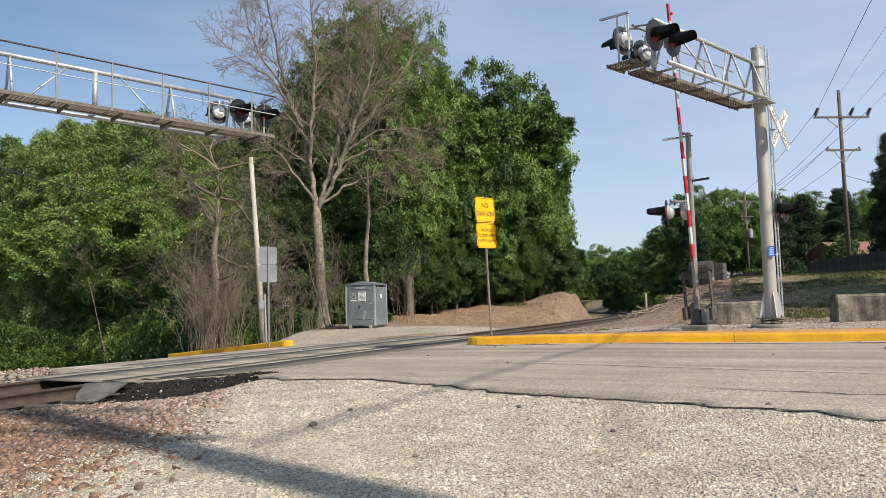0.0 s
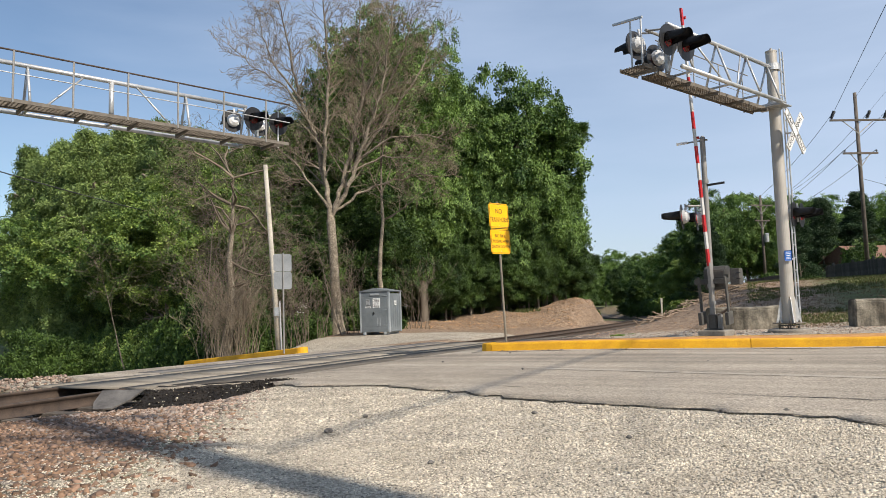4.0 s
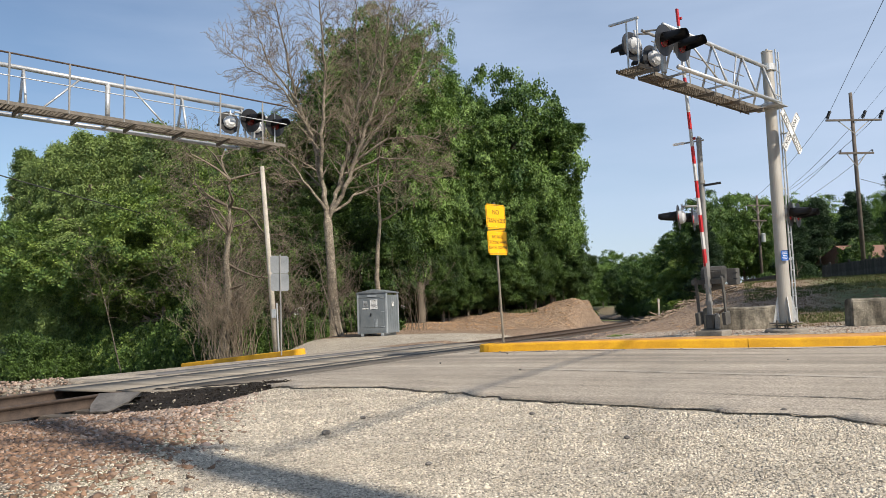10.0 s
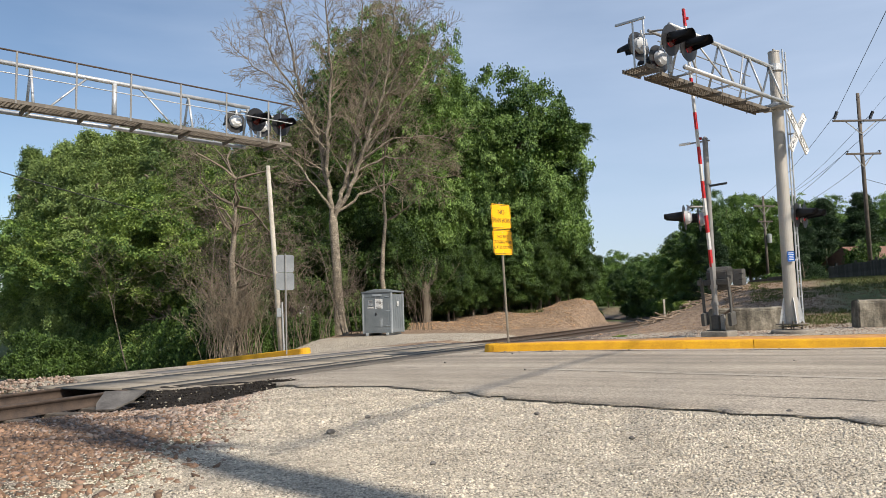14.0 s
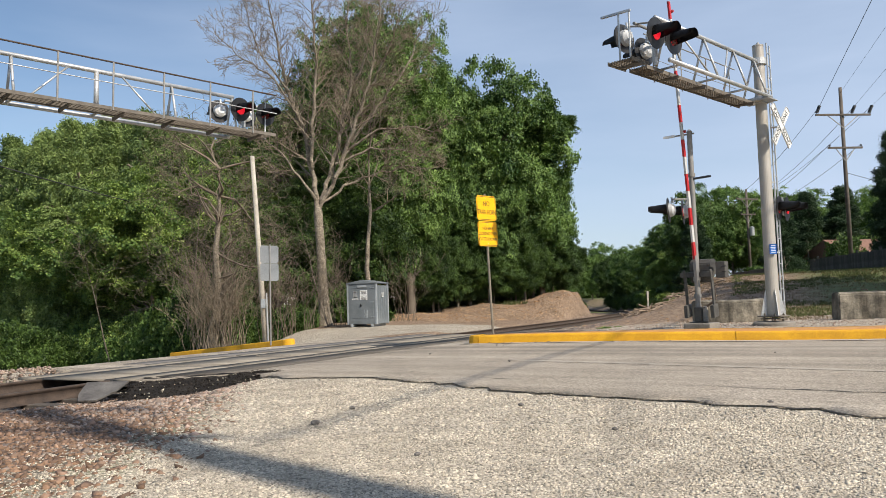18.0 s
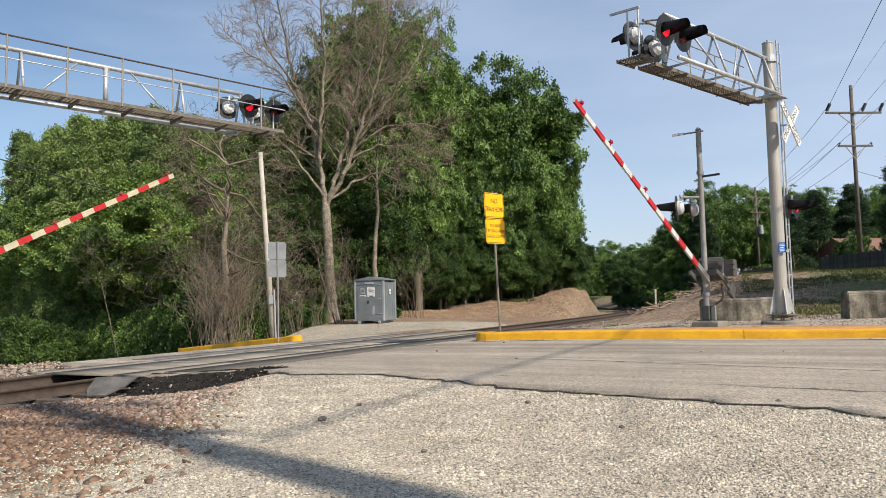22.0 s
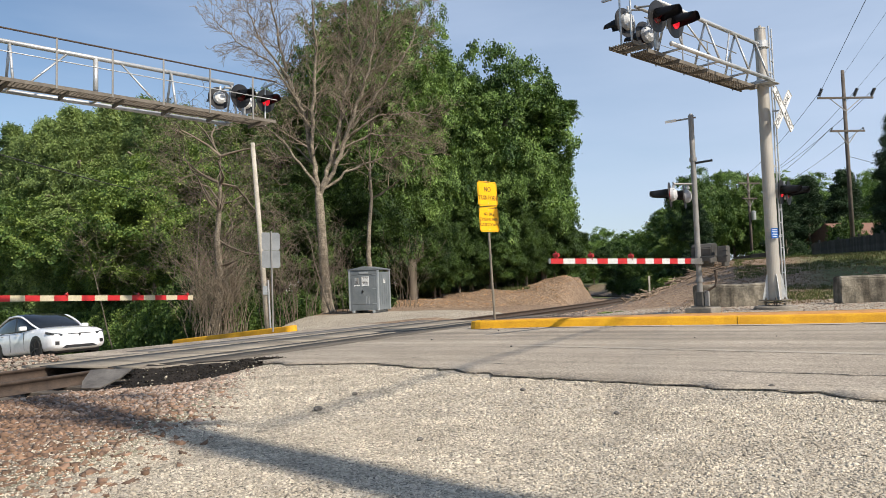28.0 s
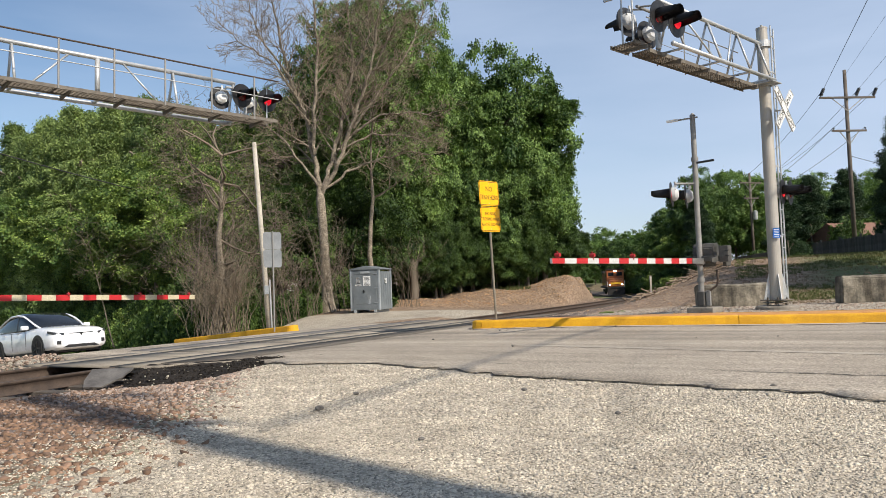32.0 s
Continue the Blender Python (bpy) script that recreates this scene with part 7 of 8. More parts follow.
def make_car():
    ob = thing("car", pose(0, 0, 0), "white electric crossover car with dark glass roof", "car")
    bm = loft([(2.50, 0.74, 0.36, 0.72), (2.47, 0.85, 0.28, 0.80), (2.38, 0.925, 0.24, 0.875), (2.18, 0.97, 0.21, 0.94), (1.85, 0.99, 0.20, 0.995), (1.48, 0.998, 0.20, 1.035), (1.05, 0.998, 0.20, 1.06), (0.3, 0.99, 0.20, 1.03),
               (-0.8, 0.99, 0.20, 1.06), (-1.5, 1.0, 0.22, 1.10), (-2.1, 0.96, 0.27, 1.12), (-2.4, 0.88, 0.36, 1.10), (-2.53, 0.72, 0.48, 1.00)], body_section)
    body = part("body", bm, CARWHITE, ob, "glossy white body", smooth=True)
    bm = loft([(1.30, 0.78, 0.98, 0.70, 1.00), (0.95, 0.87, 1.02, 0.77, 1.22), (0.55, 0.90, 1.03, 0.76, 1.44), (0.15, 0.91, 1.03, 0.74, 1.60), (-0.35, 0.91, 1.04, 0.72, 1.67), (-0.95, 0.91, 1.05, 0.70, 1.66), (-1.5, 0.88, 1.08, 0.64, 1.54), (-2.0, 0.84, 1.10, 0.62, 1.36), (-2.4, 0.76, 1.08, 0.62, 1.14)], cabin_section)
    part("glasshouse", bm, CARGLASS, ob, "dark tinted windscreen and roof glass", smooth=True)
    for sgn in (-1, 1):
        bm = bmesh.new()
        pts = [(1.28, 0.76, 1.02), (0.95, 0.82, 1.19), (0.55, 0.82, 1.385), (0.15, 0.795, 1.53), (-0.35, 0.77, 1.60), (-0.95, 0.75, 1.59), (-1.5, 0.70, 1.48), (-2.0, 0.69, 1.32), (-2.35, 0.70, 1.12)]
        for a, b in zip(pts, pts[1:]):
            beam(bm, (a[0], sgn * a[1], a[2]), (b[0], sgn * b[1], b[2]), 0.055, 0.05, (0, sgn * 0.6, 0.8))
        part("roof_rail", bm, CARWHITE, ob, "white roof side frame")
        bm = bmesh.new()
        beam(bm, (-0.15, sgn * 0.905, 1.03), (-0.30, sgn * 0.735, 1.60), 0.03, 0.10, (1, 0, 0))
        part("door_pillar", bm, BLACK, ob)
        bm = bmesh.new()
        box(bm, 2.9, 0.02, 0.02, pose(-0.25, sgn * 0.955, 1.03))
        part("window_trim", bm, BLACK, ob)
        bm = bmesh.new()
        box(bm, 0.14, 0.24, 0.15, pose(0.80, sgn * 1.09, 1.10), 0.04)
        part("mirror", bm, CARWHITE, ob, "white door mirror", smooth=True)
        for xx in (0.10, -0.98):
            bm = bmesh.new()
            box(bm, 0.20, 0.015, 0.03, pose(xx, sgn * 1.0, 0.93), 0.005)
            part("door_handle", bm, GALV, ob)
        for xx in (0.62, -0.42):
            bm = bmesh.new()
            box(bm, 0.010, 0.012, 0.62, pose(xx, sgn * 0.992, 0.66))
            part("door_gap", bm, BLACK, ob)
        # headlamp and fog lamp
        bm = bmesh.new()
        beam(bm, (2.492, sgn * 0.58, 0.735), (2.40, sgn * 0.885, 0.785), 0.05, 0.075)
        beam(bm, (2.405, sgn * 0.88, 0.785), (2.16, sgn * 0.965, 0.84), 0.05, 0.08)
        part("headlamp", bm, LAMPGLASS, ob, "slim dark headlamp", smooth=False)
        bm = bmesh.new()
        box(bm, 0.03, 0.13, 0.12, pose(2.492, sgn * 0.76, 0.47, 0, 0, sgn * 18), 0.008)
        part("fog_lamp", bm, BLACK, ob, "black fog lamp recess")
        for xx in (1.48, -1.48):
            bm = bmesh.new()
            tube(bm, (xx, sgn * 0.96, 0.37), (xx, sgn * 1.005, 0.37), 0.435, 0.435, 28)
            part("wheel_arch", bm, BLACK, ob)
            bm = bmesh.new()
            tube(bm, (0, -0.12, 0), (0, 0.12, 0), 0.365, 0.365, 28)
            bmesh.ops.bevel(bm, geom=[e for e in bm.edges if len(e.link_faces) == 2 and e.calc_face_angle(0) > 1], offset=0.03, segments=2, affect="EDGES")
            wheel = part("wheel", bm, TYRE, ob, "black tyre on a dark rim", pose(xx, sgn * 0.905, 0.365))
            bm = bmesh.new()
            tube(bm, (0, sgn * 0.115, 0), (0, sgn * 0.135, 0), 0.06, 0.05, 12)
            for k in range(5):
                a = k * 2 * math.pi / 5
                beam(bm, (0.05 * math.cos(a), sgn * 0.118, 0.05 * math.sin(a)), (0.25 * math.cos(a), sgn * 0.122, 0.25 * math.sin(a)), 0.03, 0.07, (0, 1, 0))
            part("rim", bm, RIM, wheel)
            wheels.append((wheel, xx, sgn))
    bm = bmesh.new()
    prism(bm, [(-0.62, -0.05), (0.62, -0.05), (0.46, 0.04), (-0.46, 0.04)], 0.05, pose(2.478, 0, 0.34, 0, 0, 90))
    part("lower_grille", bm, BLACK, ob, "black lower grille")
    bm = bmesh.new()
    box(bm, 0.03, 0.80, 0.022, pose(2.50, 0, 0.755, 0, -20, 0), 0.006)
    prism(bm, [(-0.06, 0.03), (0.06, 0.03), (0.0, -0.07)], 0.02, pose(2.515, 0, 0.735, 0, 0, 90))
    part("nose_trim", bm, BLACK, ob, "dark nose trim")
    bm = bmesh.new()
    box(bm, 0.03, 0.5, 0.05, pose(1.28, 0, 1.01, 0, -20, 0))
    part("wiper_cowl", bm, BLACK, ob)
    bm = bmesh.new()
    box(bm, 4.3, 1.7, 0.10, pose(0, 0, 0.20), 0.02)
    part("underbody", bm, BLACK, ob)
    return ob


wheels = []
car = make_car()
CAR_STOP, CAR_WAY = Vector((-14.55, 27.65)), Vector((0.800, -0.600))

# ---------------------------------------------------------------- locomotive
# weathered orange, darkened further: the trees' shade is put into the paint colour
ORANGE = surface("orange_locomotive_paint", (0.28, 0.075, 0.024), (0.40, 0.125, 0.03), 1.2, 0.5, 0.1, 30)
LOCOYEL = plain("yellow_stripe_paint", (0.75, 0.45, 0.03), 0.5)
LOCOBLACK = surface("black_underframe", (0.015, 0.014, 0.013), (0.035, 0.032, 0.03), 2.0, 0.7, 0.2, 30)
LAMP_ON = plain("lit_headlight", (1.0, 0.93, 0.75), 0.3, 0.0, 7.0)


def make_loco():
    ob = thing("locomotive", pose(0, 0, 0), "orange and black freight locomotive with lit headlights", "locomotive")
    bm = bmesh.new()
    box(bm, 22.0, 3.05, 0.30, pose(-11.0, 0, 1.42), 0.03)
    part("frame", bm, LOCOBLACK, ob)
    bm = bmesh.new()
    prism(bm, [(-0.5, 1.56), (-1.8, 1.56), (-1.8, 3.1), (-0.75, 3.0), (-0.5, 2.75)], 2.5, Matrix())
    bmesh.ops.bevel(bm, geom=bm.edges[:], offset=0.14, segments=3, affect="EDGES")
    part("nose", bm, ORANGE, ob, "orange wide nose")
    bm = bmesh.new()
    prism(bm, [(-1.5, 1.56), (-4.2, 1.56), (-4.2, 4.35), (-3.9, 4.6), (-2.0, 4.6), (-1.72, 4.35), (-1.62, 3.1)], 3.05)
    bmesh.ops.bevel(bm, geom=bm.edges[:], offset=0.10, segments=2, affect="EDGES")
    cab = part("cab", bm, ORANGE, ob, "orange cab")
    bm = bmesh.new()
    box(bm, 2.8, 2.75, 0.18, pose(-2.95, 0, 4.64), 0.05)
    part("cab_roof", bm, LOCOBLACK, ob)
    for sgn in (-1, 1):
        bm = bmesh.new()
        box(bm, 0.06, 0.95, 0.62, pose(-1.67, sgn * 0.72, 3.78, 0, -3, 0), 0.02)
        part("windscreen", bm, CARGLASS, cab, "dark windscreen")
        bm = bmesh.new()
        box(bm, 1.2, 0.04, 0.6, pose(-3.0, sgn * 1.53, 3.7), 0.02)
        part("side_window", bm, CARGLASS, cab)
        bm = bmesh.new()
        tube(bm, (-0.42, sgn * 1.05, 1.95), (-0.30, sgn * 1.05, 1.95), 0.13, 0.13, 14)
        part("ditch_light", bm, LAMP_ON, ob, "lit ditch light")
        bm = bmesh.new()
        hose(bm, [(-0.30, sgn * 1.45, 1.5), (-0.30, sgn * 1.45, 2.45), (-1.6, sgn * 1.5, 2.55)], 0.025, 6)
        part("hand_rail", bm, LABEL, ob)
        for k in range(4):
            bm = bmesh.new()
            box(bm, 0.3, 0.7, 0.05, pose(-0.25 - 0.1 * k, sgn * 1.15, 0.45 + 0.28 * k))
            part("step", bm, LOCOBLACK, ob)
        bm = bmesh.new()
        box(bm, 16.5, 0.03, 0.22, pose(-13, sgn * 1.20, 2.0))
        part("side_stripe", bm, LOCOYEL, ob)
        for tx in (-4.2, -17.8):
            bm = bmesh.new()
            box(bm, 4.4, 0.14, 0.5, pose(tx, sgn * 1.1, 0.75), 0.05)
            part("bogie_frame", bm, LOCOBLACK, ob)
            for k in (-1.7, 0, 1.7):
                bm = bmesh.new()
                tube(bm, (tx + k, sgn * 0.70, 0.53), (tx + k, sgn * 0.84, 0.53), 0.52, 0.52, 20)
                part("wheel", bm, RAIL_SIDE, ob)
    bm = bmesh.new()
    box(bm, 0.05, 1.7, 0.32, pose(-0.46, 0, 2.15), 0.01)
    part("nose_panel", bm, LOCOYEL, ob, "yellow nose panel")
    bm = bmesh.new()
    for sgn in (-1, 1):
        tube(bm, (-1.66, sgn * 0.14, 4.30), (-1.50, sgn * 0.14, 4.30), 0.12, 0.12, 12)
    part("headlight", bm, LAMP_ON, ob, "lit twin headlight")
    bm = bmesh.new()
    prism(bm, [(-1.5, 0.15), (1.5, 0.15), (1.5, 1.3), (-1.5, 1.3)], 0.12, pose(-0.15, 0, 0, 0, 0, 90))
    part("snow_plough", bm, LOCOBLACK, ob, "black plough plate")
    bm = bmesh.new()
    box(bm, 0.5, 0.25, 0.3, pose(0.1, 0, 0.9), 0.03)
    part("coupler", bm, RAIL_SIDE, ob)
    bm = bmesh.new()
    box(bm, 17.0, 2.3, 2.6, pose(-12.9, 0, 2.85), 0.12)
    part("hood", bm, ORANGE, ob, "orange engine hood")
    bm = bmesh.new()
    box(bm, 6.0, 2.6, 0.5, pose(-18.0, 0, 4.3), 0.08)
    part("radiator", bm, LOCOBLACK, ob)
    bm = bmesh.new()
    box(bm, 5.5, 2.4, 0.75, pose(-11, 0, 0.85), 0.15)
    part("fuel_tank", bm, LOCOBLACK, ob)
    return ob


loco = make_loco()


def loco_pose(y):
    s = float(track_slope(y - 9))
    a = math.atan2(-1, -s)
    return Matrix.Translation((float(track_x(y)), y, float(track_z(y)) + 0.02)) @ Matrix.Rotation(a, 4, "Z")


# ---------------------------------------------------------------- loose stone and growth
def rocks(name, pts, sizes, material, label, category, seed, flat=0.65):
    """Loose angular stones, joined; pts is an array of places."""
    rng = np.random.default_rng(seed)
    base = np.array(((1, 0, 0), (-1, 0, 0), (0, 1, 0), (0, -1, 0), (0, 0, 1), (0, 0, -1)), dtype=float)
    tri = np.array(((0, 2, 4), (2, 1, 4), (1, 3, 4), (3, 0, 4), (2, 0, 5), (1, 2, 5), (3, 1, 5), (0, 3, 5)))
    n = len(pts)
    v = base[None] + rng.normal(size=(n, 6, 3)) * 0.20
    v *= rng.uniform(0.6, 1.3, (n, 1, 3))
    q = rng.normal(size=(n, 3, 3))
    q, _ = np.linalg.qr(q)
    v = np.einsum("nij,nkj->nki", q, v)
    v[:, :, 2] *= flat
    v = v * (np.asarray(sizes) / 2)[:, None, None] + np.asarray(pts)[:, None, :]
    f = (tri[None] + np.arange(n)[:, None, None] * 6).reshape(-1, 3)
    ob = new(name, mesh_of(name, v.reshape(-1, 3), f, material))
    return tagged(ob, label, category, kind="stuff")


def scatter(rng, n, x0, x1, y0, y1, keep, lift=0.0):
    x, y = rng.uniform(x0, x1, n), rng.uniform(y0, y1, n)
    ok = keep(x, y, rng)
    x, y = x[ok], y[ok]
    return np.stack([x, y, ground_z(x, y) + lift], 1)


def off_road(x, y):
    """True on the near side of the broken asphalt edge."""
    ex = np.array([p[0] for p in near_edge[::-1]])
    ey = np.array([p[1] for p in near_edge[::-1]])
    return y < np.interp(x, ex, ey) - 0.06


rng = np.random.default_rng(9)
pts = np.concatenate([
    scatter(rng, 90000, -3.4, 3.4, 2.7, 5.4, lambda x, y, r: off_road(x, y) & (np.abs(x) < y * 0.62 + 0.3) & (ballast_side(x, y) < 0.25 + 0.7 * r.random(len(x)))),
    scatter(rng, 60000, -5.0, 5.0, 5.4, 9.0, lambda x, y, r: off_road(x, y) & (np.abs(x) < y * 0.62) & (ballast_side(x, y) < 0.2 + 0.6 * r.random(len(x)))),
    scatter(rng, 12000, -4.5, 1.0, 9.0, 12.0, lambda x, y, r: off_road(x, y) & (ballast_side(x, y) < 0.2 + 0.6 * r.random(len(x))))])
sz = (rng.gamma(4.0, 0.0027, len(pts)) + 0.004) * (1 + 0.45 * smoothstep(4.5, 6.5, pts[:, 1]))
rocks("gravel", pts, np.minimum(sz, 0.06), STONE_PALE, "pale crushed limestone gravel covering the lot", "gravel", 1)
pts = np.concatenate([
    scatter(rng, 90000, -9.5, -0.6, 2.7, 12.4, lambda x, y, r: off_road(x, y) & ~((x > -4.75) & (x < -2.5) & (y > 10.35)) & (x > -y * 0.66 - 0.5) & (ballast_side(x, y) > 0.12 + 0.85 * r.random(len(x)))),
    scatter(rng, 7000, -12, 0, 10, 30, lambda x, y, r: (np.abs(side(x, y)) < 2.4) & ((y < 11.4) | (along(x, y) > 16.5))),
    scatter(rng, 26000, 0, 20, 28, 75, lambda x, y, r: (np.abs(side(x, y)) < 2.9)),
    scatter(rng, 6000, 4.0, 15.0, 16.5, 26, lambda x, y, r: (side(x, y) < -5.5) & (along(x, y) > 8.2)),
    scatter(rng, 5000, 0.0, 9.0, 19, 34, lambda x, y, r: (side(x, y) > -5.5) & (side(x, y) < -1.6) & (along(x, y) > 8.5))])
sz = np.minimum(rng.gamma(3.4, 0.0088, len(pts)) + 0.010, 0.075)
# the stone nearest the lot is stained brown by rust
rust = (pts[:, 1] < 12) & (pts[:, 1] + 0.9 * pts[:, 0] + rng.normal(size=len(pts)) * 1.1 < 4.3)
rocks("ballast", pts[~rust], sz[~rust], STONE_PINK, "pink and tan angular track ballast", "ballast", 2, 0.75)
rocks("ballast", pts[rust], sz[rust], STONE_RUST, "rust-brown angular track ballast", "ballast", 22, 0.75)
pts = scatter(rng, 9000, -13.5, -6.0, 10.5, 18, lambda x, y, r: (side(x, y) > 1.35) & (side(x, y) < 4.2) & off_road(x, y))
pts[:, 2] += rng.uniform(0.0, 0.12, len(pts)) * (1 - smoothstep(2.2, 4.2, side(pts[:, 0], pts[:, 1])))
sz = rng.gamma(5.0, 0.0085, len(pts)) + 0.02
rocks("ballast", pts, np.minimum(sz, 0.14), STONE_PINK, "pink and brown angular ballast heaped beyond the rails", "ballast", 12, 0.75)
# crumbs on and below the black ramp, with a few pale chips
rr_ = np.array(ramp_rows())
k_ = rng.integers(0, rr_.shape[0], 2600), rng.integers(2, rr_.shape[1], 2600)
pts = rr_[k_] + rng.normal(size=(2600, 3)) * (0.05, 0.05, 0.004)
rocks("asphalt_crumbs", pts, rng.gamma(3.0, 0.0055, 2600) + 0.005, TAR, "black asphalt crumbs on the broken ramp", "asphalt", 13, 0.8)
k_ = rng.integers(0, rr_.shape[0], 90), rng.integers(2, rr_.shape[1], 90)
rocks("ramp_chips", rr_[k_] + rng.normal(size=(90, 3)) * (0.05, 0.05, 0.004) + (0, 0, 0.008), rng.gamma(3.0, 0.006, 90) + 0.008, STONE_PALE, "pale chips scattered on the black ramp", "gravel", 14, 0.8)
pts = np.concatenate([
    scatter(rng, 14000, -9, 14, 44, 70, lambda x, y, r: (mound(x, y) > 0.08) & (side(x, y) > 2.5)),
    scatter(rng, 5000, 4, 20, 26, 70, lambda x, y, r: (side(x, y) < -3) & (side(x, y) > -7))])
sz = (rng.gamma(3.0, 0.03, len(pts)) + 0.03) * np.where(side(pts[:, 0], pts[:, 1]) < 0, 0.4, 0.75)
rocks("spoil_stones", pts, np.minimum(sz, 0.4), STONE_BROWN, "brown clay and stones on the spoil heap", "stones", 3, 0.7)
# dark stones lying singly on the lot
for x, y, s in ((-1.03, 5.94, 0.075), (-0.84, 6.7, 0.05), (2.05, 6.15, 0.07), (0.6, 6.5, 0.05), (2.5, 6.05, 0.055), (-0.2, 4.6, 0.04), (1.1, 5.2, 0.04), (0.25, 7.9, 0.035)):
    bm = bmesh.new()
    bmesh.ops.create_icosphere(bm, subdivisions=2, radius=s / 2)
    for v in bm.verts:
        v.co = v.co * (1 + 0.35 * noise.noise(v.co * 30 + Vector((x, y, 0)))) * 1.0
        v.co.z *= 0.6
    o = part("stone", bm, STONE_DARK, None, m=pose(x, y, gz(x, y) + s * 0.25, 0, 0, x * 90))
    tagged(o, "dark rough stone lying on the pale gravel", "stone", "loose stones")


# small stones and grit swept against the kerb
rnd = random.Random(21)
for i in range(26):
    s_, w_ = rnd.choice((rnd.uniform(0.2, 3.0), rnd.uniform(0, 9))), rnd.uniform(0.04, 0.22)
    if i > 16:
        s_, w_ = rnd.uniform(0, 9), rnd.uniform(0.6, 5.5)
    q = NOSE_R + K_R * s_ - Q_R * w_
    bm = bmesh.new()
    r_ = rnd.uniform(0.012, 0.03)
    bmesh.ops.create_icosphere(bm, subdivisions=1, radius=r_, matrix=Matrix.Diagonal((1, rnd.uniform(0.6, 1), 0.6, 1)))
    o = part("stone", bm, STONE_DARK, None, m=pose(q.x, q.y, float(road_z(q.x, q.y)) + r_ * 0.5, 0, 0, rnd.uniform(0, 180)))
    tagged(o, "small dark stone lying on the road", "stone", "loose stones")


# ---------------------------------------------------------------- grass and litter
def tufts(name, pts, height, material, label, seed, blades=9, width=0.012):
    rng = np.random.default_rng(seed)
    n = len(pts) * blades
    p = np.repeat(pts, blades, 0) + rng.normal(size=(n, 3)) * (0.07, 0.07, 0)
    a = rng.uniform(0, 2 * math.pi, n)
    h = height * rng.uniform(0.4, 1.2, n)
    lean = rng.normal(size=(n, 2)) * 0.35 * h[:, None]
    w = np.stack([np.cos(a), np.sin(a), np.zeros(n)], 1) * width
    top = p + np.concatenate([lean, h[:, None]], 1)
    mid = p + np.concatenate([lean * 0.35, h[:, None] * 0.55], 1)
    v = np.stack([p - w, p + w, mid + w * 0.7, top, mid - w * 0.7], 1).reshape(-1, 3)
    f = np.arange(n * 5).reshape(-1, 5)
    ob = new(name, mesh_of(name, v, f, material))
    return tagged(ob, label, "grass", kind="stuff")


pts = scatter(rng, 24000, 7, 34, 24, 60, lambda x, y, r: (side(x, y) < -8.5) & (np.array([noise.noise(Vector((a * 0.22, b * 0.22, 0))) for a, b in zip(x, y)]) > -0.12))
tufts("rough_grass", pts, 0.10, GRASS, "rough green grass on the rise", 1, 9, 0.012)
pts = scatter(rng, 9000, 7, 34, 22, 60, lambda x, y, r: (side(x, y) < -7))
tufts("dry_grass", pts, 0.08, DRYGRASS, "dry straw-coloured grass on the rise", 2, 7, 0.008)
pts = scatter(rng, 30000, -34, -10, 26, 44, lambda x, y, r: ((x + 5.0) * 0.653 + (y - 24.5) * 0.757 > 1.3) & (side(x, y) > 9) & ((x + 5.0) * 0.653 + (y - 24.5) * 0.757 < 8))
tufts("verge_grass", pts, 0.07, VERGE, "mown green verge below the wood", 3, 8, 0.018)
pts = scatter(rng, 2500, -6, 12, 57, 74, lambda x, y, r: (mound(x, y) < 1.2) & (side(x, y) > 5))
tufts("weeds", pts, 0.3, GRASS, "green weeds along the wood's foot", 4, 8, 0.02)
for x, y, r_ in ((5.0, 24.5, 0.35), (5.6, 25.4, 0.3), (9.6, 27.0, 0.3), (4.2, 27.5, 0.25)):
    bush(x, y, r_, r_ * 0.9, LEAF_BRIGHT, "small green weed clump on the ballast bank", "weeds")

# fallen branches on the bank right of the track, and by the wood
rnd = random.Random(11)
LOG = surface("weathered_log", (0.20, 0.145, 0.10), (0.34, 0.26, 0.19), 3.0, 0.92, 0.6, 20, dist=0.01)
for i in range(330):
    x, y = rnd.uniform(8.5, 15.5), rnd.uniform(34, 58)
    n_now = float(side(x, y))
    if not -8.0 < n_now < -3.2:
        continue
    bm = bmesh.new()
    ln, rr = rnd.uniform(0.4, 1.3), rnd.uniform(0.012, 0.04)
    tube(bm, (-ln / 2, 0, 0), (0, rnd.uniform(-0.06, 0.06), 0.03), rr, rr * 0.85, 7)
    tube(bm, (0, 0, 0.03), (ln / 2, rnd.uniform(-0.12, 0.12), 0.02), rr * 0.85, rr * 0.6, 7)
    o = part("branch", bm, LOG, None, m=pose(x, y, gz(x, y) + rr + rnd.uniform(0, 0.2), 0, rnd.uniform(-24, 24), rnd.uniform(0, 180)))
    tagged(o, "fallen bare branch on the earth bank", "branch", "fallen branches")
for x, y, ln, rr, a in ((-7.4, 29.6, 1.5, 0.11, 12), (-6.9, 30.2, 1.0, 0.07, -20), (-8.2, 29.4, 0.7, 0.10, 60)):
    bm = bmesh.new()
    tube(bm, (-ln / 2, 0, 0), (ln / 2, 0.03, 0.02), rr, rr * 0.8, 9)
    o = part("log", bm, LOG, None, m=pose(x, y, gz(x, y) + rr * 0.8, 0, 0, a))
    tagged(o, "cut pale log lying by the brushwood", "log", "cut logs")
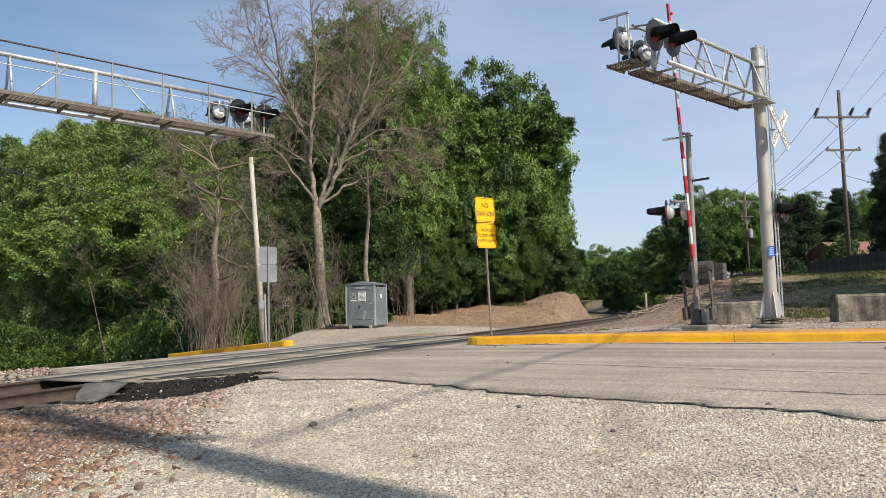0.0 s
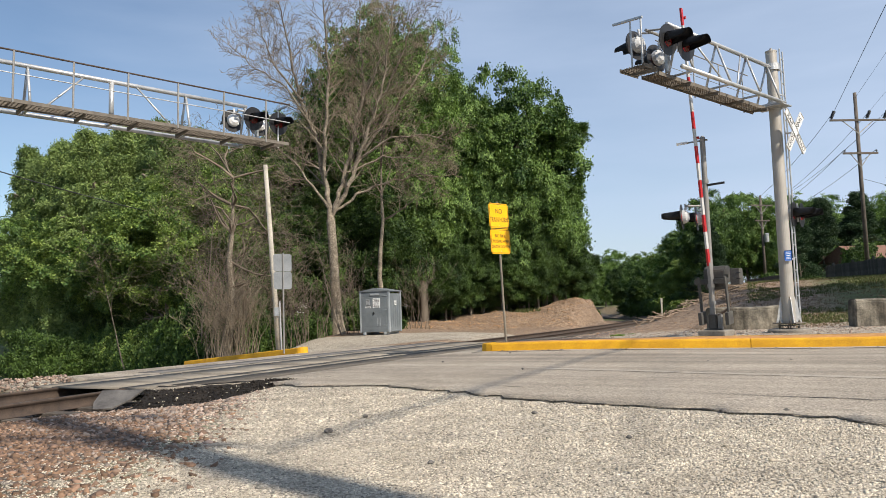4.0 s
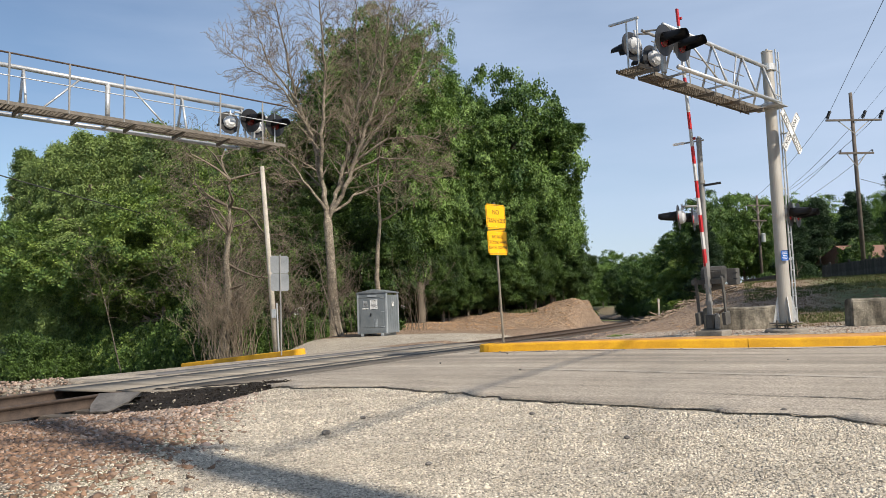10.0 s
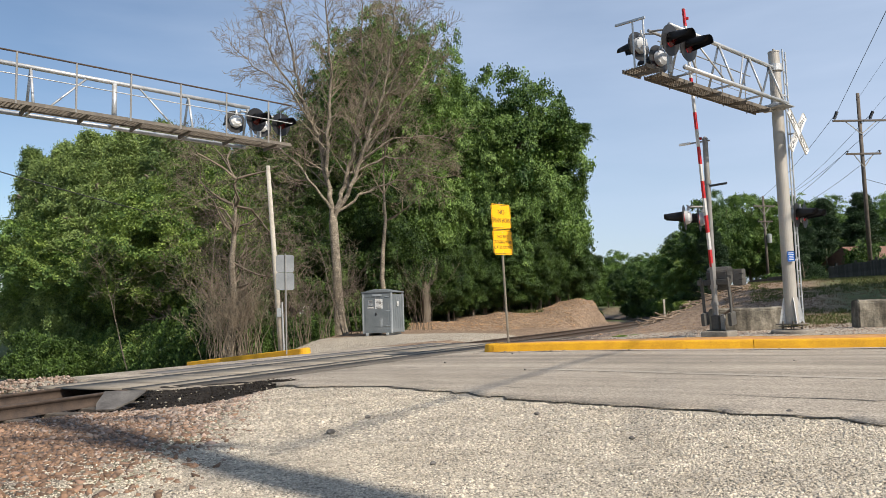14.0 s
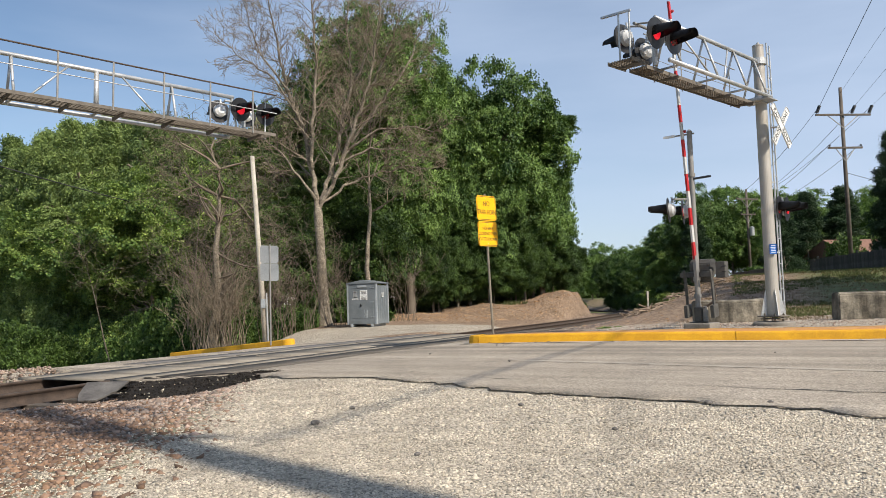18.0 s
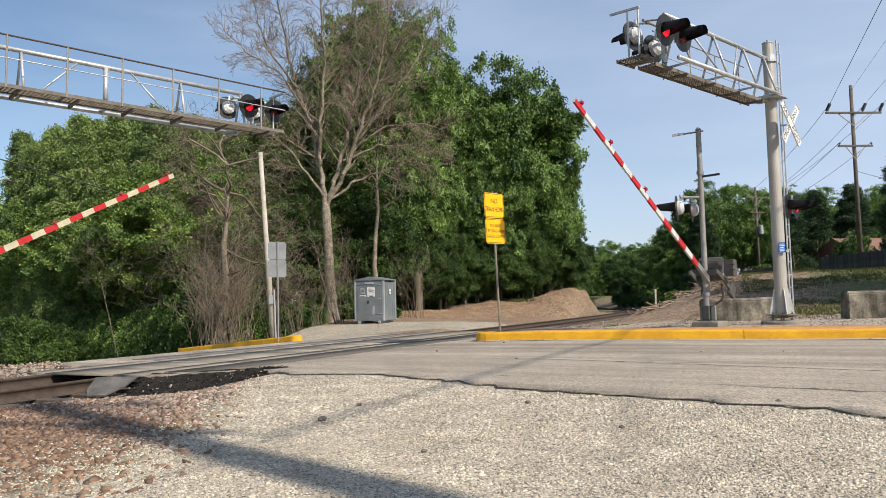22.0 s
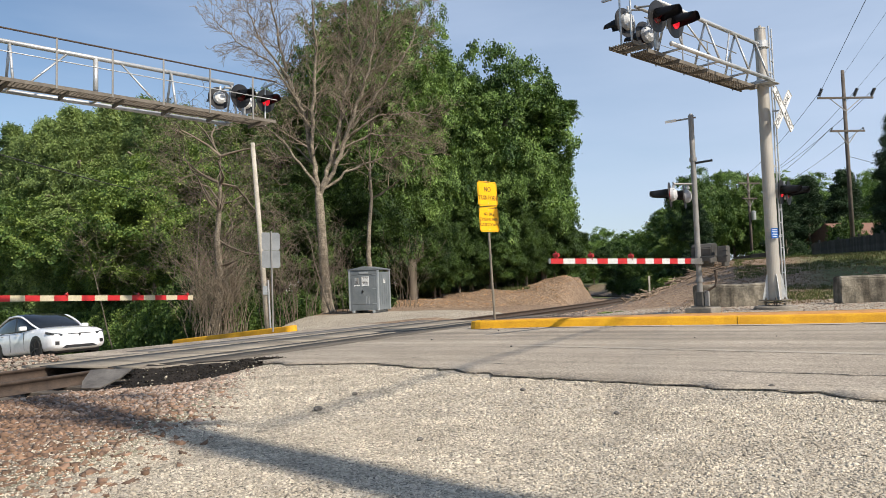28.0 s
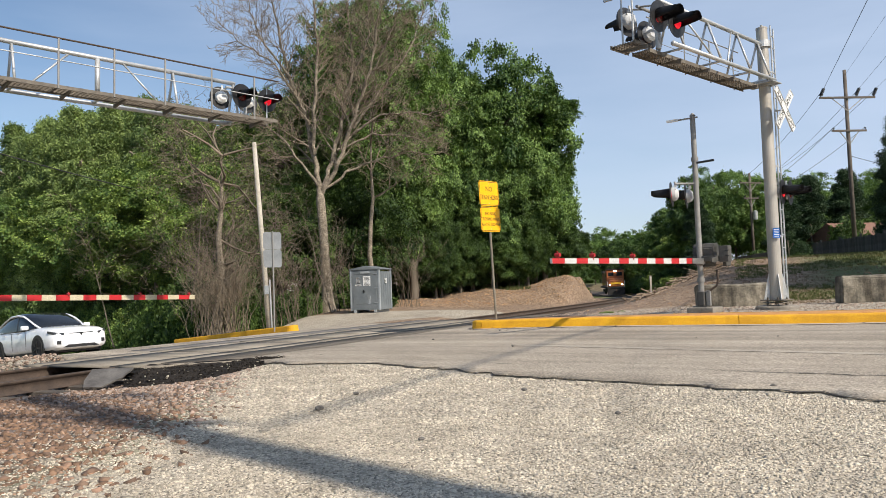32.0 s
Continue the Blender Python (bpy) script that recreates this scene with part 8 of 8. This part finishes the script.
# short white marker post beside the track
bm = bmesh.new()
box(bm, 0.09, 0.09, 1.3, pose(0, 0, 0.5), 0.01)
box(bm, 0.11, 0.11, 0.22, pose(0, 0, 1.05), 0.01)
tagged(part("marker_post", bm, PALE_WOOD, None, m=pose(11.0, 42.0, gz(11.0, 42.0))), "short pale marker post beside the track", "marker post")


# ---------------------------------------------------------------- what moves
FLASH_0, FLASH_PERIOD, FLASH_SHARE = 16.81, 1.031, 0.47
FLASH_LATE = {8: 0.075, 9: 0.065}      # two beats come a little late


def motions():
    # gate arms: lifted, then coming down
    for arm, m, rows in (
            (arm_r, ARM_R_M, ((0, 83), (17.9, 83), (18.5, 78), (19.0, 72), (19.6, 64), (20.2, 54), (20.7, 45), (21.2, 38), (21.7, 32), (22.2, 27.5), (22.7, 22.7), (23.2, 18.2), (23.7, 14.3), (24.2, 10.8), (24.7, 7.2), (25.2, 4.4), (25.6, 2.6), (26.4, 0.6), (27.2, 0.0), (32, 0.0))),
            (arm_l, ARM_L_M, ((0, 84), (17.9, 84), (18.5, 79), (19.0, 71), (19.5, 62.5), (20.0, 54.5), (20.5, 46.8), (21.0, 38.9), (21.5, 32.2), (22.0, 26.4), (22.5, 21.2), (23.0, 16.6), (23.5, 12.9), (24.0, 9.7), (24.5, 6.7), (25.0, 4.0), (25.5, 2.0), (26.3, -0.4), (27.2, -1.5), (27.8, -1.7), (32, -1.7)))):
        walk(arm, [(t, m @ Matrix.Rotation(radians(-a), 4, "Y")) for t, a in rows])
    # the car rolls up to the gate and stops; its wheels turn
    run = ((0, -90), (14, -62), (18, -42), (20, -28), (21, -20.5), (22, -12.9), (22.6, -8.64), (22.8, -7.2), (23, -6.07), (23.2, -5.05), (23.4, -4.2), (23.6, -3.41), (23.8, -2.73), (24, -2.13), (24.3, -1.46), (24.6, -0.91), (25, -0.32), (25.5, 0.0), (28, 0), (32, 0))
    rows = []
    for t, s in run:
        q = CAR_STOP + CAR_WAY * s
        f, b = q + CAR_WAY * 1.48, q - CAR_WAY * 1.48
        zf, zb = float(road_z(f.x, f.y)), float(road_z(b.x, b.y))
        m = Matrix.Translation((q.x, q.y, (zf + zb) / 2)) @ Matrix.Rotation(math.atan2(CAR_WAY.y, CAR_WAY.x), 4, "Z") @ Matrix.Rotation(-math.atan2(zf - zb, 2.96), 4, "Y")
        rows.append((t, m))
    walk(car, rows)
    for wheel, xx, sgn in wheels:
        spin = []
        ts = np.concatenate([np.arange(20, 25.6, 0.04), (26.5, 28, 32)])
        ss = np.interp(ts, [r[0] for r in run], [r[1] for r in run])
        spin.append((0, 0.0))
        for t, s in zip(ts, ss):
            spin.append((float(t), (s + 28) / 0.365))
        walk(wheel, [(t, pose(xx, sgn * 0.905, 0.365) @ Matrix.Rotation(a, 4, "Y")) for t, a in spin])
    # the locomotive comes round the bend
    walk(loco, [(t, loco_pose(y)) for t, y in ((0, 560.0), (26, 222.0), (28, 191.0), (29, 176.0), (30, 161.5), (31, 147.5), (32, 134.0))])
    # crossing lights: each lens turns its lit side to the front and away again
    for lens, phase in flashers:
        home = Vector(lens.matrix_basis.translation)
        rows, a = [(0, 0)], 0
        t = FLASH_0 - FLASH_PERIOD
        events, beat = [], 0
        while t < 32.4:
            events += [(t + FLASH_LATE.get(beat, 0), phase == 1), (t + FLASH_PERIOD * FLASH_SHARE, phase == 2)]
            t += FLASH_PERIOD
            beat += 1
        lit = False
        for te, on in events:
            if on != lit:
                for k in range(4):
                    rows.append((te + (k - 3) / 30, a + 60 * k))
                a += 180
                lit = on
        rows = [r for r in rows if r[0] < 31.99] + [(32.0, rows[[i for i, r in enumerate(rows) if r[0] < 31.99][-1]][1])]
        walk(lens, [(max(0, t), Matrix.Translation(home) @ Matrix.Rotation(radians(b), 4, "Z")) for t, b in rows])


motions()
